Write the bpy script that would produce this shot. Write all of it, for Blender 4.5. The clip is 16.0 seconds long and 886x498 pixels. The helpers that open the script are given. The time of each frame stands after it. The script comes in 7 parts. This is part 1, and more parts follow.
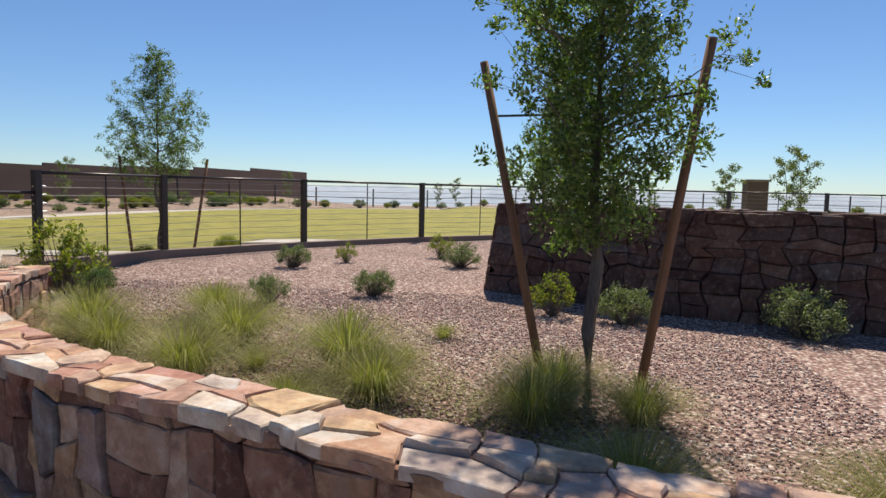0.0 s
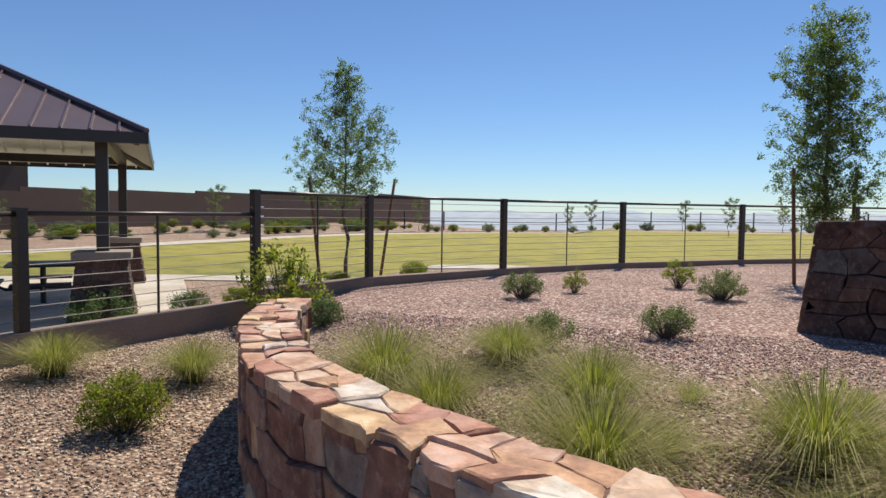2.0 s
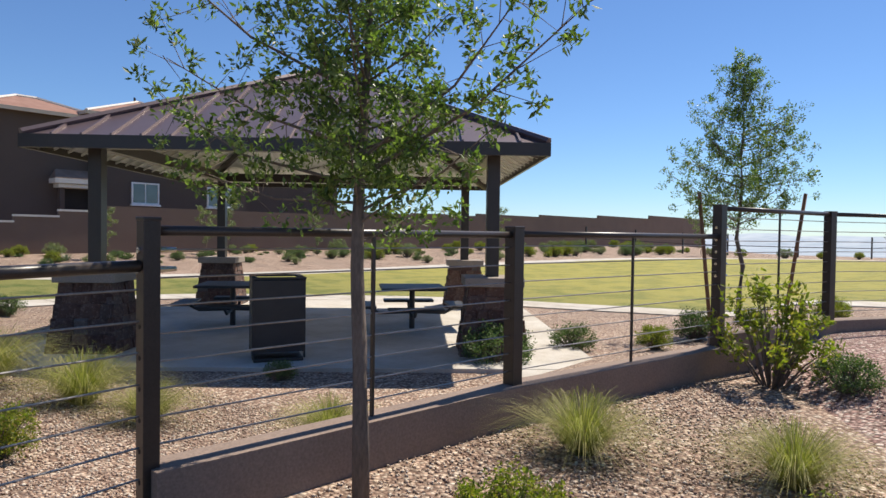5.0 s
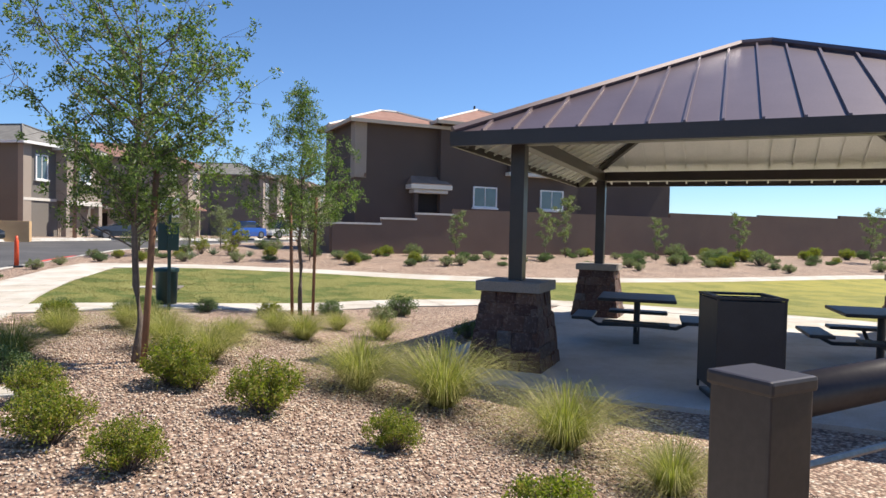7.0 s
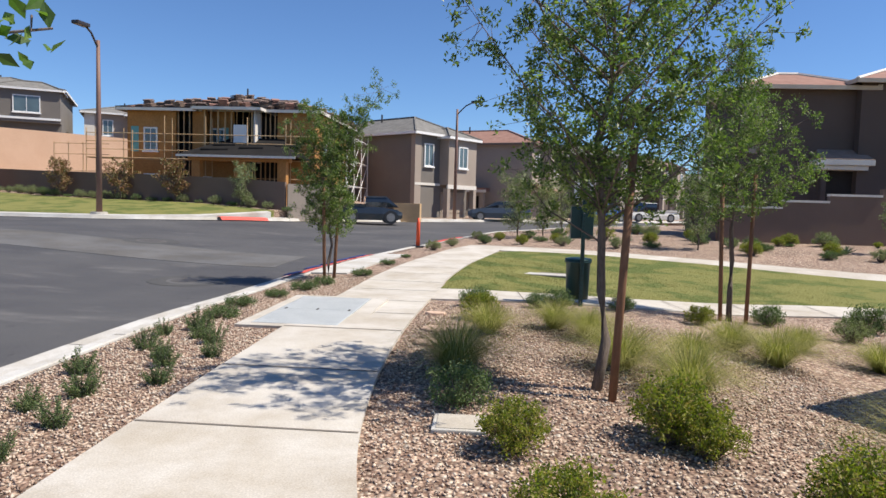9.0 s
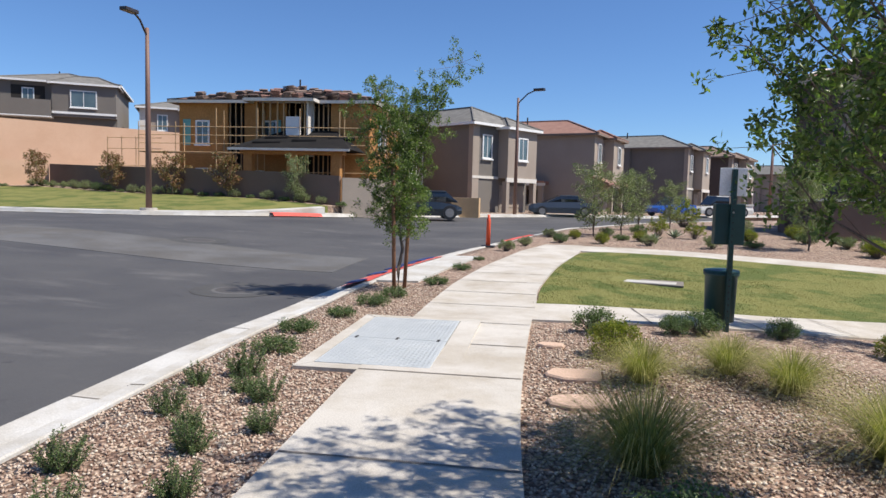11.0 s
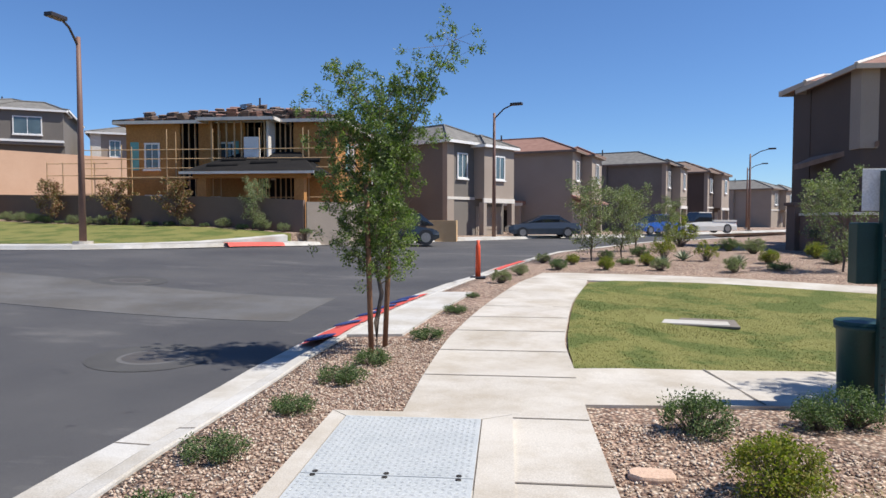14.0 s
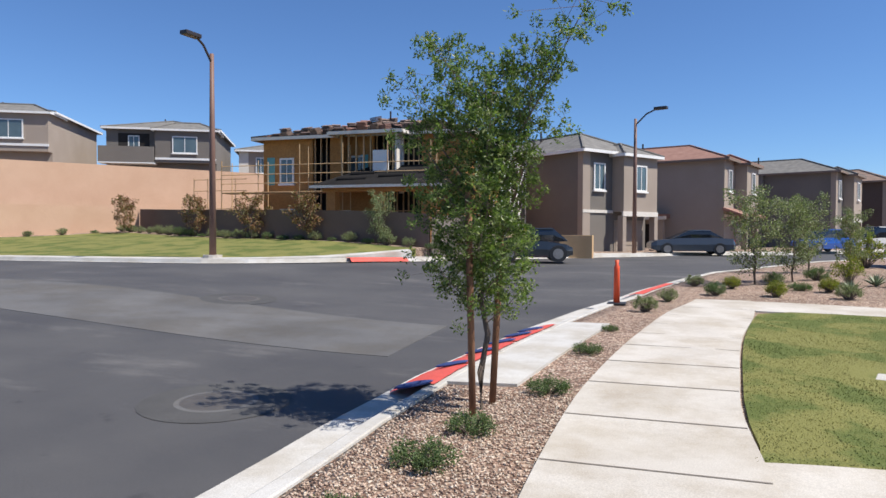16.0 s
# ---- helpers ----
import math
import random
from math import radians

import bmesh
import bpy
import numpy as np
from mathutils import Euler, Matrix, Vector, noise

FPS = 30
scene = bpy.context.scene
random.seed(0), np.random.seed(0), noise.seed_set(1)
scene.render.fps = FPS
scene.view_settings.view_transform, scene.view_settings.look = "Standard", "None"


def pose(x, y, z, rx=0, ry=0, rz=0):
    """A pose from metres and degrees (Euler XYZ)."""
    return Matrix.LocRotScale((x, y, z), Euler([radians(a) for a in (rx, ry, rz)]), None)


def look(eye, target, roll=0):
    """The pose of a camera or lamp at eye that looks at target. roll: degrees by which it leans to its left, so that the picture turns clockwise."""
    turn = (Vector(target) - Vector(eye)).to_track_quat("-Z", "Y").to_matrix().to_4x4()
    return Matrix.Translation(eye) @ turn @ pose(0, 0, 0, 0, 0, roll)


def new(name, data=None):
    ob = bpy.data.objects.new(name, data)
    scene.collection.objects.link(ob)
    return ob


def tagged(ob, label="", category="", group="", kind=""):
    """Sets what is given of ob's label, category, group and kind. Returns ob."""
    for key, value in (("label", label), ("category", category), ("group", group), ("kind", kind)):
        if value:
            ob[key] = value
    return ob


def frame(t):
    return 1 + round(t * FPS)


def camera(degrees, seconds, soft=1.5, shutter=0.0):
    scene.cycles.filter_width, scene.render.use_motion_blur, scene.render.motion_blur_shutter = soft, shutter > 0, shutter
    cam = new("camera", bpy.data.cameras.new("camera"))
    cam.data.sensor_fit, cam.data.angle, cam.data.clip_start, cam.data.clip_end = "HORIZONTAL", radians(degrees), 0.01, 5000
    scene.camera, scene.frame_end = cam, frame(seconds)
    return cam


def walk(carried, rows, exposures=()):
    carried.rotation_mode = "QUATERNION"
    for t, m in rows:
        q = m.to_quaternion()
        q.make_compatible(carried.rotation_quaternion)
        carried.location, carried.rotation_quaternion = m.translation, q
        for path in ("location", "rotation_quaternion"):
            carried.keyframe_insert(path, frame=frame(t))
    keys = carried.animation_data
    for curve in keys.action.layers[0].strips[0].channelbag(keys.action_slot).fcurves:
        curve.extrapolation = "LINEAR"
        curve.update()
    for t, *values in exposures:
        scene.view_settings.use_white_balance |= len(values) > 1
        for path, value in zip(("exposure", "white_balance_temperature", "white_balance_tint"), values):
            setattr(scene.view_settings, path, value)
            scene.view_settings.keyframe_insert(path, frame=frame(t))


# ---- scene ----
cam = camera(67.5, 16.0, soft=1.5)
PATH = [
    (0, (-1.781, -6.662, 1.710), (0.029, -6.376, 1.548), 1.2),
    (0.5, (-1.417, -6.048, 1.719), (0.384, -5.703, 1.559), 1.1),
    (1, (-1.074, -5.411, 1.664), (0.714, -4.997, 1.521), 0.8),
    (1.5, (-0.843, -4.813, 1.622), (0.925, -4.314, 1.499), 0.7),
    (2, (-0.615, -4.260, 1.584), (1.128, -3.676, 1.485), 0.6),
    (2.5, (-0.402, -3.713, 1.563), (1.311, -3.043, 1.512), 0.6),
    (3, (-0.250, -3.182, 1.529), (1.429, -2.431, 1.496), 0.6),
    (3.2, (-0.212, -2.975, 1.524), (1.445, -2.177, 1.491), 0.6),
    (5.3, (-0.091, -0.583, 1.539), (1.266, 0.659, 1.499), 1.0),
    (5.5, (-0.121, -0.330, 1.540), (1.185, 0.966, 1.504), 1.2),
    (6, (-0.225, 0.278, 1.540), (0.925, 1.713, 1.509), 1.5),
    (6.5, (-0.358, 0.977, 1.533), (0.638, 2.524, 1.484), 1.1),
    (7, (-0.523, 1.661, 1.544), (0.259, 3.326, 1.493), 1.3),
    (7.5, (-0.726, 2.310, 1.554), (-0.180, 4.065, 1.480), 1.3),
    (8, (-0.952, 2.951, 1.564), (-0.615, 4.758, 1.476), 1.4),
    (8.5, (-1.193, 3.473, 1.561), (-1.145, 5.309, 1.467), 1.5),
    (9, (-1.451, 4.056, 1.558), (-1.575, 5.888, 1.434), 1.6),
    (9.5, (-1.720, 4.582, 1.568), (-1.943, 6.402, 1.423), 1.8),
    (10, (-1.940, 5.162, 1.565), (-2.191, 6.979, 1.417), 1.6),
    (10.2, (-2.033, 5.390, 1.557), (-2.292, 7.205, 1.410), 1.4),
    (12.3, (-2.788, 7.443, 1.627), (-3.007, 9.265, 1.500), 0.9),
    (12.5, (-2.848, 7.630, 1.621), (-3.057, 9.454, 1.504), 0.7),
    (13, (-2.939, 8.159, 1.609), (-3.134, 9.986, 1.500), 0.4),
    (13.5, (-3.036, 8.681, 1.618), (-3.220, 10.509, 1.522), 0.3),
    (14, (-3.078, 9.213, 1.606), (-3.253, 11.043, 1.524), 0.0),
    (14.5, (-3.093, 9.744, 1.624), (-3.261, 11.575, 1.552), -0.0),
    (15, (-3.106, 10.248, 1.614), (-3.275, 12.079, 1.555), -0.1),
    (15.5, (-3.136, 10.749, 1.648), (-3.424, 12.566, 1.597), -0.0),
    (16, (-3.185, 11.218, 1.657), (-3.725, 12.977, 1.612), 0.2),
]
walk(cam, [(r[0], look(*r[1:])) for r in PATH],
     [(0, 0.36, 7250, 10), (3.2, 0.36, 7200, 10), (5.5, 0.66, 6950, 10), (7.0, 0.84, 6900, 10), (8.0, 0.76, 6850, 10), (9.0, 0.62, 6800, 10), (10.0, 0.58, 6700, 10), (12.5, 0.54, 6550, 10), (16.0, 0.56, 6550, 10)])

# ---- light ----
SUN_EL, SUN_AZ = 56.0, 93.0          # degrees above the horizon, degrees from +y towards +x
world = bpy.data.worlds.new("world")
scene.world = world
world.use_nodes = True
wn = world.node_tree.nodes
sky = wn.new("ShaderNodeTexSky")
sky.sky_type, sky.sun_disc = "NISHITA", False
sky.sun_elevation, sky.sun_rotation = radians(SUN_EL), radians(SUN_AZ)
sky.altitude, sky.air_density, sky.dust_density, sky.ozone_density = 700, 1.0, 0.0, 7.0
wn["Background"].inputs[1].default_value = 0.080
tint = wn.new("ShaderNodeMix")
tint.data_type, tint.blend_type = "RGBA", "MULTIPLY"
tint.inputs[0].default_value = 1.0
tint.inputs[7].default_value = (0.83, 0.975, 1.15, 1)          # clear dry desert air
world.node_tree.links.new(sky.outputs[0], tint.inputs[6])
world.node_tree.links.new(tint.outputs[2], wn["Background"].inputs[0])
sun = new("sun", bpy.data.lights.new("sun", "SUN"))
sun.data.energy, sun.data.angle, sun.data.color = 4.4, radians(0.53), (1.0, 0.95, 0.87)
_e, _a = radians(SUN_EL), radians(SUN_AZ)
sun.matrix_world = look((0, 0, 0), (-math.cos(_e) * math.sin(_a), -math.cos(_e) * math.cos(_a), -math.sin(_e)))


# ---- materials ----
def shader(name, rough=0.8, metal=0.0):
    m = bpy.data.materials.new(name)
    m.use_nodes = True
    nt = m.node_tree
    b = nt.nodes["Principled BSDF"]
    b.inputs["Roughness"].default_value, b.inputs["Metallic"].default_value = rough, metal
    return m, nt, b


def coords(nt, scale, kind="Object"):
    tc = nt.nodes.new("ShaderNodeTexCoord")
    mp = nt.nodes.new("ShaderNodeMapping")
    mp.inputs["Scale"].default_value = scale if isinstance(scale, tuple) else (scale,) * 3
    nt.links.new(tc.outputs[kind], mp.inputs[0])
    return mp.outputs[0]


def ramp(nt, fac, stops):
    r = nt.nodes.new("ShaderNodeValToRGB")
    while len(r.color_ramp.elements) < len(stops):
        r.color_ramp.elements.new(0.5)
    for e, (p, c) in zip(r.color_ramp.elements, stops):
        e.position, e.color = p, (*c, 1)
    nt.links.new(fac, r.inputs[0])
    return r.outputs[0]


def mix(nt, fac, a, b, kind="MIX"):
    n = nt.nodes.new("ShaderNodeMix")
    n.data_type, n.blend_type = "RGBA", kind
    if isinstance(fac, float):
        n.inputs[0].default_value = fac
    else:
        nt.links.new(fac, n.inputs[0])
    for s, v in ((6, a), (7, b)):
        if isinstance(v, tuple):
            n.inputs[s].default_value = (*v, 1)
        else:
            nt.links.new(v, n.inputs[s])
    return n.outputs[2]


def noise_tex(nt, vec, scale, detail=4.0, rough=0.55):
    n = nt.nodes.new("ShaderNodeTexNoise")
    n.inputs["Scale"].default_value, n.inputs["Detail"].default_value, n.inputs["Roughness"].default_value = scale, detail, rough
    nt.links.new(vec, n.inputs["Vector"])
    return n.outputs[0]


def bump(nt, b, height, strength=0.3, dist=0.02):
    n = nt.nodes.new("ShaderNodeBump")
    n.inputs["Strength"].default_value, n.inputs["Distance"].default_value = strength, dist
    nt.links.new(height, n.inputs["Height"])
    nt.links.new(n.outputs[0], b.inputs["Normal"])


def mottled(name, c1, c2, scale=3.0, fine=60.0, rough=0.85, relief=0.3, dist=0.01, metal=0.0, spread=0.0, stretch=(1, 1, 1), stain=0.0):
    """A surface of two colours mixed by coarse and fine noise; spread: variation from object to object."""
    m, nt, b = shader(name, rough, metal)
    v = coords(nt, stretch)
    n1, n2 = noise_tex(nt, v, scale, 5), noise_tex(nt, v, fine, 3)
    c = ramp(nt, n1, [(0.3, c1), (0.7, c2)])
    c = mix(nt, 0.35, c, ramp(nt, n2, [(0.3, tuple(x * 0.62 for x in c1)), (0.7, tuple(min(1, x * 1.3) for x in c2))]))
    if spread:
        oi = nt.nodes.new("ShaderNodeObjectInfo")
        hsv = nt.nodes.new("ShaderNodeHueSaturation")
        mr = nt.nodes.new("ShaderNodeMapRange")
        mr.inputs[3].default_value, mr.inputs[4].default_value = 1 - spread, 1 + spread
        nt.links.new(oi.outputs["Random"], mr.inputs[0])
        nt.links.new(mr.outputs[0], hsv.inputs["Value"])
        nt.links.new(c, hsv.inputs["Color"])
        c = hsv.outputs[0]
    if stain:
        s = ramp(nt, noise_tex(nt, v, stain, 6, 0.7), [(0.42, (1, 1, 1)), (0.62, (0.80, 0.76, 0.70))])
        c = mix(nt, 1.0, c, s, "MULTIPLY")
    nt.links.new(c, b.inputs["Base Color"])
    bump(nt, b, n2, relief, dist)
    return m


def by_island(name, stops, rough=0.8, scale=40.0, trans=0.0, by="island"):
    """Colour picked per loose piece (or per object) from a ramp, with fine mottling."""
    m, nt, b = shader(name, rough)
    if by == "island":
        g = nt.nodes.new("ShaderNodeNewGeometry").outputs["Random Per Island"]
    else:
        g = nt.nodes.new("ShaderNodeObjectInfo").outputs["Random"]
    c = ramp(nt, g, stops)
    v = coords(nt, 1.0)
    n = noise_tex(nt, v, scale, 4)
    c = mix(nt, 0.5, c, ramp(nt, n, [(0.3, (0.45, 0.45, 0.45)), (0.7, (1.0, 1.0, 1.0))]), "MULTIPLY")
    if by == "object":
        patch = ramp(nt, noise_tex(nt, v, scale * 0.55, 5, 0.65), [(0.40, (1, 1, 1)), (0.50, (0.86, 0.70, 0.58)), (0.62, (0.50, 0.38, 0.36))])
        c = mix(nt, 0.85, c, patch, "MULTIPLY")
        dust = ramp(nt, noise_tex(nt, v, scale * 1.7, 5, 0.7), [(0.52, (0, 0, 0)), (0.66, (0.09, 0.075, 0.06))])
        c = mix(nt, 1.0, c, dust, "ADD")
    nt.links.new(c, b.inputs["Base Color"])
    if trans:
        t = nt.nodes.new("ShaderNodeBsdfTranslucent")
        nt.links.new(mix(nt, 1.0, c, (0.9, 1.25, 0.45), "MULTIPLY"), t.inputs[0])
        ms = nt.nodes.new("ShaderNodeMixShader")
        ms.inputs[0].default_value = trans
        nt.links.new(b.outputs[0], ms.inputs[1])
        nt.links.new(t.outputs[0], ms.inputs[2])
        nt.links.new(ms.outputs[0], nt.nodes["Material Output"].inputs[0])
    else:
        bump(nt, b, n, 0.8 if by == "object" else 0.4, 0.022 if by == "object" else 0.01)
    return m


def gravel_material(name, stops, cell=26.0):
    m, nt, b = shader(name, 0.9)
    v = coords(nt, 1.0)
    vo = nt.nodes.new("ShaderNodeTexVoronoi")
    vo.inputs["Scale"].default_value, vo.inputs["Randomness"].default_value = cell, 1.0
    nt.links.new(v, vo.inputs["Vector"])
    sep = nt.nodes.new("ShaderNodeSeparateColor")
    nt.links.new(vo.outputs["Color"], sep.inputs[0])
    c = ramp(nt, sep.outputs[0], stops)
    # shade between the stones painted in: colour darkens towards each cell's edge
    gap = ramp(nt, vo.outputs["Distance"], [(0.25, (1, 1, 1)), (0.62, (0.42, 0.38, 0.36))])
    c = mix(nt, 1.0, c, gap, "MULTIPLY")
    big = ramp(nt, noise_tex(nt, v, 0.7, 4), [(0.35, (0.82, 0.80, 0.78)), (0.65, (1.08, 1.05, 1.02))])
    c = mix(nt, 1.0, c, big, "MULTIPLY")
    nt.links.new(c, b.inputs["Base Color"])
    inv = nt.nodes.new("ShaderNodeMath")
    inv.operation = "SUBTRACT"
    inv.inputs[0].default_value = 1.0
    nt.links.new(vo.outputs["Distance"], inv.inputs[1])
    bump(nt, b, inv.outputs[0], 0.9, 0.03)
    return m


GRAVEL_STOPS = [(0.0, (0.20, 0.125, 0.090)), (0.3, (0.42, 0.285, 0.215)), (0.6, (0.56, 0.425, 0.330)), (0.85, (0.64, 0.52, 0.41)), (1.0, (0.72, 0.64, 0.54))]
ROSE_STOPS = [(0.0, (0.20, 0.11, 0.095)), (0.3, (0.42, 0.255, 0.225)), (0.6, (0.55, 0.39, 0.345)), (0.85, (0.68, 0.54, 0.47)), (1.0, (0.80, 0.72, 0.65))]
M_GRAVEL = gravel_material("pink_gravel", GRAVEL_STOPS)
M_STONELET = by_island("gravel_stones", GRAVEL_STOPS, 0.9, 30.0)
M_ROSE = gravel_material("rose_gravel", ROSE_STOPS)
M_ROSELET = by_island("rose_gravel_stones", ROSE_STOPS, 0.9, 30.0)
M_CONCRETE = mottled("concrete", (0.445, 0.410, 0.362), (0.565, 0.530, 0.475), 0.8, 90, 0.9, 0.25, 0.004, stain=0.9)
M_CONCRETE_W = mottled("pale_concrete", (0.45, 0.438, 0.415), (0.56, 0.545, 0.515), 1.2, 90, 0.9, 0.25, 0.004, stain=1.1)
M_PATCH = mottled("older_asphalt", (0.085, 0.085, 0.088), (0.140, 0.137, 0.134), 0.5, 140, 0.9, 0.4, 0.006, stain=0.6)
M_FELT = mottled("roofing_felt", (0.012, 0.012, 0.013), (0.026, 0.024, 0.023), 1.5, 40, 0.9, 0.3)
M_JOINT = mottled("joint", (0.16, 0.14, 0.12), (0.22, 0.19, 0.16), 5, 60, 0.95)
def asphalt_material():
    """Dark sealed asphalt with coarse grain, pale dusty drifts and faint dark drips."""
    m, nt, b = shader("asphalt", 0.82)
    v = coords(nt, 1.0)
    c = ramp(nt, noise_tex(nt, v, 0.28, 5, 0.6), [(0.30, (0.048, 0.048, 0.053)), (0.70, (0.088, 0.086, 0.086))])
    g = noise_tex(nt, v, 130.0, 3, 0.7)
    c = mix(nt, 0.55, c, ramp(nt, g, [(0.32, (0.45, 0.45, 0.47)), (0.68, (1.45, 1.42, 1.38))]), "MULTIPLY")
    dust = ramp(nt, noise_tex(nt, coords(nt, (0.35, 1.0, 1.0)), 0.9, 7, 0.72), [(0.54, (0, 0, 0)), (0.72, (0.060, 0.056, 0.050))])
    c = mix(nt, 1.0, c, dust, "ADD")
    drip = ramp(nt, noise_tex(nt, v, 3.2, 4, 0.6), [(0.66, (1, 1, 1)), (0.74, (0.62, 0.62, 0.64))])
    c = mix(nt, 1.0, c, drip, "MULTIPLY")
    nt.links.new(c, b.inputs["Base Color"])
    bump(nt, b, g, 0.5, 0.006)
    return m


M_ASPHALT = asphalt_material()
M_STUCCO = mottled("brown_stucco", (0.085, 0.062, 0.052), (0.105, 0.078, 0.065), 0.5, 70, 0.95, 0.2, 0.005)
M_TAN = mottled("tan_stucco", (0.30, 0.25, 0.20), (0.36, 0.30, 0.245), 0.5, 70, 0.95, 0.2, 0.005)
M_GREY_STUCCO = mottled("grey_stucco", (0.15, 0.135, 0.12), (0.19, 0.17, 0.15), 0.5, 70, 0.95, 0.2, 0.005)
M_WARM_STUCCO = mottled("warm_grey_stucco", (0.30, 0.245, 0.20), (0.36, 0.30, 0.25), 0.5, 70, 0.95, 0.2, 0.005)
M_PALE = mottled("pale_trim", (0.60, 0.56, 0.50), (0.68, 0.64, 0.58), 2, 60, 0.8, 0.1)
M_BLOCK = mottled("brown_block", (0.15, 0.10, 0.08), (0.19, 0.13, 0.10), 0.6, 50, 0.95, 0.3, 0.006)
M_BLOCK_TAN = mottled("tan_block", (0.52, 0.33, 0.22), (0.60, 0.40, 0.28), 0.6, 50, 0.95, 0.3, 0.006)
M_STEEL = mottled("dark_brown_steel", (0.030, 0.022, 0.019), (0.042, 0.031, 0.027), 3, 80, 0.38, 0.08, 0.002)
M_ROOF = mottled("brown_metal_roof", (0.125, 0.088, 0.092), (0.165, 0.120, 0.122), 1.5, 60, 0.35, 0.05, 0.002, 0.3)
M_SOFFIT = mottled("pale_ribbed_metal", (0.70, 0.70, 0.63), (0.80, 0.79, 0.72), 2, 60, 0.45, 0.05, 0.002)
M_WOOD = mottled("stake_wood", (0.16, 0.075, 0.040), (0.26, 0.13, 0.070), 6, 40, 0.85, 0.4, 0.004, stretch=(1, 1, 0.15))
M_BARK = mottled("bark", (0.10, 0.075, 0.060), (0.19, 0.15, 0.125), 8, 60, 0.95, 0.8, 0.01, stretch=(1, 1, 0.3))
M_OSB = mottled("orange_sheathing", (0.33, 0.150, 0.040), (0.46, 0.225, 0.070), 0.9, 14, 0.85, 0.15)
M_LUMBER = mottled("lumber", (0.48, 0.30, 0.15), (0.58, 0.39, 0.21), 2, 50, 0.85, 0.15)
# near-black: painted shade in openings and holes, also dark doors and bolts
M_DARK = mottled("shade_and_dark_parts", (0.015, 0.013, 0.012), (0.03, 0.025, 0.022), 2, 30, 0.9)
M_WHITE = mottled("white_paint", (0.74, 0.73, 0.70), (0.82, 0.81, 0.78), 2, 60, 0.6, 0.05)
M_BLACK = mottled("black_coated_metal", (0.018, 0.018, 0.019), (0.03, 0.03, 0.032), 4, 90, 0.5, 0.1)
M_STEELW = mottled("steel_cable", (0.30, 0.275, 0.25), (0.42, 0.39, 0.36), 9, 90, 0.5, 0.05, 0.001, 0.9)
M_CHROME = mottled("polished_steel", (0.62, 0.62, 0.62), (0.7, 0.7, 0.7), 9, 90, 0.18, 0.02, 0.001, 1.0)
M_GREEN = mottled("dark_green_metal", (0.006, 0.035, 0.032), (0.012, 0.055, 0.05), 4, 90, 0.45, 0.08)
M_ORANGE = mottled("orange_plastic", (0.75, 0.075, 0.025), (0.85, 0.11, 0.035), 4, 60, 0.5, 0.05)
M_RED = mottled("red_paint", (0.55, 0.07, 0.055), (0.68, 0.11, 0.08), 3, 50, 0.75, 0.15)
M_BLUE = mottled("blue_sandbag", (0.02, 0.04, 0.13), (0.04, 0.07, 0.22), 5, 60, 0.85, 0.3)
M_RUST = mottled("lamp_pole_brown", (0.16, 0.085, 0.062), (0.21, 0.12, 0.09), 2, 60, 0.6, 0.1)
# face stones darker than the caps: shade of the wall face put into colour
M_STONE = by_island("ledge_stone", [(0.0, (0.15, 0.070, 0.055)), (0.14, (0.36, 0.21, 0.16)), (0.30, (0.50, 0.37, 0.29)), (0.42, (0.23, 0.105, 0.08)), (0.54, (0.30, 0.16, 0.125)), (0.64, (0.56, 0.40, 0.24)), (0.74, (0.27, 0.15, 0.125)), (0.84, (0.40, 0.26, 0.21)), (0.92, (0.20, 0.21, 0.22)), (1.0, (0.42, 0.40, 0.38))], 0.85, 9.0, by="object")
# caps paler: dust, and sun on the top put into the colour
M_CAPSTONE = by_island("dusty_sunlit_cap_stone", [(0.0, (0.42, 0.21, 0.17)), (0.18, (0.55, 0.33, 0.26)), (0.34, (0.69, 0.58, 0.48)), (0.46, (0.48, 0.26, 0.20)), (0.58, (0.70, 0.55, 0.35)), (0.70, (0.60, 0.40, 0.33)), (0.82, (0.56, 0.55, 0.54)), (0.92, (0.72, 0.67, 0.59)), (1.0, (0.44, 0.26, 0.20))], 0.85, 7.0, by="object")
M_STONE_D = by_island("dark_ledge_stone", [(0.0, (0.085, 0.042, 0.034)), (0.35, (0.145, 0.075, 0.058)), (0.6, (0.10, 0.066, 0.060)), (0.8, (0.22, 0.135, 0.098)), (0.9, (0.12, 0.065, 0.052)), (1.0, (0.15, 0.145, 0.145))], 0.85, 9.0, by="object")
M_MORTAR = mottled("mortar", (0.12, 0.066, 0.052), (0.18, 0.105, 0.085), 6, 60, 0.95, 0.5)
M_CAP = mottled("precast_cap", (0.25, 0.205, 0.170), (0.32, 0.27, 0.225), 2, 60, 0.9, 0.2)
M_CURBWALL = mottled("brown_concrete_curb", (0.20, 0.145, 0.115), (0.27, 0.20, 0.16), 1.5, 60, 0.92, 0.3, 0.005)
M_LEAF = by_island("oak_leaves", [(0, (0.060, 0.092, 0.026)), (0.45, (0.140, 0.195, 0.055)), (0.8, (0.250, 0.305, 0.095)), (1, (0.37, 0.41, 0.16))], 0.42, 40, 0.48)
M_LEAF_G = by_island("grey_green_leaves", [(0, (0.13, 0.155, 0.068)), (0.5, (0.25, 0.275, 0.13)), (1, (0.40, 0.41, 0.22))], 0.6, 40, 0.3)
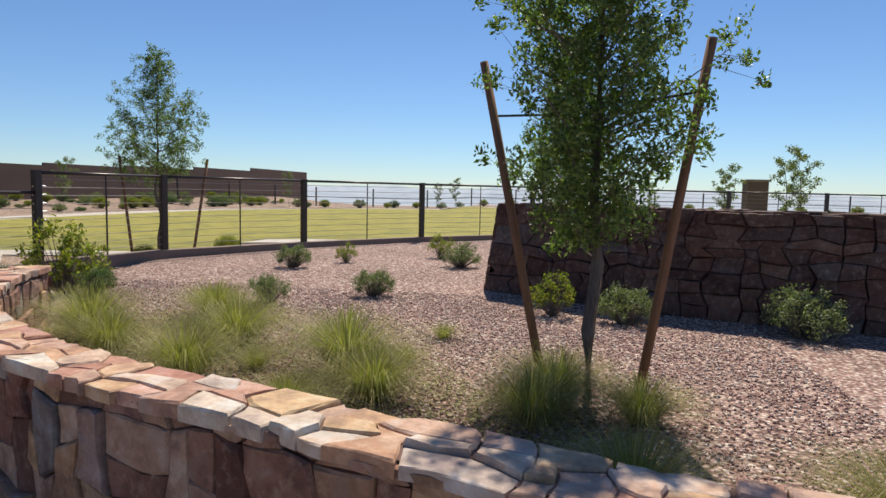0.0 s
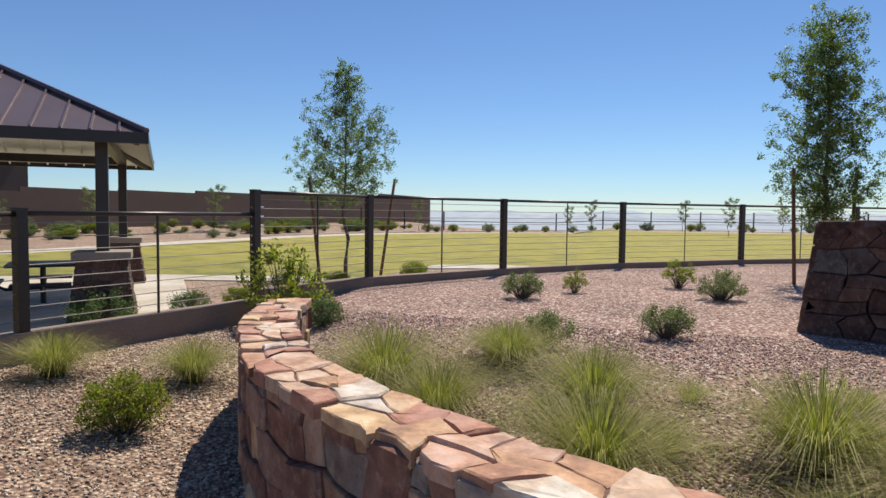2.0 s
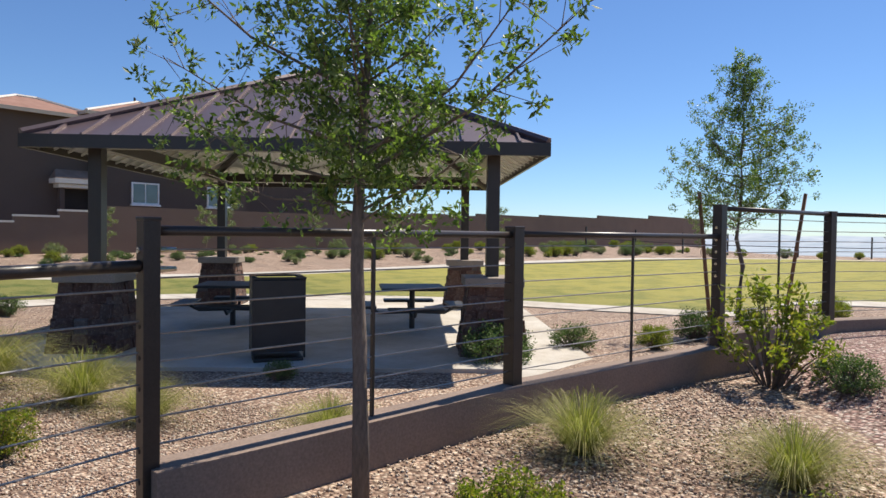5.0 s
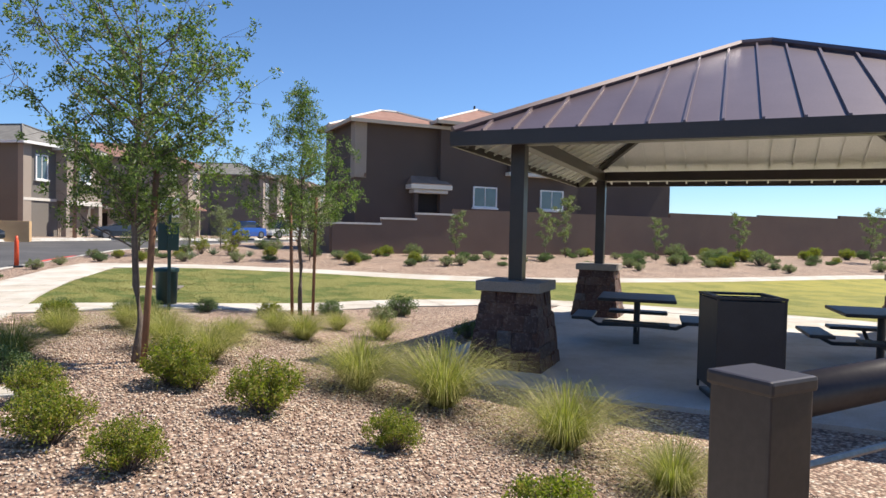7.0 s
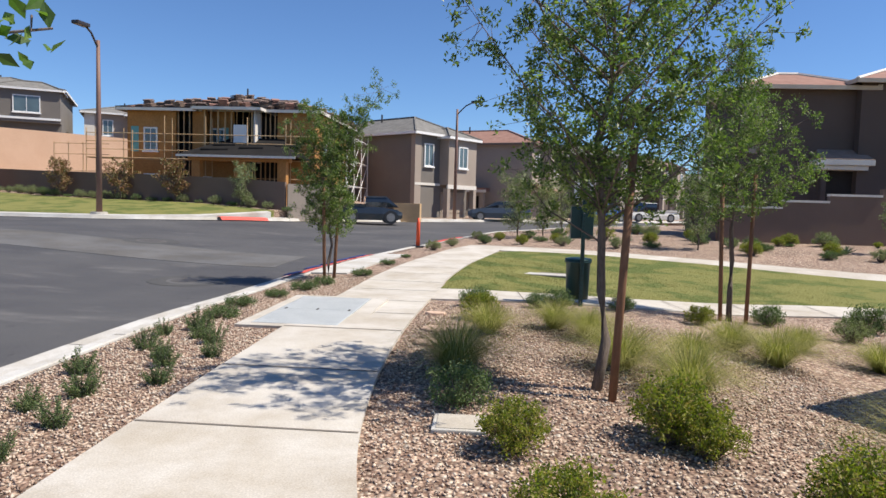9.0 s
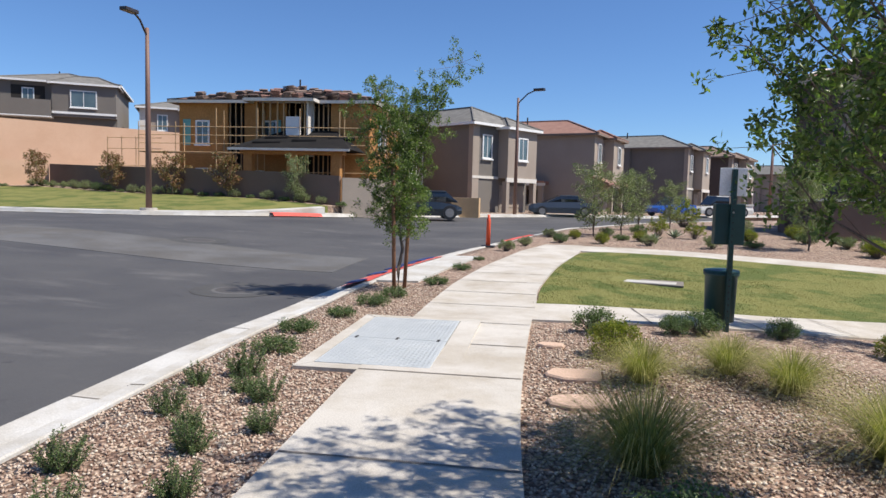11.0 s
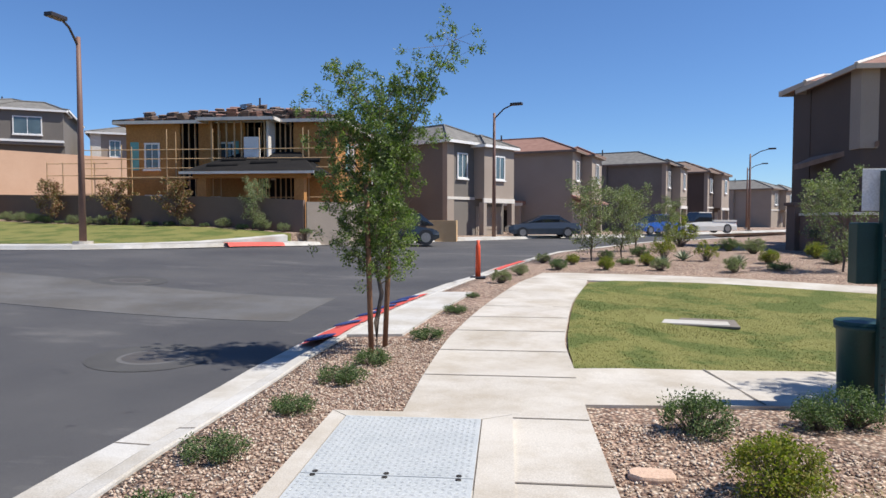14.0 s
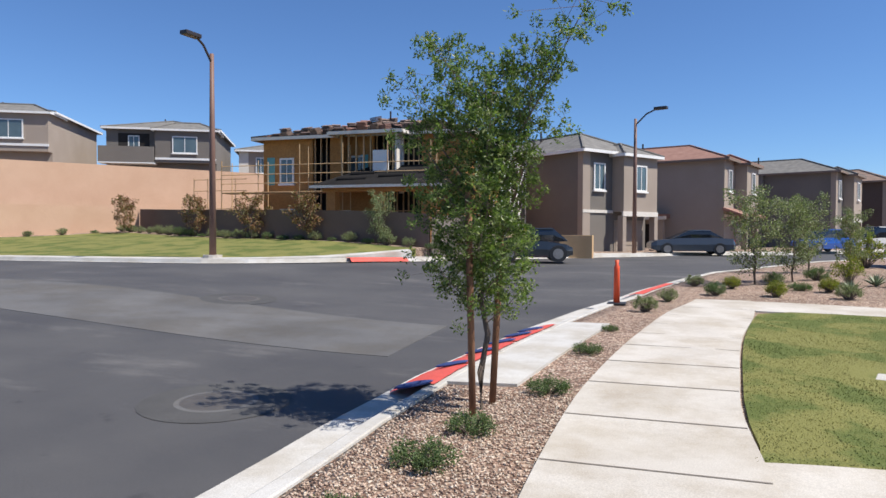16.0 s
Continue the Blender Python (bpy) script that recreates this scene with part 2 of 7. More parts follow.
M_LEAF_Y = by_island("bright_leaves", [(0.0, (0.10, 0.125, 0.02)), (0.4, (0.24, 0.26, 0.04)), (0.8, (0.40, 0.36, 0.07)), (1.0, (0.44, 0.28, 0.12))], 0.55, 40, 0.55)
M_LEAF_R = by_island("reddish_leaves", [(0, (0.210, 0.075, 0.045)), (0.5, (0.300, 0.165, 0.075)), (1, (0.240, 0.225, 0.090))], 0.6, 40, 0.3)
M_LEAF_D = by_island("dark_sprigs", [(0, (0.065, 0.105, 0.038)), (0.6, (0.130, 0.190, 0.068)), (1, (0.235, 0.285, 0.115))], 0.65, 40, 0.3)
M_BLADE = by_island("grass_blades", [(0.0, (0.16, 0.165, 0.045)), (0.4, (0.31, 0.29, 0.085)), (0.8, (0.50, 0.42, 0.16)), (1.0, (0.64, 0.53, 0.28))], 0.65, 40, 0.4)
def patchy(name, dry, lush, rough=0.85, trans=0.3):
    """Mown grass: dry green with lusher dark patches; further along x a backlit glow is painted in."""
    m, nt, b = shader(name, rough)
    v = coords(nt, 1.0)
    g = nt.nodes.new("ShaderNodeNewGeometry").outputs["Random Per Island"]
    n1, n2 = noise_tex(nt, v, 0.85, 5, 0.6), noise_tex(nt, v, 38.0, 3)
    f = ramp(nt, n1, [(0.47, (0, 0, 0)), (0.58, (1, 1, 1))])
    c = mix(nt, f, ramp(nt, g, dry), ramp(nt, g, lush))
    sep = nt.nodes.new("ShaderNodeSeparateXYZ")
    nt.links.new(v, sep.inputs[0])
    away = nt.nodes.new("ShaderNodeMapRange")
    away.inputs[1].default_value, away.inputs[2].default_value = 9.0, 24.0
    nt.links.new(sep.outputs[0], away.inputs[0])
    # yellower towards +x: glow of grass against the sun, put into the colour
    sun_glow = mix(nt, f, (0.33, 0.295, 0.070), (0.245, 0.235, 0.058))
    c = mix(nt, away.outputs[0], c, sun_glow)
    c = mix(nt, 0.2, c, ramp(nt, n2, [(0.3, (0.45, 0.45, 0.45)), (0.7, (1, 1, 1))]), "MULTIPLY")
    nt.links.new(c, b.inputs["Base Color"])
    b.inputs["Specular IOR Level"].default_value = 0.2
    bump(nt, b, n2, 0.9, 0.03)
    return m


DRY = [(0.0, (0.165, 0.165, 0.050)), (0.5, (0.205, 0.202, 0.062)), (1.0, (0.255, 0.240, 0.090))]
LUSH = [(0.0, (0.085, 0.112, 0.028)), (0.5, (0.110, 0.138, 0.036)), (1.0, (0.145, 0.170, 0.050))]
M_LAWN = patchy("lawn", DRY, LUSH)
M_LAWN_BLADE = patchy("lawn_blades", DRY, LUSH)
M_BROADLEAF = by_island("broad_green_leaves", [(0, (0.05, 0.10, 0.02)), (0.5, (0.11, 0.20, 0.035)), (1, (0.22, 0.32, 0.07))], 0.4, 40, 0.4)
M_LITTER = by_island("dry_litter", [(0.0, (0.30, 0.27, 0.10)), (0.5, (0.50, 0.44, 0.20)), (1.0, (0.68, 0.60, 0.36))], 0.8, 30, 0.25)
M_AGAVE = mottled("agave_leaf", (0.16, 0.21, 0.12), (0.26, 0.31, 0.19), 4, 50, 0.6, 0.1)
M_WRAP = mottled("teal_weather_wrap", (0.10, 0.30, 0.30), (0.16, 0.40, 0.38), 2, 40, 0.6, 0.1)

M_FELT.node_tree.nodes["Principled BSDF"].inputs["Specular IOR Level"].default_value = 0.1


def glass(name, tint):
    m, nt, b = shader(name, 0.05)
    v = coords(nt, 1.0)
    nt.links.new(ramp(nt, noise_tex(nt, v, 0.8, 2), [(0.3, tuple(x * 0.7 for x in tint)), (0.7, tint)]), b.inputs["Base Color"])
    b.inputs["Specular IOR Level"].default_value = 0.9
    return m


M_GLASS = glass("window_glass", (0.10, 0.14, 0.15))
M_CARGLASS = glass("car_glass", (0.02, 0.025, 0.03))


def paint(name, c, rough=0.25):
    m = mottled(name, c, tuple(min(1, x * 1.15) for x in c), 1.5, 60, rough, 0.01, 0.001)
    m.node_tree.nodes["Principled BSDF"].inputs["Coat Weight"].default_value = 0.6
    return m


def tiles(name, stops, step=0.36):
    """Concrete roof tiles: a relief of courses with mottled colour."""
    m, nt, b = shader(name, 0.9)
    v = coords(nt, 1.0)
    c = ramp(nt, noise_tex(nt, v, 2.2, 5), stops)
    nt.links.new(c, b.inputs["Base Color"])
    w = nt.nodes.new("ShaderNodeTexWave")
    w.wave_type, w.bands_direction, w.wave_profile = "BANDS", "Z", "SAW"
    w.inputs["Scale"].default_value = 1.6
    w.inputs["Distortion"].default_value = 0.4
    nt.links.new(v, w.inputs["Vector"])
    bump(nt, b, w.outputs[1], 0.8, 0.06)
    return m


M_TILE_RED = tiles("terracotta_roof_tiles", [(0.3, (0.23, 0.12, 0.09)), (0.7, (0.32, 0.18, 0.14))])
M_TILE_GREY = tiles("grey_roof_tiles", [(0.3, (0.13, 0.125, 0.115)), (0.7, (0.21, 0.20, 0.185))])
M_TILE_DARK = tiles("dark_roof_tiles", [(0.3, (0.075, 0.050, 0.042)), (0.7, (0.13, 0.085, 0.070))])
M_TILE_BROWN = tiles("brown_roof_tiles", [(0.3, (0.19, 0.13, 0.10)), (0.7, (0.27, 0.19, 0.15))])


# ---- building helpers ----
def thing(name, label, category, group="", kind="", at=None):
    ob = new(name)
    if at is not None:
        ob.matrix_world = at
    return tagged(ob, label, category, group, kind)


def mesh_of(name, bm, material, smooth=False):
    me = bpy.data.meshes.new(name)
    bmesh.ops.recalc_face_normals(bm, faces=bm.faces)
    bm.to_mesh(me)
    bm.free()
    me.materials.append(material)
    if smooth:
        me.shade_smooth()
    return me


def raw_mesh(name, verts, faces, material, smooth=False):
    me = bpy.data.meshes.new(name)
    me.from_pydata([tuple(v) for v in verts], [], [tuple(int(i) for i in f) for f in faces])
    me.materials.append(material)
    if smooth:
        me.shade_smooth()
    return me


def part(name, bm, material, parent, label="", smooth=False):
    data = bm if isinstance(bm, bpy.types.Mesh) else mesh_of(name, bm, material, smooth)
    ob = new(name, data)
    ob.parent = parent
    return tagged(ob, label)


def solo(name, bm, material, label, category, group="", kind="", smooth=False):
    data = bm if isinstance(bm, bpy.types.Mesh) else mesh_of(name, bm, material, smooth)
    return tagged(new(name, data), label, category, group, kind)


def box(bm, lo, hi, m=None, bevel=0.0):
    """A box from corner to corner, turned by m."""
    r = bmesh.ops.create_cube(bm, size=1.0)
    c = [(a + b) / 2 for a, b in zip(lo, hi)]
    s = [abs(b - a) for a, b in zip(lo, hi)]
    mat = Matrix.Translation(c) @ Matrix.Diagonal((*s, 1))
    bmesh.ops.transform(bm, matrix=(m @ mat) if m else mat, verts=r["verts"])
    if bevel:
        es = list({e for v in r["verts"] for e in v.link_edges})
        bmesh.ops.bevel(bm, geom=es, offset=bevel, segments=2, affect="EDGES", profile=0.6)
    return bm


def tube(bm, pts, radii, seg=8, cap=True):
    """A round bar along points, with a radius at each."""
    pts = [Vector(p) for p in pts]
    if not isinstance(radii, (list, tuple)):
        radii = [radii] * len(pts)
    rings = []
    for i, p in enumerate(pts):
        d = (pts[min(i + 1, len(pts) - 1)] - pts[max(i - 1, 0)]).normalized()
        q = d.to_track_quat("Z", "Y")
        rings.append([bm.verts.new(p + q @ Vector((math.cos(2 * math.pi * k / seg) * radii[i], math.sin(2 * math.pi * k / seg) * radii[i], 0))) for k in range(seg)])
    for a, b in zip(rings, rings[1:]):
        for k in range(seg):
            bm.faces.new((a[k], a[(k + 1) % seg], b[(k + 1) % seg], b[k]))
    if cap:
        bm.faces.new(rings[0][::-1])
        bm.faces.new(rings[-1])
    return bm


def bmn():
    return bmesh.new()


def smooth(a, b, x):
    t = min(1.0, max(0.0, (x - a) / (b - a)))
    return t * t * (3 - 2 * t)


FALL = [(-60, 0.0), (12, 0.0), (16.5, -0.08), (22, 0.02), (27, 0.10), (30, 0.18), (36, 0.32), (54, 0.52), (90, 0.60), (200, 0.60)]   # the street's long fall and rise


def ground_z(x, y):
    """Height of the land: level by the footway, lower in the park, rising across the street."""
    z = -0.40 * smooth(-0.6, 4.5, x) * smooth(2.3, 4.0, y) * (1 - smooth(16, 30, y))
    w = smooth(-1.0, 6.0, x)
    yy = min(max(y, -59.0), 199.0)
    a, b = next((p, q) for p, q in zip(FALL, FALL[1:]) if p[0] <= yy <= q[0])
    z += (1 - w) * (a[1] + (b[1] - a[1]) * smooth(a[0], b[0], yy)) + w * 0.40 * smooth(22, 33, y)
    z -= 0.12 * smooth(-2.3, 0, x) * smooth(15.5, 18, y) * (1 - smooth(22, 28, y)) * (1 - smooth(0, 6, x))
    z += 0.45 * smooth(-7, -18, x) if x < -7 else 0.0
    z -= 0.10 * smooth(-0.5, 1.5, x) * (1 - smooth(-1.5, 1.0, y))
    return z


def lerp_line(pts, v, key, val):
    """Piecewise-linear value along a polyline."""
    if v <= pts[0][key]:
        a, b = pts[0], pts[1]
    elif v >= pts[-1][key]:
        a, b = pts[-2], pts[-1]
    else:
        a, b = next((p, q) for p, q in zip(pts, pts[1:]) if p[key] <= v <= q[key])
    t = (v - a[key]) / (b[key] - a[key])
    return a[val] + t * (b[val] - a[val])


def refine(pts, step):
    out = [Vector(pts[0])]
    for a, b in zip(pts, pts[1:]):
        a, b = Vector(a), Vector(b)
        n = max(1, int((b - a).length / step))
        out += [a.lerp(b, k / n) for k in range(1, n + 1)]
    return out


def curved(pts, n=12):
    """A smooth line through 2D points."""
    P = [Vector(p) for p in pts]
    P = [P[0] * 2 - P[1]] + P + [P[-1] * 2 - P[-2]]
    out = []
    for i in range(1, len(P) - 2):
        for k in range(n):
            t = k / n
            out.append(0.5 * ((2 * P[i]) + (P[i + 1] - P[i - 1]) * t + (2 * P[i - 1] - 5 * P[i] + 4 * P[i + 1] - P[i + 2]) * t * t + (3 * P[i] - P[i - 1] - 3 * P[i + 1] + P[i + 2]) * t ** 3))
    return out + [P[-2]]


def sheet(name, left, right, dz, material, label, category, cross=6, thick=0.12, zf=ground_z, kind="structure"):
    """A slab between two 2D lines of equal count, laid on the land."""
    n = len(left)
    V, F = [], []
    for a, b in zip(left, right):
        for k in range(cross + 1):
            p = Vector(a).lerp(Vector(b), k / cross)
            V.append((p.x, p.y, zf(p.x, p.y) + dz))
    w = cross + 1
    for i in range(n - 1):
        for k in range(cross):
            F.append((i * w + k, i * w + k + 1, (i + 1) * w + k + 1, (i + 1) * w + k))
    # skirts down the rim
    rim = [i * w for i in range(n)], [i * w + cross for i in range(n)], list(range(w)), [(n - 1) * w + k for k in range(w)]
    for line in rim:
        base = len(V)
        V += [(V[i][0], V[i][1], V[i][2] - thick) for i in line]
        F += [(line[j], line[j + 1], base + j + 1, base + j) for j in range(len(line) - 1)]
    return tagged(new(name, raw_mesh(name, V, F, material)), label, category, "", kind)


# ---- ground, street and footways ----
EDGE = [(-6.6, -60), (-6.0, -20), (-5.6, 0), (-5.30, 8.0), (-5.46, 13.5), (-5.46, 16.8), (-5.28, 18.9), (-4.55, 23.2), (-3.95, 25.7), (-2.45, 31.2), (-0.9, 35.6), (4.5, 45.0), (12.0, 55.0), (40.0, 90.0), (120.0, 190.0)]


def edge_x(y):
    return lerp_line(EDGE, y, 1, 0)


def build_ground():
    ys = sorted({round(v, 2) for v in [-3000, -1200, -400, -150, -70] + list(np.arange(-40, 64, 0.6)) + [75, 95, 130, 200, 400, 1000, 3000]})
    ss = [-3000, -1000, -300, -120, -60, -30, -12, -5, -1.2, -0.14, -0.03] + list(np.arange(0.4, 30, 0.6)) + [34, 40, 50, 65, 90, 140, 300, 1000, 3000]
    V, F = [], []
    for y in ys:
        ex = edge_x(min(max(y, -60), 120))
        for s in ss:
            x = ex + s
            z = ground_z(x, y) if s > -0.1 else -0.8
            d = math.hypot(x, y)
            if x > 60:
                z -= 30 * smooth(78, 400, x)      # the land falls away towards the valley
            V.append((x, y, z))
    w = len(ss)
    for j in range(len(ys) - 1):
        for i in range(w - 1):
            F.append((j * w + i, j * w + i + 1, (j + 1) * w + i + 1, (j + 1) * w + i))
    tagged(new("ground", raw_mesh("ground", V, F, M_GRAVEL, True)), "pinkish crushed-rock gravel ground of the park", "ground", "", "structure")


build_ground()

# footway with its joints
SW = [(-1.35, -3.70, 2.0), (-1.45, -3.65, 5.0), (-1.95, -3.75, 6.8), (-2.28, -3.82, 8.5), (-2.43, -3.88, 11.0), (-2.40, -3.94, 14.4), (-2.33, -3.95, 16.3), (-2.30, -3.88, 18.0), (-2.16, -3.74, 19.3), (-1.95, -3.50, 21.0), (-1.66, -3.20, 22.9), (-1.22, -2.78, 25.0), (-1.0, -2.35, 26.5), (-0.95, -2.08, 27.6)]
sw_in = curved([(a, y) for a, b, y in SW], 6)
sw_out = curved([(b, y) for a, b, y in SW], 6)
sheet("footway", sw_out, sw_in, 0.035, M_CONCRETE, "pale concrete footway with control joints", "footway", 4)
# wider concrete in front of the fence end, where the walk begins
sheet("walk_start", [(-9, -30), (-7.5, -14), (-5.2, -6), (-4.3, 0), (-3.72, 2.2)], [(-3.0, -30), (-2.6, -14), (-1.2, -6.5), (-1.15, -1.5), (-1.36, 2.1)], 0.03, M_CONCRETE, "pale concrete footway beside the planter", "footway", 4)


def joint(a, b, w=0.012):
    d = (Vector(b) - Vector(a)).normalized()
    n = Vector((-d.y, d.x)) * w
    bm = bmn()
    q = [Vector(a) + n, Vector(b) + n, Vector(b) - n, Vector(a) - n]
    bm.faces.new([bm.verts.new((p.x, p.y, ground_z(p.x, p.y) + 0.0395)) for p in q])
    solo("trim", bm, M_JOINT, "dark control joint across the concrete", "joint", "control joints", "structure")


for y in (2.3, 3.8, 5.3, 6.8, 8.3, 9.9, 11.85, 13.15, 14.58, 16.15, 17.47, 18.79, 19.95, 21.14, 22.33, 23.5, 24.7, 25.9):
    a = lerp_line([(p.x, p.y) for p in sw_in], y, 1, 0)
    b = lerp_line([(p.x, p.y) for p in sw_out], y, 1, 0)
    joint((a - 0.01, y), (b + 0.01, y + 0.02))

# cross path to the park, far path behind the lawn
CN = [(-2.50, 15.1), (-1.0, 15.2), (0.4, 15.35), (1.3, 15.75), (2.7, 16.45), (4.1, 17.0), (6.5, 16.9), (9.5, 16.3), (12.2, 13.4), (14.2, 10.4), (15.4, 6.6), (16.6, 3.0), (18.6, -1.0), (21.5, -4.6), (24.5, -9.0), (27.0, -15.0), (29.0, -24.0)]
CF = [(-2.45, 16.6), (-0.8, 16.9), (0.2, 17.2), (1.3, 17.6), (2.7, 18.1), (4.5, 18.35), (7.2, 18.1), (10.3, 17.3), (13.4, 14.1), (15.5, 11.0), (16.7, 7.0), (17.8, 3.5), (19.7, -0.3), (22.6, -4.0), (25.7, -8.6), (28.2, -14.8), (30.2, -24.0)]
sheet("cross_path", curved(CN, 6), curved(CF, 6), 0.03, M_CONCRETE, "grey concrete path along the lawn", "path", 3)
for k in range(1, 14):
    t = k * 1.5
    x = -2.3 + t
    joint((x, lerp_line(CN, x, 0, 1)), (x - 0.05, lerp_line(CF, x, 0, 1)))
FN = [(-1.05, 25.85), (0.9, 25.9), (2.7, 25.6), (5.1, 24.7), (11.0, 22.0), (20.0, 21.0), (34.0, 21.0), (52.0, 19.5), (66.0, 12.0), (70.0, -4.0), (71.0, -30.0)]
FF = [(-1.2, 27.55), (0.0, 27.4), (2.5, 26.7), (5.4, 25.6), (11.6, 23.3), (20.3, 22.3), (34.2, 22.4), (52.8, 20.8), (67.2, 12.8), (71.4, -4.0), (72.4, -30.0)]
sheet("far_path", curved(FN, 6), curved(FF, 6), 0.03, M_CONCRETE, "pale concrete path behind the lawn", "path", 3)
lawn_near = curved(CF[0:1] + CF[1:], 8)
lawn_far = curved([(-2.30, 16.8), (-2.27, 18.0), (-2.13, 19.3), (-1.92, 21.0), (-1.63, 22.9), (-1.19, 25.0), (-0.75, 25.85)] + FN[1:], 8)


def resample(pts, n):
    P = [Vector(p) for p in pts]
    L = [0.0]
    for a, b in zip(P, P[1:]):
        L.append(L[-1] + (b - a).length)
    out = []
    for k in range(n):
        s = L[-1] * k / (n - 1)
        i = max(j for j in range(len(L)) if L[j] <= s + 1e-9)
        i = min(i, len(P) - 2)
        out.append(P[i].lerp(P[i + 1], (s - L[i]) / max(1e-9, L[i + 1] - L[i])))
    return out


sheet("lawn", resample(lawn_near, 140), resample(lawn_far, 140), 0.03, M_LAWN, "mown yellow-green lawn", "lawn", 60, 0.1)

# kerb with gutter, street surface
er = refine([p for p in EDGE if -61 < p[1] < 60], 0.8)


def offset(line, d):
    out = []
    for i, p in enumerate(line):
        t = (line[min(i + 1, len(line) - 1)] - line[max(i - 1, 0)]).normalized()
        out.append(p + Vector((-t.y, t.x)) * d)
    return out


def strip(name, line, prof, material, label, category):
    """A kerb: a profile of (offset to the left, height) swept along a line."""
    V, F = [], []
    cols = [offset(line, d) for d, h in prof]
    n = len(line)
    for i in range(n):
        z0 = ground_z(line[i].x, line[i].y)
        for (d, h), col in zip(prof, cols):
            V.append((col[i].x, col[i].y, z0 + h))
    w = len(prof)
    for i in range(n - 1):
        for k in range(w - 1):
            F.append((i * w + k, i * w + k + 1, (i + 1) * w + k + 1, (i + 1) * w + k))
    return tagged(new(name, raw_mesh(name, V, F, material)), label, category, "", "structure")


sheet("road_patch", resample([(-34, 21.5), (-24, 21.0), (-14, 20.4), (-6.7, 20.0)], 60), resample([(-34, 25.6), (-24, 24.8), (-14, 24.0), (-6.7, 23.0)], 60), 0.006, M_PATCH, "lighter strip of older asphalt across the street", "road", 8, 0.01, lambda x, y: ground_z(x, y) - 0.105)
strip("kerb", er, [(-0.02, -0.2), (-0.01, 0.02), (0.0, 0.035), (0.13, 0.03), (0.15, 0.02), (0.19, -0.10), (0.22, -0.115), (0.66, -0.10), (0.67, -0.3)], M_CONCRETE_W, "pale concrete kerb and gutter", "kerb")
KERB_TOP = [(0.0, 0.035), (0.13, 0.03), (0.15, 0.02), (0.19, -0.10), (0.22, -0.115), (0.66, -0.10)]


def kerb_joint(y):
    V, F = [], []
    x = edge_x(y)
    z = ground_z(x, y)
    for d, h in KERB_TOP:
        V += [(x - d, y - 0.008, z + h + 0.004), (x - d, y + 0.008, z + h + 0.004)]
    for k in range(len(KERB_TOP) - 1):
        F.append((2 * k, 2 * k + 1, 2 * k + 3, 2 * k + 2))
    tagged(new("trim", raw_mesh("trim", V, F, M_JOINT)), "dark joint across the kerb and gutter", "joint", "kerb joints", "structure")


for k in range(12):
    kerb_joint(4.9 + 3.05 * k)
FAR_KERB = [(-70, 29.5), (-40, 30.6), (-22.0, 31.3), (-17.4, 31.8), (-14.6, 34.2), (-12.6, 37.6), (-10.6, 42.5), (-7.0, 47.0), (-2.5, 50.5), (6.5, 60.0), (15.0, 71.0), (42.0, 102.0), (110, 190)]


def road_z(x, y):
    """Street surface: from the near gutter up to the far kerb."""
    return ground_z(x, y) - 0.105


near = offset(er, 0.64)
near = resample(near, 170)
far = resample(curved([(-70, -60), (-70, 0)] + FAR_KERB[0:1] + FAR_KERB[1:-2], 8), 170)
sheet("road", near, far, 0.0, M_ASPHALT, "dark grey asphalt street surface", "road", 60, 0.05, road_z)
fk = resample(curved(FAR_KERB, 8), 160)
strip("far_kerb", fk[::-1], [(0.5, -0.10), (0.20, -0.10), (0.15, 0.03), (0.0, 0.04), (-0.02, -0.2)], M_CONCRETE_W, "pale concrete kerb across the street", "kerb")


# ---- planter wall, raised bed, boundary fence ----
BED_Z = 0.20
WALL = [(0.10, -10.5), (0.14, -8.0), (0.53, -6.4), (0.83, -5.6), (1.20, -4.50), (1.66, -3.55), (2.40, -2.45), (3.05, -1.87), (3.80, -1.37), (4.85, -0.90)]
wall_line = curved(WALL, 10)
POSTS = [(0.22, 2.26), (1.57, 2.36), (4.46, 2.03), (7.64, 1.38), (10.03, 0.68), (12.9, -1.06), (15.77, -3.29), (18.47, -6.17), (21.0, -9.40), (22.9, -12.9), (24.2, -16.6), (24.8, -20.5)]
bed_out = resample([(7.45, 1.25)] + POSTS[4:], 40)
bed_in = resample(wall_line[::-1], 40)


def bed_z(x, y):
    # the open edge between wall end and curb slopes down to the gravel outside
    d = ((x - 4.85) * 2.17 - (y + 0.92) * 2.6) / 3.387
    f = smooth(-0.1, 1.5, d) if x > 4.2 and y > -3.5 else 1.0
    return (1 - f) * -0.10 + f * (BED_Z + 0.12 * smooth(5, 12, x)) + 0.03 * noise.noise(Vector((x * 0.4, y * 0.4, 0)))


sheet("planter_bed", bed_in, bed_out, 0.0, M_ROSE, "raised bed of pinkish gravel", "ground", 30, 0.5, bed_z)


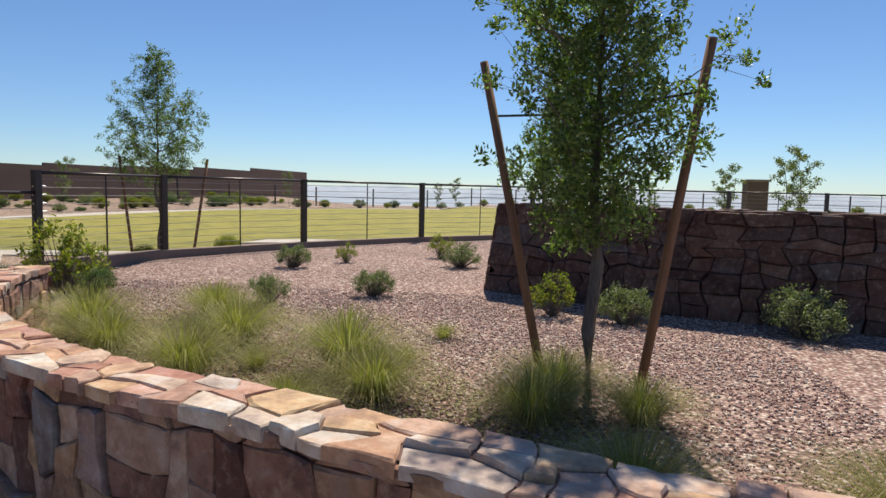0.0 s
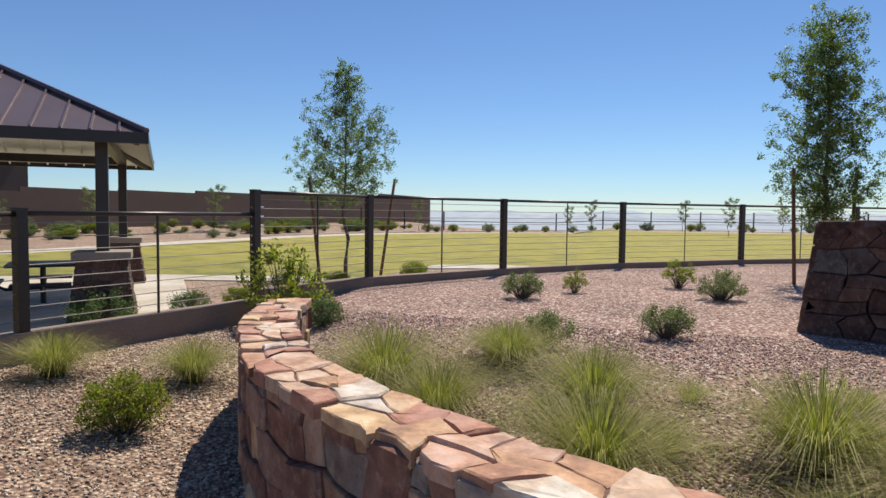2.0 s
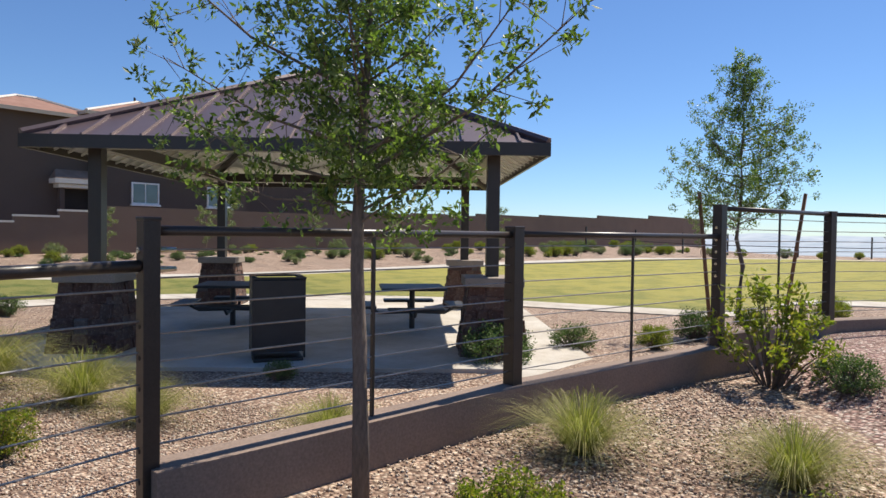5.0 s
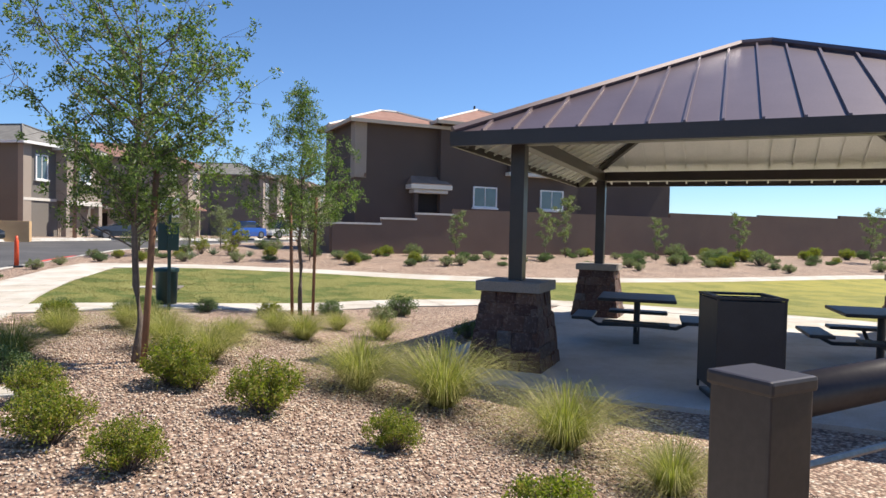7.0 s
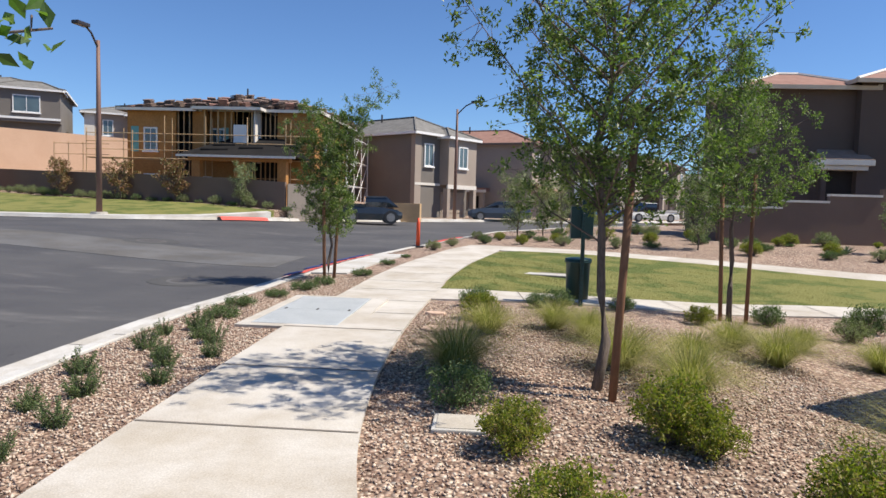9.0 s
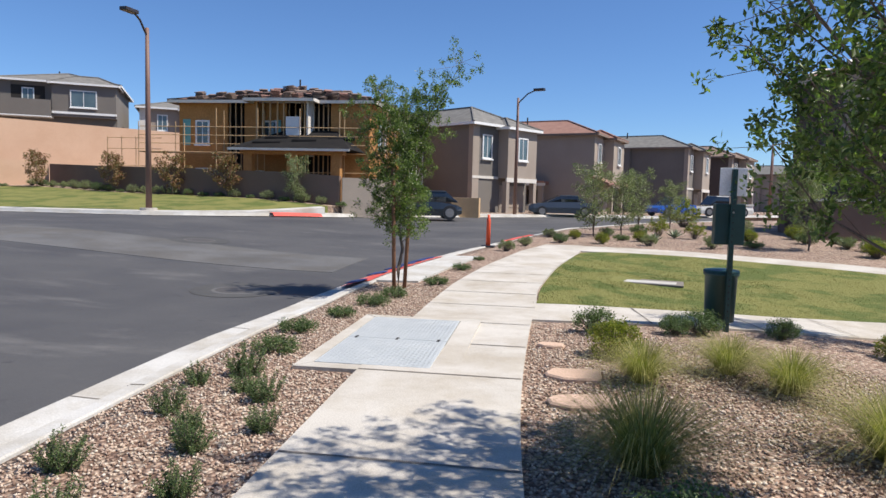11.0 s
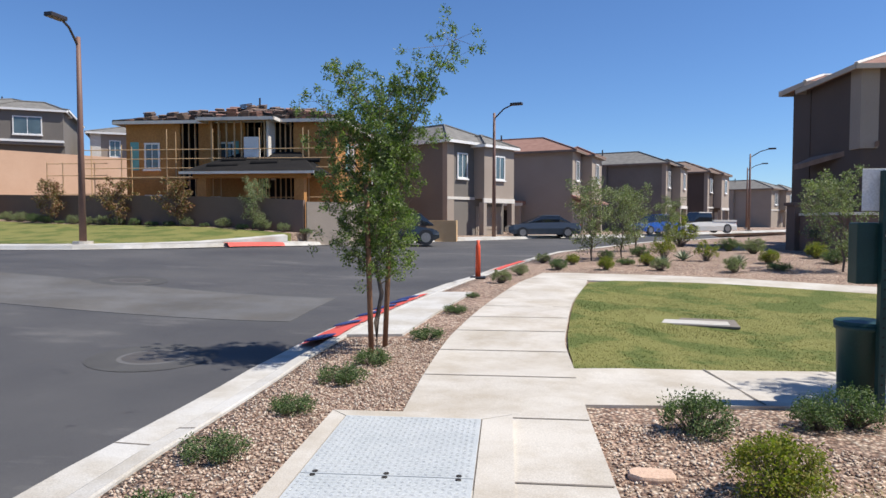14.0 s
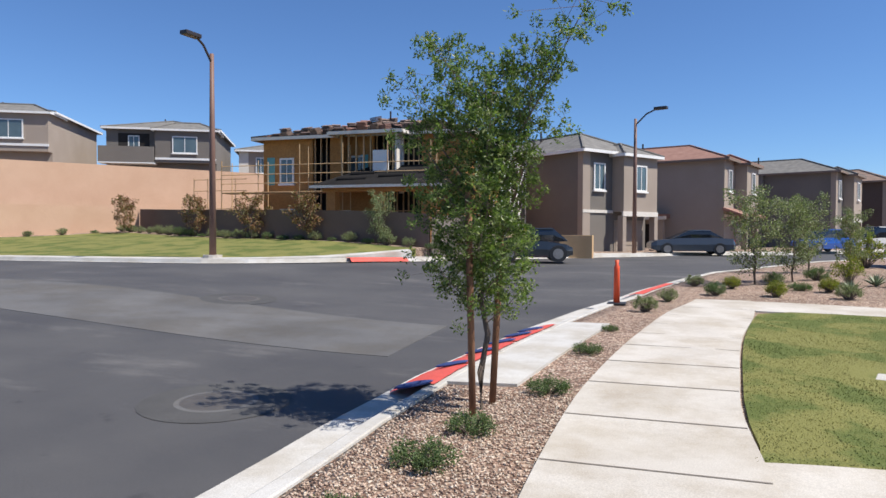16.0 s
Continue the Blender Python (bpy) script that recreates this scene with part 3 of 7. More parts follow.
def curb_under_fence():
    for name, pts, top, bot in (("trim", POSTS[1:4], 0.31, -0.5), ("trim", POSTS[3:], 0.45, -0.6)):
        line = refine(pts, 0.6)
        a, b = offset(line, 0.12), offset(line, -0.12)
        V, F = [], []
        for p, q in zip(a, b):
            V += [(p.x, p.y, bot), (p.x, p.y, top), (q.x, q.y, top), (q.x, q.y, bot)]
        for i in range(len(a) - 1):
            for k in range(3):
                F.append((i * 4 + k, i * 4 + k + 1, i * 4 + k + 5, i * 4 + k + 4))
        n = len(a) - 1
        F += [(0, 1, 2, 3), (n * 4, n * 4 + 1, n * 4 + 2, n * 4 + 3)]
        tagged(new("retaining_curb", raw_mesh("retaining_curb", V, F, M_CURBWALL)), "brown concrete retaining curb under the cable fence", "curb", "", "structure")


curb_under_fence()


def fence():
    f = thing("cable_fence", "dark brown steel post fence with horizontal cables", "fence")
    tops = [1.37, 1.60, 1.60, 1.90] + [1.90] * 8
    rail = [1.31, 1.53, 1.54, 1.86] + [1.86] * 8
    base = [-0.3, 0.0, 0.2, 0.3] + [0.35] * 8
    for i, (x, y) in enumerate(POSTS):
        wid = 0.044 if i < 2 else 0.056
        bm = bmn()
        d = (Vector(POSTS[min(i + 1, len(POSTS) - 1)]) - Vector(POSTS[max(i - 1, 0)]))
        m = Matrix.Translation((x, y, 0)) @ Matrix.Rotation(math.atan2(d.y, d.x), 4, "Z")
        box(bm, (-wid, -wid, base[i]), (wid, wid, tops[i] - 0.015), m, 0.004)
        box(bm, (-wid - 0.004, -wid - 0.004, tops[i] - 0.02), (wid + 0.004, wid + 0.004, tops[i]), m, 0.005)
        post = part("post", bm, M_STEEL, f)
        # turnbuckle ends on the end post and the tall post
        if i in (0, 1, 3):
            for k in range(2 if i == 1 else 5):
                z = tops[i] - (0.17 + k * 0.10 if i == 1 else 0.26 + k * 0.135)
                bm = bmn()
                tube(bm, [m @ Vector((-wid - 0.012, 0, z)), m @ Vector((wid + 0.01, 0, z))], 0.017, 10)
                tube(bm, [m @ Vector((wid, 0, z)), m @ Vector((wid + 0.10, 0, z))], [0.020, 0.014], 10)
                part("cable_fitting", bm, M_CHROME, post, "polished steel cable fitting")
        # cables run through open holes lower on the second post
        if i == 1:
            for k in range(6):
                z = 0.24 + k * 0.16
                # no hole is cut: a near-black disc paints its shade
                part("cable_hole", tube(bmn(), [m @ Vector((-wid - 0.002, 0, z)), m @ Vector((-wid + 0.004, 0, z))], 0.013, 10), M_DARK, post, "near-black disc painted as the shade in a drilled hole")
    for i, (p, q) in enumerate(zip(POSTS, POSTS[1:])):
        p, q = Vector(p), Vector(q)
        d = (q - p).normalized() * 0.05
        zr = (rail[i], rail[i]) if i != 2 else (1.54, 1.54)
        if i == 0:
            zr = (1.33, 1.35)
        r = 0.027 if i else 0.031
        part("top_rail", tube(bmn(), [(p + d).to_3d() + Vector((0, 0, zr[0])), (q - d).to_3d() + Vector((0, 0, zr[1]))], r, 12), M_STEEL, f, "round dark steel top rail", True)
        zt = min(tops[i], tops[i + 1]) if i else 1.30
        low = 0.10 if i < 1 else (0.42 if i < 3 else 0.56)
        n = 8 if i < 3 else 10
        for k in range(n):
            z = low + (min(zr) - 0.10 - low) * k / (n - 1)
            part("cable", tube(bmn(), [(p + d).to_3d() + Vector((0, 0, z)), (q - d).to_3d() + Vector((0, 0, z))], 0.0055, 6), M_STEELW, f, "thin steel cable")
        if i >= 1:
            mid = (p + q) / 2
            bm = bmn()
            box(bm, (mid.x - 0.011, mid.y - 0.011, 0.25 if i < 3 else 0.40), (mid.x + 0.011, mid.y + 0.011, min(zr)))
            part("picket", bm, M_STEEL, f)


fence()


# ---- stone masonry ----
def stone_mesh(w, h, d, seed, rough=0.18):
    """A split stone: a box with chipped corners and uneven faces, front towards -y, base centre at the origin."""
    rng = random.Random(seed)
    bm = bmn()
    bmesh.ops.create_cube(bm, size=1.0)
    bmesh.ops.bevel(bm, geom=list(bm.edges), offset=0.07, segments=1, affect="EDGES")
    for v in bm.verts:
        v.co = Vector((v.co.x * w, v.co.y * d, (v.co.z + 0.5) * h))
        v.co += Vector((rng.uniform(-1, 1) * w * 0.05, rng.uniform(-1, 1) * d * 0.10 * rough / 0.18, rng.uniform(-1, 1) * h * 0.06))
    return bm


random.seed(11)
FACE_SIZE = [(0.26, 0.22), (0.34, 0.20), (0.20, 0.26), (0.30, 0.28), (0.18, 0.18), (0.40, 0.24)]


def solid_line(line, half, z0, z1):
    a, b = offset(line, half), offset(line, -half)
    V, F = [], []
    for i, (p, q) in enumerate(zip(a, b)):
        za = z1(i / (len(a) - 1)) if callable(z1) else z1
        V += [(p.x, p.y, z0), (p.x, p.y, za), (q.x, q.y, za), (q.x, q.y, z0)]
    n = len(a)
    for i in range(n - 1):
        for k in range(3):
            F.append((i * 4 + k, i * 4 + k + 1, i * 4 + k + 5, i * 4 + k + 4))
    F += [(0, 1, 2, 3), ((n - 1) * 4, (n - 1) * 4 + 1, (n - 1) * 4 + 2, (n - 1) * 4 + 3)]
    return V, F


def piece(outline, depth, rng, material, name="stone"):
    """A stone from a loop of (surface point, outward way): split face proud of the mortar, edges chipped."""
    bm = bmn()
    n = len(outline)
    c = sum((p for p, w in outline), Vector()) / n
    out = outline[0][1]
    lo = [bm.verts.new(p - w * 0.04) for p, w in outline]
    mi = [bm.verts.new(p + w * depth * 0.75) for p, w in outline]
    hi = [bm.verts.new(c + (p - c) * rng.uniform(0.87, 0.97) + w * depth * rng.uniform(0.95, 1.25)) for p, w in outline]
    for a, b in ((lo, mi), (mi, hi)):
        for k in range(n):
            bm.faces.new((a[k], a[(k + 1) % n], b[(k + 1) % n], b[k]))
    top = bm.verts.new(c + out * depth * rng.uniform(1.0, 1.3))
    for k in range(n):
        bm.faces.new((hi[k], hi[(k + 1) % n], top))
    return mesh_of(name, bm, material)


def cells(us, vs, rng, tall=0.25, jit=0.28):
    """Loops of a jittered net of cells; some joined to the one above."""
    pt = {}
    for i, u in enumerate(us):
        for j, v in enumerate(vs):
            du = (us[min(i + 1, len(us) - 1)] - us[max(i - 1, 0)]) / 2 if 0 < i < len(us) - 1 else 0
            dv = (vs[min(j + 1, len(vs) - 1)] - vs[max(j - 1, 0)]) / 2 if 0 < j < len(vs) - 1 else 0
            pt[i, j] = (u + du * rng.uniform(-jit, jit), v + dv * rng.uniform(-jit, jit))
    used, out = set(), []
    for i in range(len(us) - 1):
        for j in range(len(vs) - 1):
            if (i, j) in used:
                continue
            used.add((i, j))
            if j + 2 < len(vs) and rng.random() < tall and (i, j + 1) not in used:
                used.add((i, j + 1))
                loop = [pt[i, j], pt[i + 1, j], pt[i + 1, j + 1], pt[i + 1, j + 2], pt[i, j + 2], pt[i, j + 1]]
            elif i + 2 < len(us) and rng.random() < tall * 0.6 and (i + 1, j) not in used:
                used.add((i + 1, j))
                loop = [pt[i, j], pt[i + 1, j], pt[i + 2, j], pt[i + 2, j + 1], pt[i + 1, j + 1], pt[i, j + 1]]
            else:
                loop = [pt[i, j], pt[i + 1, j], pt[i + 1, j + 1], pt[i, j + 1]]
            cu, cv = sum(a for a, b in loop) / len(loop), sum(b for a, b in loop) / len(loop)
            fine = []
            for a, b in zip(loop, loop[1:] + loop[:1]):
                fine.append(a)
                k = rng.uniform(0.35, 0.65)
                fine.append((a[0] + (b[0] - a[0]) * k + rng.uniform(-1, 1) * 0.012, a[1] + (b[1] - a[1]) * k + rng.uniform(-1, 1) * 0.012))
            out.append([(cu + (a - cu) * 0.955, cv + (b - cv) * 0.955) for a, b in fine])
    return out


def spaced(a, b, lo, hi, rng):
    out = [a]
    while out[-1] < b - hi:
        out.append(out[-1] + rng.uniform(lo, hi))
    return out + [b]


def stone_wall(name, line, half, z0, z1, label, material, sides, batter=0.0, seed=3, lo=0.12, hi=0.26, caps=None):
    """A mortared rubble wall along a line, with every face stone and cap stone a piece of its own."""
    rng = random.Random(seed)
    V, F = solid_line(line, half - 0.02, z0, z1 - 0.02)
    wall = tagged(new(name, raw_mesh(name, V, F, M_MORTAR)), label, "stone wall")
    L = [0.0]
    for a, b in zip(line, line[1:]):
        L.append(L[-1] + (b - a).length)

    def at(s):
        s = min(max(s, 0.0), L[-1] - 1e-6)
        i = min(max(j for j in range(len(L)) if L[j] <= s + 1e-9), len(line) - 2)
        return line[i].lerp(line[i + 1], (s - L[i]) / max(1e-9, L[i + 1] - L[i])), (line[i + 1] - line[i]).normalized()
    for side in sides:
        us, vs = spaced(0, L[-1], lo, hi, rng), spaced(z0, z1 - 0.035, 0.12, 0.22, rng)
        for loop in cells(us, vs, rng, 0.35):
            ol = []
            for s, z in loop:
                p, t = at(s)
                n = Vector((-t.y, t.x, 0)) * side
                lead = batter * (z1 - z) * ((s > L[-1] - 0.02) - (s < 0.02))          # the battered ends lean out too
                ol.append((Vector((p.x + t.x * lead, p.y + t.y * lead, z)) + n * (half - 0.02 + batter * (z1 - z)), n))
            part("stone", piece(ol, rng.uniform(0.012, 0.055), rng, material), None, wall)
    us = spaced(0, L[-1], 0.11, 0.25, rng)
    rows = [-half - 0.03, -half * 0.30, half * 0.35, half + 0.03] if half < 0.25 else [-half - 0.02, -half * 0.3, half * 0.35, half + 0.02]
    for loop in cells(us, rows, rng, 0.30, 0.40):
        ol = []
        for s, d in loop:
            p, t = at(s)
            j = 0.018 if abs(d) > half else 0.0
            d += rng.uniform(-j, j)
            ol.append((Vector((p.x - t.y * d, p.y + t.x * d, z1 - 0.030)), Vector((0, 0, 1))))
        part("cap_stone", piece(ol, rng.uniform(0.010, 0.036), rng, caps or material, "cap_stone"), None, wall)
    for s in (0.0, L[-1]):                                  # the ends
        p, t = at(s)
        n = Vector((t.x, t.y, 0)) * (-1 if s == 0 else 1)
        for loop in cells([-half, 0.0, half], spaced(z0, z1 - 0.035, 0.14, 0.24, rng), rng, 0.3):
            ol = [(Vector((p.x - t.y * d * (1 + batter * (z1 - z) / half), p.y + t.x * d * (1 + batter * (z1 - z) / half), z)) + n * (0.0 + batter * (z1 - z)), n) for d, z in loop]
            part("stone", piece(ol, rng.uniform(0.012, 0.04), rng, material), None, wall)
    return wall


# ---- pavilion ----
PB, PA = Vector((4.48, 9.80)), Vector((8.58, 5.16))
pu = (PA - PB).normalized()
pv = Vector((-pu.y, pu.x))
PW, PD = (PA - PB).length, 6.55
P0 = Matrix(((pu.x, pv.x, 0, PB.x), (pu.y, pv.y, 0, PB.y), (0, 0, 1, 0), (0, 0, 0, 1)))   # origin at pillar B, x towards A, y to the back
FLOOR = -0.38


def pavilion():
    pav = thing("pavilion", "open pavilion with hipped brown metal roof on stone pillars", "pavilion")
    caps = [(0, 0), (PW, 0), (0, PD), (PW, PD)]
    for n, (x, y) in enumerate(caps):
        bm = bmn()
        lo = [(-0.52, -0.52), (0.52, -0.52), (0.52, 0.52), (-0.52, 0.52)]
        a = [bm.verts.new(P0 @ Vector((x + u, y + v, FLOOR - 0.1))) for u, v in lo]
        b = [bm.verts.new(P0 @ Vector((x + u * 0.72, y + v * 0.72, 0.72))) for u, v in lo]
        for k in range(4):
            bm.faces.new((a[k], a[(k + 1) % 4], b[(k + 1) % 4], b[k]))
        bm.faces.new(b)
        core = part("pillar", bm, M_MORTAR, pav, "tapered pillar faced with dark ledge stone")
        rng = random.Random(40 + n)
        for side in range(4):
            rot = Matrix.Rotation(side * math.pi / 2, 4, "Z")
            z = FLOOR - 0.02
            while z < 0.62:
                row = rng.uniform(0.15, 0.24)
                hw = 0.52 - (0.52 - 0.375) * (z - FLOOR) / 1.1
                s = -hw
                while s < hw - 0.04:
                    k = rng.randrange(len(DARK_STONES))
                    w, h = FACE_SIZE[k]
                    w2 = min(w * rng.uniform(0.8, 1.2), hw - s)
                    ob = new("stone", DARK_STONES[k])
                    ob.parent = core
                    ob.matrix_world = P0 @ Matrix.Translation((x, y, z)) @ rot @ Matrix.Translation((s + w2 / 2, -hw + 0.035, 0)) @ Matrix.Rotation(-0.13, 4, "X") @ Matrix.Diagonal((w2 / w * 0.97, rng.uniform(0.8, 1.2), min(row, 0.72 - z) / h * 0.96, 1))
                    s += w2
                z += row
        part("pillar_cap", box(bmn(), (x - 0.46, y - 0.46, 0.72), (x + 0.46, y + 0.46, 0.86), P0, 0.012), M_CAP, pav, "tan precast cap")
        part("post", box(bmn(), (x - 0.10, y - 0.10, 0.86), (x + 0.10, y + 0.10, 2.86), P0, 0.006), M_STEEL, pav)
    # beams
    for a, b in (((-0.1, 0), (PW + 0.1, 0)), ((-0.1, PD), (PW + 0.1, PD)), ((0, -0.1), (0, PD + 0.1)), ((PW, -0.1), (PW, PD + 0.1))):
        lo = (min(a[0], b[0]) - (0.09 if a[0] == b[0] else 0), min(a[1], b[1]) - (0.09 if a[1] == b[1] else 0), 2.78)
        hi = (max(a[0], b[0]) + (0.09 if a[0] == b[0] else 0), max(a[1], b[1]) + (0.09 if a[1] == b[1] else 0), 2.98)
        part("beam", box(bmn(), lo, hi, P0), M_STEEL, pav)
    ov, ze, zr, rid = 0.74, 2.82, 4.74, 0.25
    x0, x1, y0, y1 = -ov, PW + ov, -ov, PD + ov
    cx, cy = PW / 2, PD / 2
    R0, R1 = Vector((cx - rid, cy, zr)), Vector((cx + rid, cy, zr))
    E = [Vector((x0, y0, ze)), Vector((x1, y0, ze)), Vector((x1, y1, ze)), Vector((x0, y1, ze))]
    faces = [(E[0], E[1], R1, R0), (E[1], E[2], R1), (E[2], E[3], R0, R1), (E[3], E[0], R0)]
    for f in faces:
        bm = bmn()
        up = [bm.verts.new(P0 @ (v + Vector((0, 0, 0.06)))) for v in f]
        bm.faces.new(up)
        panel = part("roof_panel", bm, M_ROOF, pav)
        bm = bmn()
        bm.faces.new([bm.verts.new(P0 @ (v - Vector((0, 0, 0.02)))) for v in f])
        soffit = part("soffit", bm, M_SOFFIT, pav, "pale ribbed metal soffit")
        # standing seams run up the slope, square to the eave
        a, b = f[0], f[1]
        along = (b - a).normalized()
        ln = (b - a).length
        up_dir = (Vector((cx, cy, 0)) - Vector(((a.x + b.x) / 2, (a.y + b.y) / 2, 0))).normalized()
        run = cy - y0 if abs(along.x) > 0.5 else (cx - rid) - x0
        n = int(ln / 0.41)
        for k in range(1, n):
            s = ln * k / n
            side = min(s, ln - s)
            # distance up the slope until the hip
            tt = min(1.0, side / ((cx - rid - x0) if abs(along.x) > 0.5 else (cy - y0)))
            p = a + along * s
            q = p + up_dir * run * tt
            q.z = ze + (zr - ze) * tt
            bm = bmn()
            P, Q = P0 @ (p + Vector((0, 0, 0.06))), P0 @ (q + Vector((0, 0, 0.06)))
            al = (P0.to_3x3() @ along) * 0.016
            h = Vector((0, 0, 0.045))
            vs = [bm.verts.new(v) for v in (P - al, P + al, P + al + h, P - al + h, Q - al, Q + al, Q + al + h, Q - al + h)]
            for idx in ((0, 1, 2, 3), (4, 7, 6, 5), (0, 3, 7, 4), (1, 5, 6, 2), (3, 2, 6, 7)):
                bm.faces.new([vs[i] for i in idx])
            part("standing_seam", bm, M_ROOF, panel)
            bm = bmn()
            h = Vector((0, 0, -0.10))
            al2 = al * 1.2
            vs = [bm.verts.new(v) for v in (P - al2 + h, P + al2 + h, P + al2 + h * 1.35, P - al2 + h * 1.35, Q - al2 + h, Q + al2 + h, Q + al2 + h * 1.35, Q - al2 + h * 1.35)]
            for idx in ((0, 1, 2, 3), (4, 7, 6, 5), (0, 3, 7, 4), (1, 5, 6, 2), (3, 2, 6, 7)):
                bm.faces.new([vs[i] for i in idx])
            part("soffit_rib", bm, M_SOFFIT, soffit)
    for p, q in ((E[0], R0), (E[1], R1), (E[2], R1), (E[3], R0), (R0, R1)):
        up = Vector((0, 0, 0.10))
        part("ridge_cap", tube(bmn(), [P0 @ (p + up), P0 @ (q + up)], 0.06, 6), M_ROOF, pav)
        if p is not R0:
            dn = Vector((0, 0, -0.14))
            part("hip_beam", tube(bmn(), [P0 @ (p.lerp(q, 0.04) + dn), P0 @ (q + dn)], 0.08, 6), M_STEEL, pav)
    for p, q in zip(E, E[1:] + E[:1]):
        d = (q - p).normalized()
        ang = math.atan2(d.y, d.x)
        m = P0 @ Matrix.Translation(p) @ Matrix.Rotation(ang, 4, "Z")
        part("fascia", box(bmn(), (-0.02, -0.03, -0.12), ((q - p).length + 0.02, 0.02, 0.075), m), M_STEEL, pav)
    sl = bmn()
    box(sl, (-1.25, -1.4, FLOOR - 0.3), (PW + 1.5, PD + 1.3, FLOOR + 0.04), P0, 0.01)
    solo("pavilion_slab", sl, M_CONCRETE, "smooth pale concrete slab under the pavilion", "slab", "", "structure")
    bm = box(bmn(), (PW + 0.2, -2.6, FLOOR - 0.3), (PW + 1.8, -1.4, FLOOR + 0.035), P0, 0.01)
    solo("slab_apron", bm, M_CONCRETE, "pale concrete apron beside the pavilion", "slab", "", "structure")
    return pav


DARK_STONES = [mesh_of("stone", stone_mesh(w, h, 0.10, 70 + i), M_STONE_D) for i, (w, h) in enumerate(FACE_SIZE)]
pavilion()


# ---- plants ----
def leaf_cloud(centres, radii, per, size, rng, flat=0.6, length=1.8):
    """Many small leaf blades round clump centres: each a bent diamond."""
    c = np.repeat(np.array(centres), per, axis=0)
    r = np.repeat(np.array(radii), per)
    n = len(c)
    d = rng.normal(size=(n, 3))
    d /= np.linalg.norm(d, axis=1, keepdims=True)
    p = c + d * (r * rng.random(n) ** 0.45)[:, None] * np.array([1, 1, flat + 0.25])
    a = rng.normal(size=(n, 3)) + np.array([0, 0, 0.2])
    a /= np.linalg.norm(a, axis=1, keepdims=True)
    b = np.cross(a, rng.normal(size=(n, 3)))
    b /= np.linalg.norm(b, axis=1, keepdims=True)
    s = size * rng.uniform(0.6, 1.3, n)[:, None]
    nn = np.cross(a, b)
    V = np.stack([p, p + a * s * length / 2 + b * s * 0.42 + nn * s * 0.1, p + a * s * length, p + a * s * length / 2 - b * s * 0.42 + nn * s * 0.1], 1).reshape(-1, 3)
    F = np.arange(n * 4).reshape(-1, 4)
    return V, F


def tree_meshes(seed, height, clear, spread, leafsize, clumps, per, material, lean=0.0, trunk_r=0.045, open_=0.0):
    """Trunk with limbs, and a crown of leaves gathered along the limbs."""
    rng = np.random.default_rng(seed)
    bm = bmn()
    pts = [Vector((0, 0, -0.15))]
    k = 7
    for i in range(1, k + 1):
        z = height * 0.93 * i / k
        pts.append(Vector((lean * z / height + rng.normal() * 0.03, rng.normal() * 0.03, z)))
    tube(bm, pts, [trunk_r * (1.25 - 1.08 * i / k) for i in range(k + 1)], 8)
    centres, radii = [], []
    nl = clumps // 4
    for j in range(nl):
        f = clear / height + (0.97 - clear / height) * (j + rng.random() * 0.8) / nl
        i = min(int(f * k / 0.93), k - 1)
        base = pts[i].lerp(pts[i + 1], min(1.0, f * k / 0.93 - i))
        a = j * 2.4 + rng.normal() * 0.4
        vase = 0.55 + 0.6 * open_ * f
        prof = (1 - open_) * math.sin(math.pi * min(0.97, max(0.10, (f - clear / height) / (1.04 - clear / height)) ** 0.75)) + open_ * vase
        L = spread * (0.30 + 0.75 * prof) * rng.uniform(0.65, 1.2)
        up = rng.uniform(0.5, 1.0) + 0.5 * open_
        tip = base + Vector((math.cos(a) * L, math.sin(a) * L, L * up))
        mid = base.lerp(tip, 0.5) + Vector((0, 0, -0.06 * L))
        r0 = trunk_r * 0.45 * (1.1 - 0.7 * f)
        tube(bm, [base, mid, tip], [r0, r0 * 0.7, r0 * 0.25], 5, False)
        for q in range(4):
            t = 0.30 + 0.75 * (q + rng.random() * 0.5) / 4
            cpos = base.lerp(tip, t) + Vector(rng.normal(size=3) * 0.09 * spread)
            centres.append(tuple(cpos))
            radii.append(spread * rng.uniform(0.16, 0.30) * (1.0 - 0.25 * open_))
            tube(bm, [base.lerp(tip, t * 0.8), cpos], [r0 * 0.35, r0 * 0.12], 4, False)
    V, F = leaf_cloud(centres, radii, per, leafsize, rng)
    return mesh_of("trunk", bm, M_BARK, True), raw_mesh("crown", V, F, material)


def plant_tree(name, meshes, at, label, category="tree", group="", turn=0.0, scale=1.0):
    t = thing(name, label, category, group, "", Matrix.Translation(at) @ Matrix.Rotation(turn, 4, "Z") @ Matrix.Scale(scale, 4))
    part("trunk", meshes[0], None, t)
    part("crown", meshes[1], None, t)
    return t


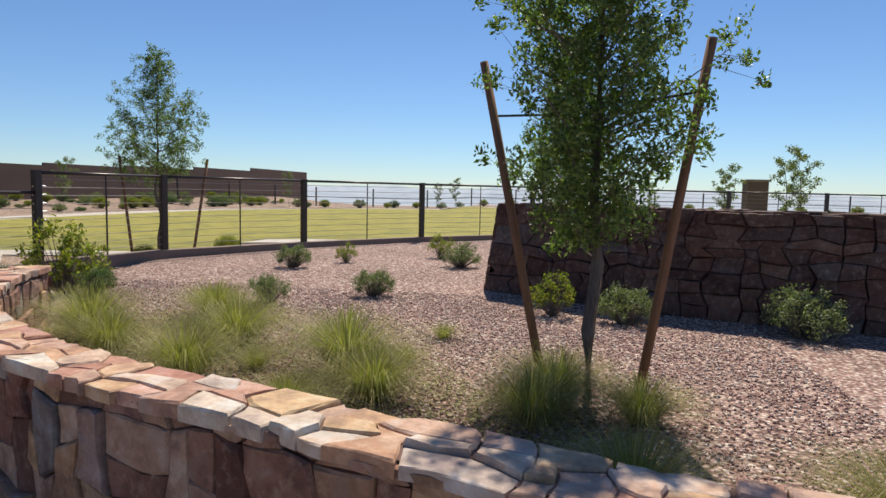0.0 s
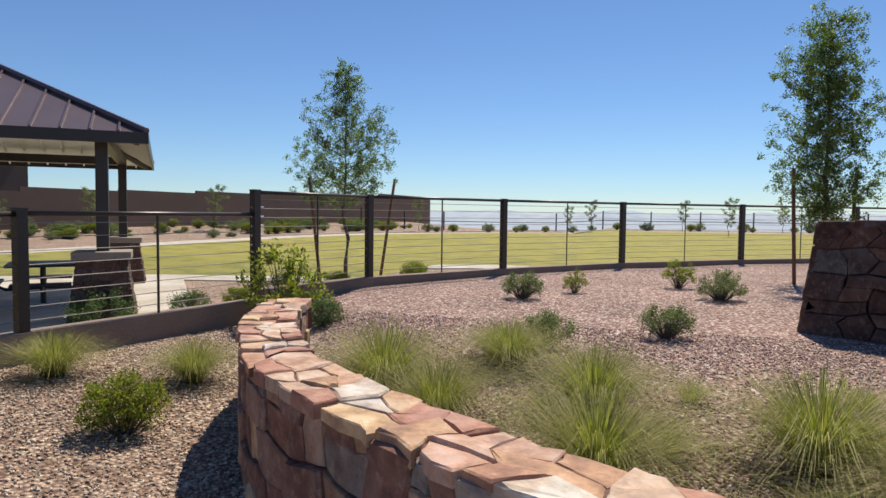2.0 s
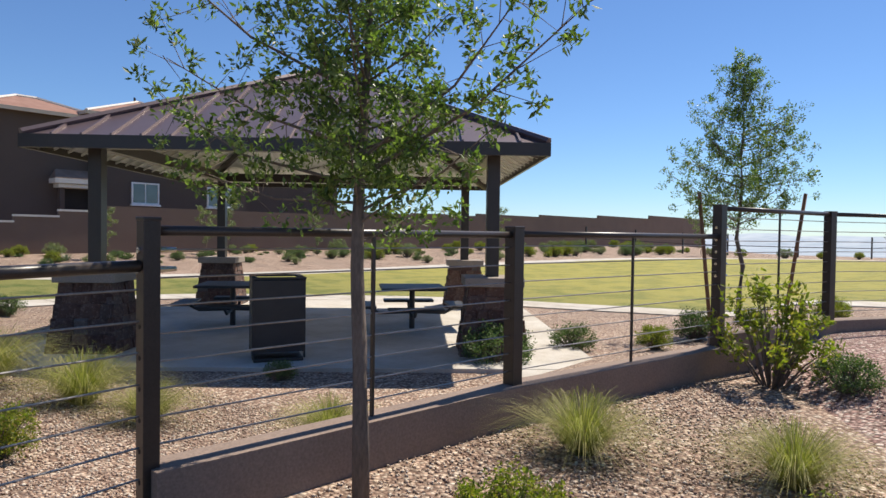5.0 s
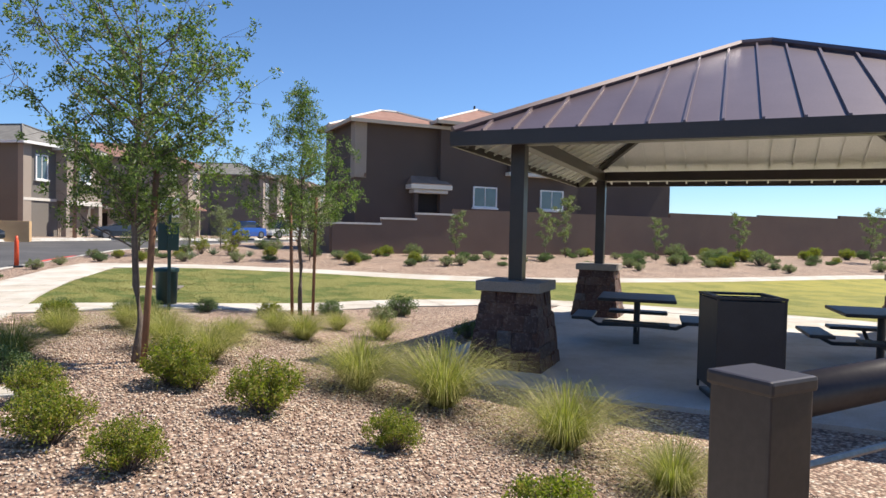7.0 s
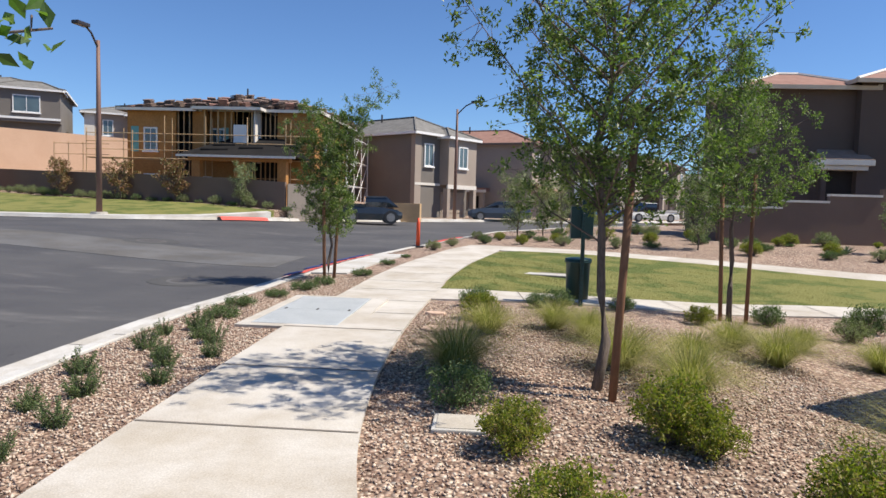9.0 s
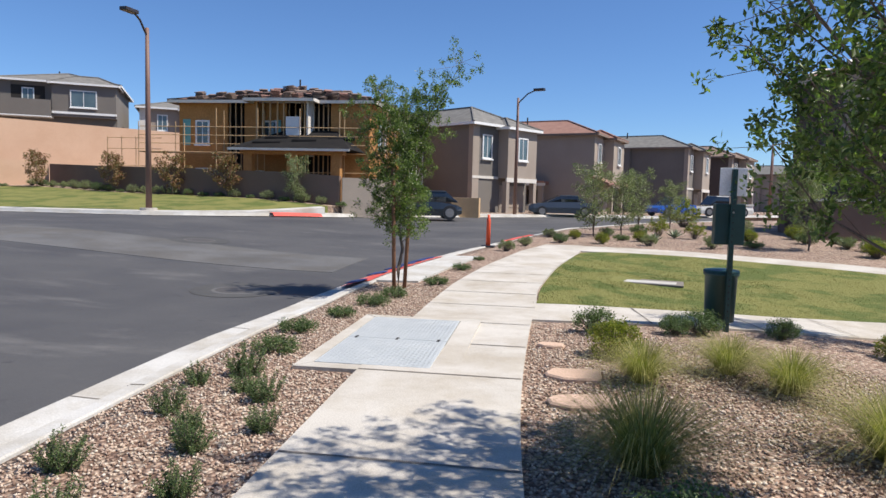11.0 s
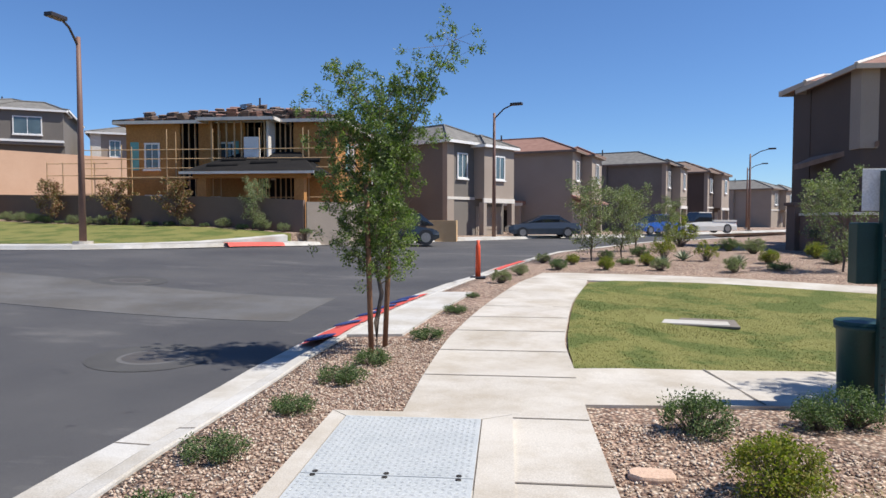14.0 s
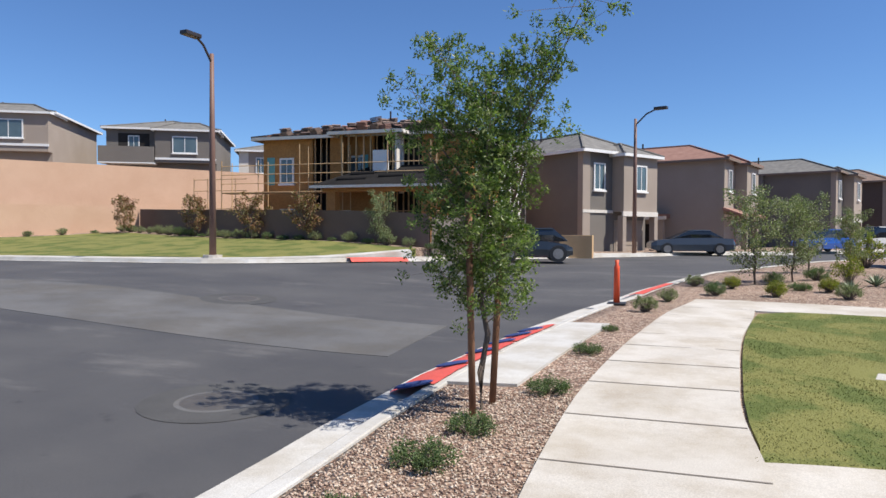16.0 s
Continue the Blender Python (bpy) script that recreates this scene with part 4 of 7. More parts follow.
def oak_meshes(seed, height, shape, limbs, leafsize, per, trunk_r=0.045, core=60, rise=0.7, lean=(0.0, 0.0), stems=()):
    """A young oak: shape lists (height, reach of the limbs); leaves sit in small tufts on side shoots, so the outline stays ragged."""
    rng = np.random.default_rng(seed)
    bm = bmn()
    k = 9
    pts = [Vector((0, 0, -0.15))]
    for i in range(1, k + 1):
        z = height * 0.96 * i / k
        pts.append(Vector((lean[0] * (z / height) ** 1.5 + rng.normal() * 0.025, lean[1] * (z / height) ** 1.5 + rng.normal() * 0.025, z)))
    tube(bm, pts, [trunk_r * (1.2 - 1.05 * i / k) for i in range(k + 1)], 9)

    def axis(z):
        f = min(max(z / (height * 0.96), 0.0), 0.9999) * k
        i = int(f)
        return pts[i].lerp(pts[i + 1], f - i)
    z0, z1 = shape[0][0], shape[-1][0]
    C, Rr = [], []
    ends = []
    for j in range(limbs):
        z = z0 + (z1 - z0) * (j + rng.random()) / limbs
        a = j * 2.399 + rng.normal() * 0.35
        L = lerp_line(shape, z, 0, 1) * rng.uniform(0.45, 1.25)
        base = axis(max(z - L * rise * 0.6, z0 * 0.8))
        ends.append((base, Vector((base.x + math.cos(a) * L, base.y + math.sin(a) * L, z + L * rise * rng.uniform(0.1, 0.6)))))
    for (bz, dx, dy, tz) in stems:
        b = axis(bz)
        ends.append((b, Vector((b.x + dx, b.y + dy, tz))))
    for base, tip in ends:
        L = (tip - base).length
        mid = base.lerp(tip, 0.55) + Vector((rng.normal() * 0.04, rng.normal() * 0.04, -0.07 * L))
        r0 = trunk_r * 0.14 + 0.004 * L
        tube(bm, [base, mid, tip], [r0, r0 * 0.65, r0 * 0.2], 5, False)
        for q in range(max(6, int(L * 15))):
            t = 0.22 + 0.80 * rng.random() ** 0.75
            p = base.lerp(mid, t / 0.55) if t < 0.55 else mid.lerp(tip, (t - 0.55) / 0.45)
            out = Vector(rng.normal(size=3) * np.array([0.11, 0.11, 0.09]) * (0.6 + L * 0.5)) + (tip - base).normalized() * 0.05
            c = p + out
            tube(bm, [p, c], [r0 * 0.3, r0 * 0.1], 3, False)
            C.append(tuple(c))
            Rr.append(rng.uniform(0.045, 0.100))
    for q in range(core):
        z = z0 + (z1 - z0) * 0.85 * rng.random()
        w = lerp_line(shape, z, 0, 1) * 0.42
        c = axis(z) + Vector((rng.normal() * w * 0.6, rng.normal() * w * 0.6, 0.1))
        C.append(tuple(c))
        Rr.append(rng.uniform(0.09, 0.17))
    V, F = leaf_cloud(C, Rr, per, leafsize, rng, 0.8, 2.0)
    return mesh_of("trunk", bm, M_BARK, True), raw_mesh("crown", V, F, M_LEAF)


OAK_A = oak_meshes(1, 4.5, [(1.15, 0.50), (1.7, 0.62), (2.6, 0.74), (3.4, 0.62), (4.3, 0.28)], 88, 0.022, 40, 0.046, 240, 0.6)
OAK_B = oak_meshes(2, 4.0, [(1.55, 0.70), (1.95, 1.05), (2.5, 0.85), (3.2, 0.48), (3.95, 0.10)], 64, 0.021, 36, 0.036, 80, 0.5)
OAK_C = oak_meshes(3, 4.1, [(1.62, 0.60), (2.0, 0.85), (2.7, 1.05), (3.4, 1.05), (3.9, 0.75)], 60, 0.024, 30, 0.042, 60, 0.85, (0.10, 0.0))
OAK_E = oak_meshes(8, 4.2, [(1.66, 0.50), (2.0, 0.70), (2.7, 0.68), (3.4, 0.50), (3.9, 0.30)], 46, 0.023, 34, 0.044, 80, 0.6, (0.06, 0.05), ((1.85, 0.22, -1.30, 2.62), (1.95, 0.10, -1.05, 2.75), (1.8, -0.62, 0.92, 2.25), (2.0, -0.70, 0.85, 2.50), (2.3, -0.75, 0.95, 3.10), (1.7, -0.45, 0.75, 1.85)))
OAK_D = oak_meshes(4, 3.5, [(1.05, 0.42), (1.6, 0.58), (2.3, 0.60), (2.9, 0.62), (3.4, 0.50)], 70, 0.021, 46, 0.032, 150, 0.8, (0.10, 0.05), ((2.2, 0.95, 0.1, 4.0), (2.4, 0.75, -0.1, 3.75), (2.0, -0.85, 0.0, 3.35), (2.3, -0.6, 0.15, 3.5), (2.5, 0.4, 0.3, 3.7), (1.9, -0.75, -0.2, 2.9)))
OLIVE = tree_meshes(5, 2.1, 0.25, 0.85, 0.036, 72, 62, M_LEAF_G, 0.1, 0.03)
SPARSE = tree_meshes(6, 2.2, 0.6, 0.50, 0.040, 44, 40, M_LEAF_G, 0.1, 0.02)
REDBUSH = tree_meshes(7, 2.0, 0.3, 0.85, 0.07, 56, 30, M_LEAF_R, 0.0, 0.025)


def stake_mesh(h, r=0.035):
    return mesh_of("tree_stake", tube(bmn(), [(0, 0, -0.2), (0, 0, h * 0.5), (0, 0, h)], [r, r * 0.97, r * 0.95], 10), M_WOOD, True)


STAKE = stake_mesh(2.15)


def stake(base, top, group="tree stakes"):
    b, t = Vector(base), Vector(top)
    q = (t - b).to_track_quat("Z", "Y").to_matrix().to_4x4()
    ob = new("tree_stake", STAKE)
    ob.matrix_world = Matrix.Translation(b) @ q @ Matrix.Diagonal((1, 1, (t - b).length / 2.15, 1))
    tagged(ob, "reddish brown round wooden tree stake", "stake", group)


def tie(a, b):
    bm = tube(bmn(), [a, Vector(a).lerp(Vector(b), 0.5) - Vector((0, 0, 0.02)), b], 0.010, 6)
    solo("tree_tie", bm, M_BLACK, "black rubber tie from stake to tree", "tie")


# planter oak with two slanting stakes
plant_tree("oak_tree", OAK_A, (3.12, -7.0, BED_Z), "young evergreen oak with dense small leaves in the planter", "tree", "park oaks", 0.4, 1.05)
stake((3.27, -6.67, BED_Z), (3.52, -6.12, 2.72))
stake((3.08, -7.34, BED_Z), (3.05, -7.72, 2.78))
tie((3.50, -6.22, 2.30), (3.14, -7.0, 2.32))
tie((3.05, -7.66, 2.42), (3.14, -7.0, 2.35))
# oak behind the fence
plant_tree("oak_tree", OAK_B, (12.9, 2.6, -0.05), "young evergreen oak behind the cable fence", "tree", "park oaks", 1.2, 1.22)
stake((12.4, 2.95, -0.1), (12.25, 3.15, 2.35))
stake((13.2, 1.9, -0.1), (13.5, 1.65, 2.35))
# oak before the fence, by the gate post
plant_tree("oak_tree", OAK_E, (2.49, 1.74, 0.0), "young evergreen oak in front of the cable fence", "tree", "park oaks", 0.0, 1.0)
# oak in the gravel by the footway, with stakes
plant_tree("oak_tree", OAK_C, (-0.50, 9.75, 0.0), "slender young oak tied to stakes in gravel", "tree", "park oaks", 0.9, 0.98)
stake((-0.40, 9.45, 0.0), (-0.28, 9.62, 2.15))
tie((-0.30, 9.58, 1.80), (-0.47, 9.75, 1.82))
plant_tree("oak_tree", OAK_B, (2.75, 15.75, -0.3), "slender young oak tied to stakes in gravel", "tree", "park oaks", 3.0, 1.2)
stake((2.55, 15.6, -0.3), (2.48, 15.65, 2.2))
stake((3.0, 15.65, -0.3), (3.06, 15.75, 2.2))
# street tree between kerb and footway
plant_tree("oak_tree", OAK_D, (-4.71, 17.50, -0.08), "young street tree with stakes by the kerb", "tree", "park oaks", 0.0, 1.0)
stake((-4.74, 17.26, -0.08), (-4.80, 17.28, 2.05))
stake((-4.66, 17.74, -0.08), (-4.58, 17.78, 1.80))
tie((-4.79, 17.28, 1.75), (-4.72, 17.50, 1.78))
# oak behind the monument wall
plant_tree("oak_tree", OAK_A, (13.6, -7.1, 0.0), "young evergreen oak behind the stone wall", "tree", "park oaks", 4.0, 1.25)
stake((13.3, -6.6, 0.0), (13.3, -6.5, 2.5))
stake((13.9, -7.6, 0.0), (13.95, -7.7, 2.5))


def tuft_mesh(seed, blades, height, spread, material=None):
    """A bunch grass: arching tapered blades from one crown."""
    rng = np.random.default_rng(seed)
    V, F = [], []
    for _ in range(blades):
        a = rng.uniform(0, 2 * math.pi)
        out = spread * rng.random() ** 0.5
        h = height * rng.uniform(0.55, 1.1) * (1 - 0.35 * out / spread)
        d = np.array([math.cos(a), math.sin(a), 0])
        s = np.array([-d[1], d[0], 0]) * rng.uniform(0.0009, 0.0021)
        r0 = d * 0.06 * rng.random()
        w = np.array([rng.normal() * 0.04, rng.normal() * 0.04, 0])
        p = [r0, r0 + d * out * 0.40 + w + [0, 0, h * 0.58], r0 + d * out * 0.85 + w * 2 + [0, 0, h * 0.88], r0 + d * out * 1.3 + w * 3 + [0, 0, h * rng.uniform(0.45, 1.0)]]
        i = len(V)
        for q, wd in zip(p, (1.0, 0.9, 0.6, 0.12)):
            V += [q - s * wd, q + s * wd]
        F += [(i, i + 1, i + 3, i + 2), (i + 2, i + 3, i + 5, i + 4), (i + 4, i + 5, i + 7, i + 6)]
    return raw_mesh("bunch_grass", V, F, M_BLADE)


def shrub_mesh(seed, r, h, leaf, clumps, per, material, airy=0.0):
    rng = np.random.default_rng(seed)
    bm = bmn()
    C, R = [], []
    for j in range(clumps):
        a = rng.uniform(0, 2 * math.pi)
        q = r * rng.random() ** 0.55
        z = h * (0.25 + 0.75 * rng.random() * math.sqrt(max(0.0, 1 - (q / (r * 1.15)) ** 2)))
        c = Vector((math.cos(a) * q, math.sin(a) * q, z))
        C.append(tuple(c))
        R.append(r * rng.uniform(0.16, 0.34) * (1 - 0.4 * airy))
        tube(bm, [(c.x * 0.12, c.y * 0.12, -0.03), (c.x * 0.6, c.y * 0.6, z * 0.6), c], [0.007, 0.005, 0.002], 4, False)
    V, F = leaf_cloud(C, R, per, leaf, rng, 0.9)
    o = len(bm.verts)
    stems = bpy.data.meshes.new("woody_base")
    bm.to_mesh(stems)
    bm.free()
    stems.materials.append(M_BARK)
    return stems, raw_mesh("foliage", V, F, material)


def sprig_mesh(seed, r, h, stems, leaf, material):
    """A clump of upright stems set with narrow leaves."""
    rng = np.random.default_rng(seed)
    bm = bmn()
    C, R = [], []
    for j in range(stems):
        a, q = rng.uniform(0, 2 * math.pi), r * rng.random() ** 0.6
        hh = h * rng.uniform(0.45, 1.1) * (1 - 0.3 * q / r)
        foot = Vector((math.cos(a) * q * 0.45, math.sin(a) * q * 0.45, -0.02))
        tip = Vector((math.cos(a) * q * 1.25 + rng.normal() * 0.02, math.sin(a) * q * 1.25 + rng.normal() * 0.02, hh))
        tube(bm, [foot, foot.lerp(tip, 0.5), tip], [0.004, 0.003, 0.0015], 4, False)
        for k in range(7):
            C.append(tuple(foot.lerp(tip, 0.18 + 0.80 * k / 6)))
            R.append(0.026 * (1.15 - 0.1 * k))
    V, F = leaf_cloud(C, R, 13, leaf, rng, 1.0, 2.6)
    return mesh_of("woody_base", bm, M_BARK), raw_mesh("foliage", V, F, material)


TUFTS = [tuft_mesh(20 + i, 1700, 0.56, 0.56) for i in range(3)]
LOW_TUFTS = [tuft_mesh(30 + i, 600, 0.36, 0.38) for i in range(2)]
SHRUBS = {
    "green": [shrub_mesh(50 + i, 0.32, 0.44, 0.017, 80, 70, M_LEAF_Y) for i in range(2)],
    "dark": [shrub_mesh(60 + i, 0.30, 0.36, 0.016, 70, 60, M_LEAF_D) for i in range(2)],
    "sage": [shrub_mesh(70 + i, 0.32, 0.44, 0.016, 70, 60, M_LEAF_G, 0.5) for i in range(2)],
    "low": [sprig_mesh(80 + i, 0.16, 0.31, 34, 0.0095, M_LEAF_D) for i in range(3)],
    "flat": [shrub_mesh(84 + i, 0.24, 0.17, 0.014, 54, 50, M_LEAF_D) for i in range(2)],
    "tall": [shrub_mesh(90 + i, 0.42, 0.80, 0.028, 50, 40, M_LEAF_Y, 0.6) for i in range(2)],
}
S_LABEL = {"green": "rounded bright green shrub in gravel", "dark": "small dark green shrub in gravel", "sage": "grey-green sage shrub in gravel", "low": "upright dark green rosemary sprigs by the kerb", "flat": "low dark green rosemary clump by the footway", "tall": "loose yellow-green shrub with larger leaves"}
prng = random.Random(5)


def land(x, y):
    """Height of the surface that a plant stands on."""
    return ground_z(x, y)


def grass(x, y, s=1.0, z=None, low=False):
    m = prng.choice(LOW_TUFTS if low else TUFTS)
    ob = new("bunch_grass", m)
    ob.matrix_world = Matrix.Translation((x, y, (land(x, y) if z is None else z) - 0.01)) @ Matrix.Rotation(prng.uniform(0, 6.28), 4, "Z") @ Matrix.Scale(s * prng.uniform(0.92, 1.08), 4)
    tagged(ob, "feathery yellow-green bunch grass tuft in gravel", "ornamental grass", "bunch grasses")


def shrub(kind, x, y, s=1.0, z=None):
    st, fo = prng.choice(SHRUBS[kind])
    s *= {"green": 0.85}.get(kind, 1.0)
    t = thing("shrub", S_LABEL[kind], "shrub", kind + " shrubs", "", Matrix.Translation((x, y, (land(x, y) if z is None else z))) @ Matrix.Rotation(prng.uniform(0, 6.28), 4, "Z") @ Matrix.Scale(s * prng.uniform(0.92, 1.08), 4))
    part("woody_base", st, None, t)
    part("foliage", fo, None, t)


# planter bed
for x, y, s in ((4.03, -2.24, 1.2), (5.16, -2.97, 0.95), (3.96, -3.83, 1.1), (3.35, -5.08, 1.1), (3.50, -2.85, 0.85), (2.80, -3.96, 1.0), (4.38, -1.75, 0.85), (2.72, -5.47, 0.85), (5.55, -2.75, 0.7), (2.25, -5.0, 0.7), (1.35, -7.1, 0.9), (2.45, -6.6, 0.9), (1.2, -8.3, 0.9), (2.9, -6.75, 0.9), (2.6, -7.3, 0.7)):
    grass(x, y, s, bed_z(x, y))
for k, x, y, s in (("sage", 9.4, -2.2, 0.95), ("tall", 10.4, -2.87, 0.5), ("sage", 7.08, -4.30, 0.85), ("sage", 10.3, -5.1, 1.0), ("tall", 11.6, -4.5, 0.6), ("dark", 7.2, 0.05, 1.0), ("sage", 6.1, -7.6, 1.1), ("sage", 5.75, -9.4, 1.25), ("tall", 7.4, 0.75, 1.35), ("tall", 6.35, -6.75, 0.62), ("sage", 6.2, -3.15, 0.9)):
    shrub(k, x, y, s, bed_z(x, y))

# ---- monument wall ----
MON = curved([(8.25, -6.05), (7.55, -7.4), (6.85, -8.9), (6.35, -10.6), (6.1, -12.8)], 8)
stone_wall("stone_wall", MON, 0.26, 0.05, 1.55, "tall curved wall of dark brown ledge stone", M_STONE_D, (1, -1), 0.10, 9, 0.18, 0.40)


# ---- boundary block wall and houses ----
def wall_run(name, pts, zb, zt, material, label, cap=None, half=0.10):
    line = [Vector(p) for p in pts]
    V, F = solid_line(line, half, zb, zt)
    w = tagged(new(name, raw_mesh(name, V, F, material)), label, "wall", "", "structure")
    if cap:
        c = bmn()
        V, F = solid_line(line, half + 0.04, zt(0.5) if callable(zt) else zt, (zt(0.5) if callable(zt) else zt) + 0.09)
        part("coping", raw_mesh("coping", V, F, cap), None, w, "pale coping")
    return w


WY = 31.5
for i, (x0, x1, zt, cap) in enumerate(((7.8, 10.2, 1.75, 1), (10.2, 12.0, 2.02, 1), (12.0, 14.0, 2.30, 1), (14.0, 28.5, 2.62, 0))):
    wall_run("wall_north", [(x0, WY), (x1, WY)], -0.2, zt, M_BLOCK, "brown block garden wall stepping up with the lot", M_PALE if cap else None)
steps = [(28.5, 2.9), (36, 3.0), (44, 3.2), (54, 3.4), (66, 3.7), (80, 4.1), (100, 4.35)]
for (x0, z0), (x1, z1) in zip(steps, steps[1:]):
    wall_run("wall_north", [(x0, WY + 0.3), (x1, WY + 0.3)], -0.3, z0, M_BLOCK, "long brown block boundary wall")


def window(parent, m, w, h, label="white framed window", t=0.10, trim=None):
    """A window in a wall: frame, sill and pane, with its middle at m, facing -y."""
    bm = bmn()
    for lo, hi in (((-w / 2 - t, -0.06, -h / 2 - t), (w / 2 + t, 0.02, -h / 2)), ((-w / 2 - t, -0.06, h / 2), (w / 2 + t, 0.02, h / 2 + t)), ((-w / 2 - t, -0.06, -h / 2), (-w / 2, 0.02, h / 2)), ((w / 2, -0.06, -h / 2), (w / 2 + t, 0.02, h / 2))):
        box(bm, lo, hi, m)
    win = part("window", bm, trim or M_WHITE, parent, label)
    part("pane", box(bmn(), (-w / 2, -0.025, -h / 2), (w / 2, 0.0, h / 2), m), M_GLASS, win, "dark glass pane")
    part("mullion", box(bmn(), (-0.025, -0.045, -h / 2), (0.025, -0.02, h / 2), m), M_WHITE, win)
    part("sill", box(bmn(), (-w / 2 - t - 0.06, -0.13, -h / 2 - t - 0.09), (w / 2 + t + 0.06, 0.02, -h / 2 - t), m), trim or M_WHITE, win)


def hip_roof(parent, x0, x1, y0, y1, z, rise, m, material, over=0.45, trim=None, ridge=None):
    bm = bmn()
    x0, x1, y0, y1 = x0 - over, x1 + over, y0 - over, y1 + over
    w, d = x1 - x0, y1 - y0
    k = min(w, d) / 2
    if w >= d:
        r = [(x0 + k, (y0 + y1) / 2), (x1 - k, (y0 + y1) / 2)]
    else:
        r = [((x0 + x1) / 2, y0 + k), ((x0 + x1) / 2, y1 - k)]
    e = [bm.verts.new(m @ Vector((x, y, z))) for x, y in ((x0, y0), (x1, y0), (x1, y1), (x0, y1))]
    a, b = [bm.verts.new(m @ Vector((x, y, z + rise))) for x, y in r]
    if w >= d:
        fs = ((e[0], e[1], b, a), (e[1], e[2], b), (e[2], e[3], a, b), (e[3], e[0], a))
    else:
        fs = ((e[0], e[1], a), (e[1], e[2], b, a), (e[2], e[3], b), (e[3], e[0], a, b))
    for f in fs:
        bm.faces.new(f)
    bm.faces.new(e[::-1])
    roof = part("roof", bm, material, parent)
    fb = bmn()
    for lo, hi in (((x0, y0 - 0.03, z - 0.15), (x1, y0 + 0.03, z + 0.03)), ((x0, y1 - 0.03, z - 0.15), (x1, y1 + 0.03, z + 0.03)), ((x0 - 0.03, y0, z - 0.15), (x0 + 0.03, y1, z + 0.03)), ((x1 - 0.03, y0, z - 0.15), (x1 + 0.03, y1, z + 0.03))):
        box(fb, lo, hi, m)
    part("fascia", fb, trim or M_PALE, roof)
    P = [m @ Vector((x, y, z + 0.02)) for x, y in ((x0, y0), (x1, y0), (x1, y1), (x0, y1))]
    A, B = [m @ Vector((x, y, z + rise + 0.02)) for x, y in r]
    runs = ((P[0], A), (P[1], B), (P[2], B), (P[3], A), (A, B)) if w >= d else ((P[0], A), (P[1], A), (P[2], B), (P[3], B), (A, B))
    for p, q in runs:
        if (q - p).length > 0.2:
            part("ridge_tile", tube(bmn(), [p, q], 0.085, 6), ridge or material, roof)
    return roof


def vent(parent, p, m):
    part("vent_pipe", tube(bmn(), [m @ Vector(p), m @ (Vector(p) + Vector((0, 0, 0.9)))], 0.07, 8), M_STEEL, parent)


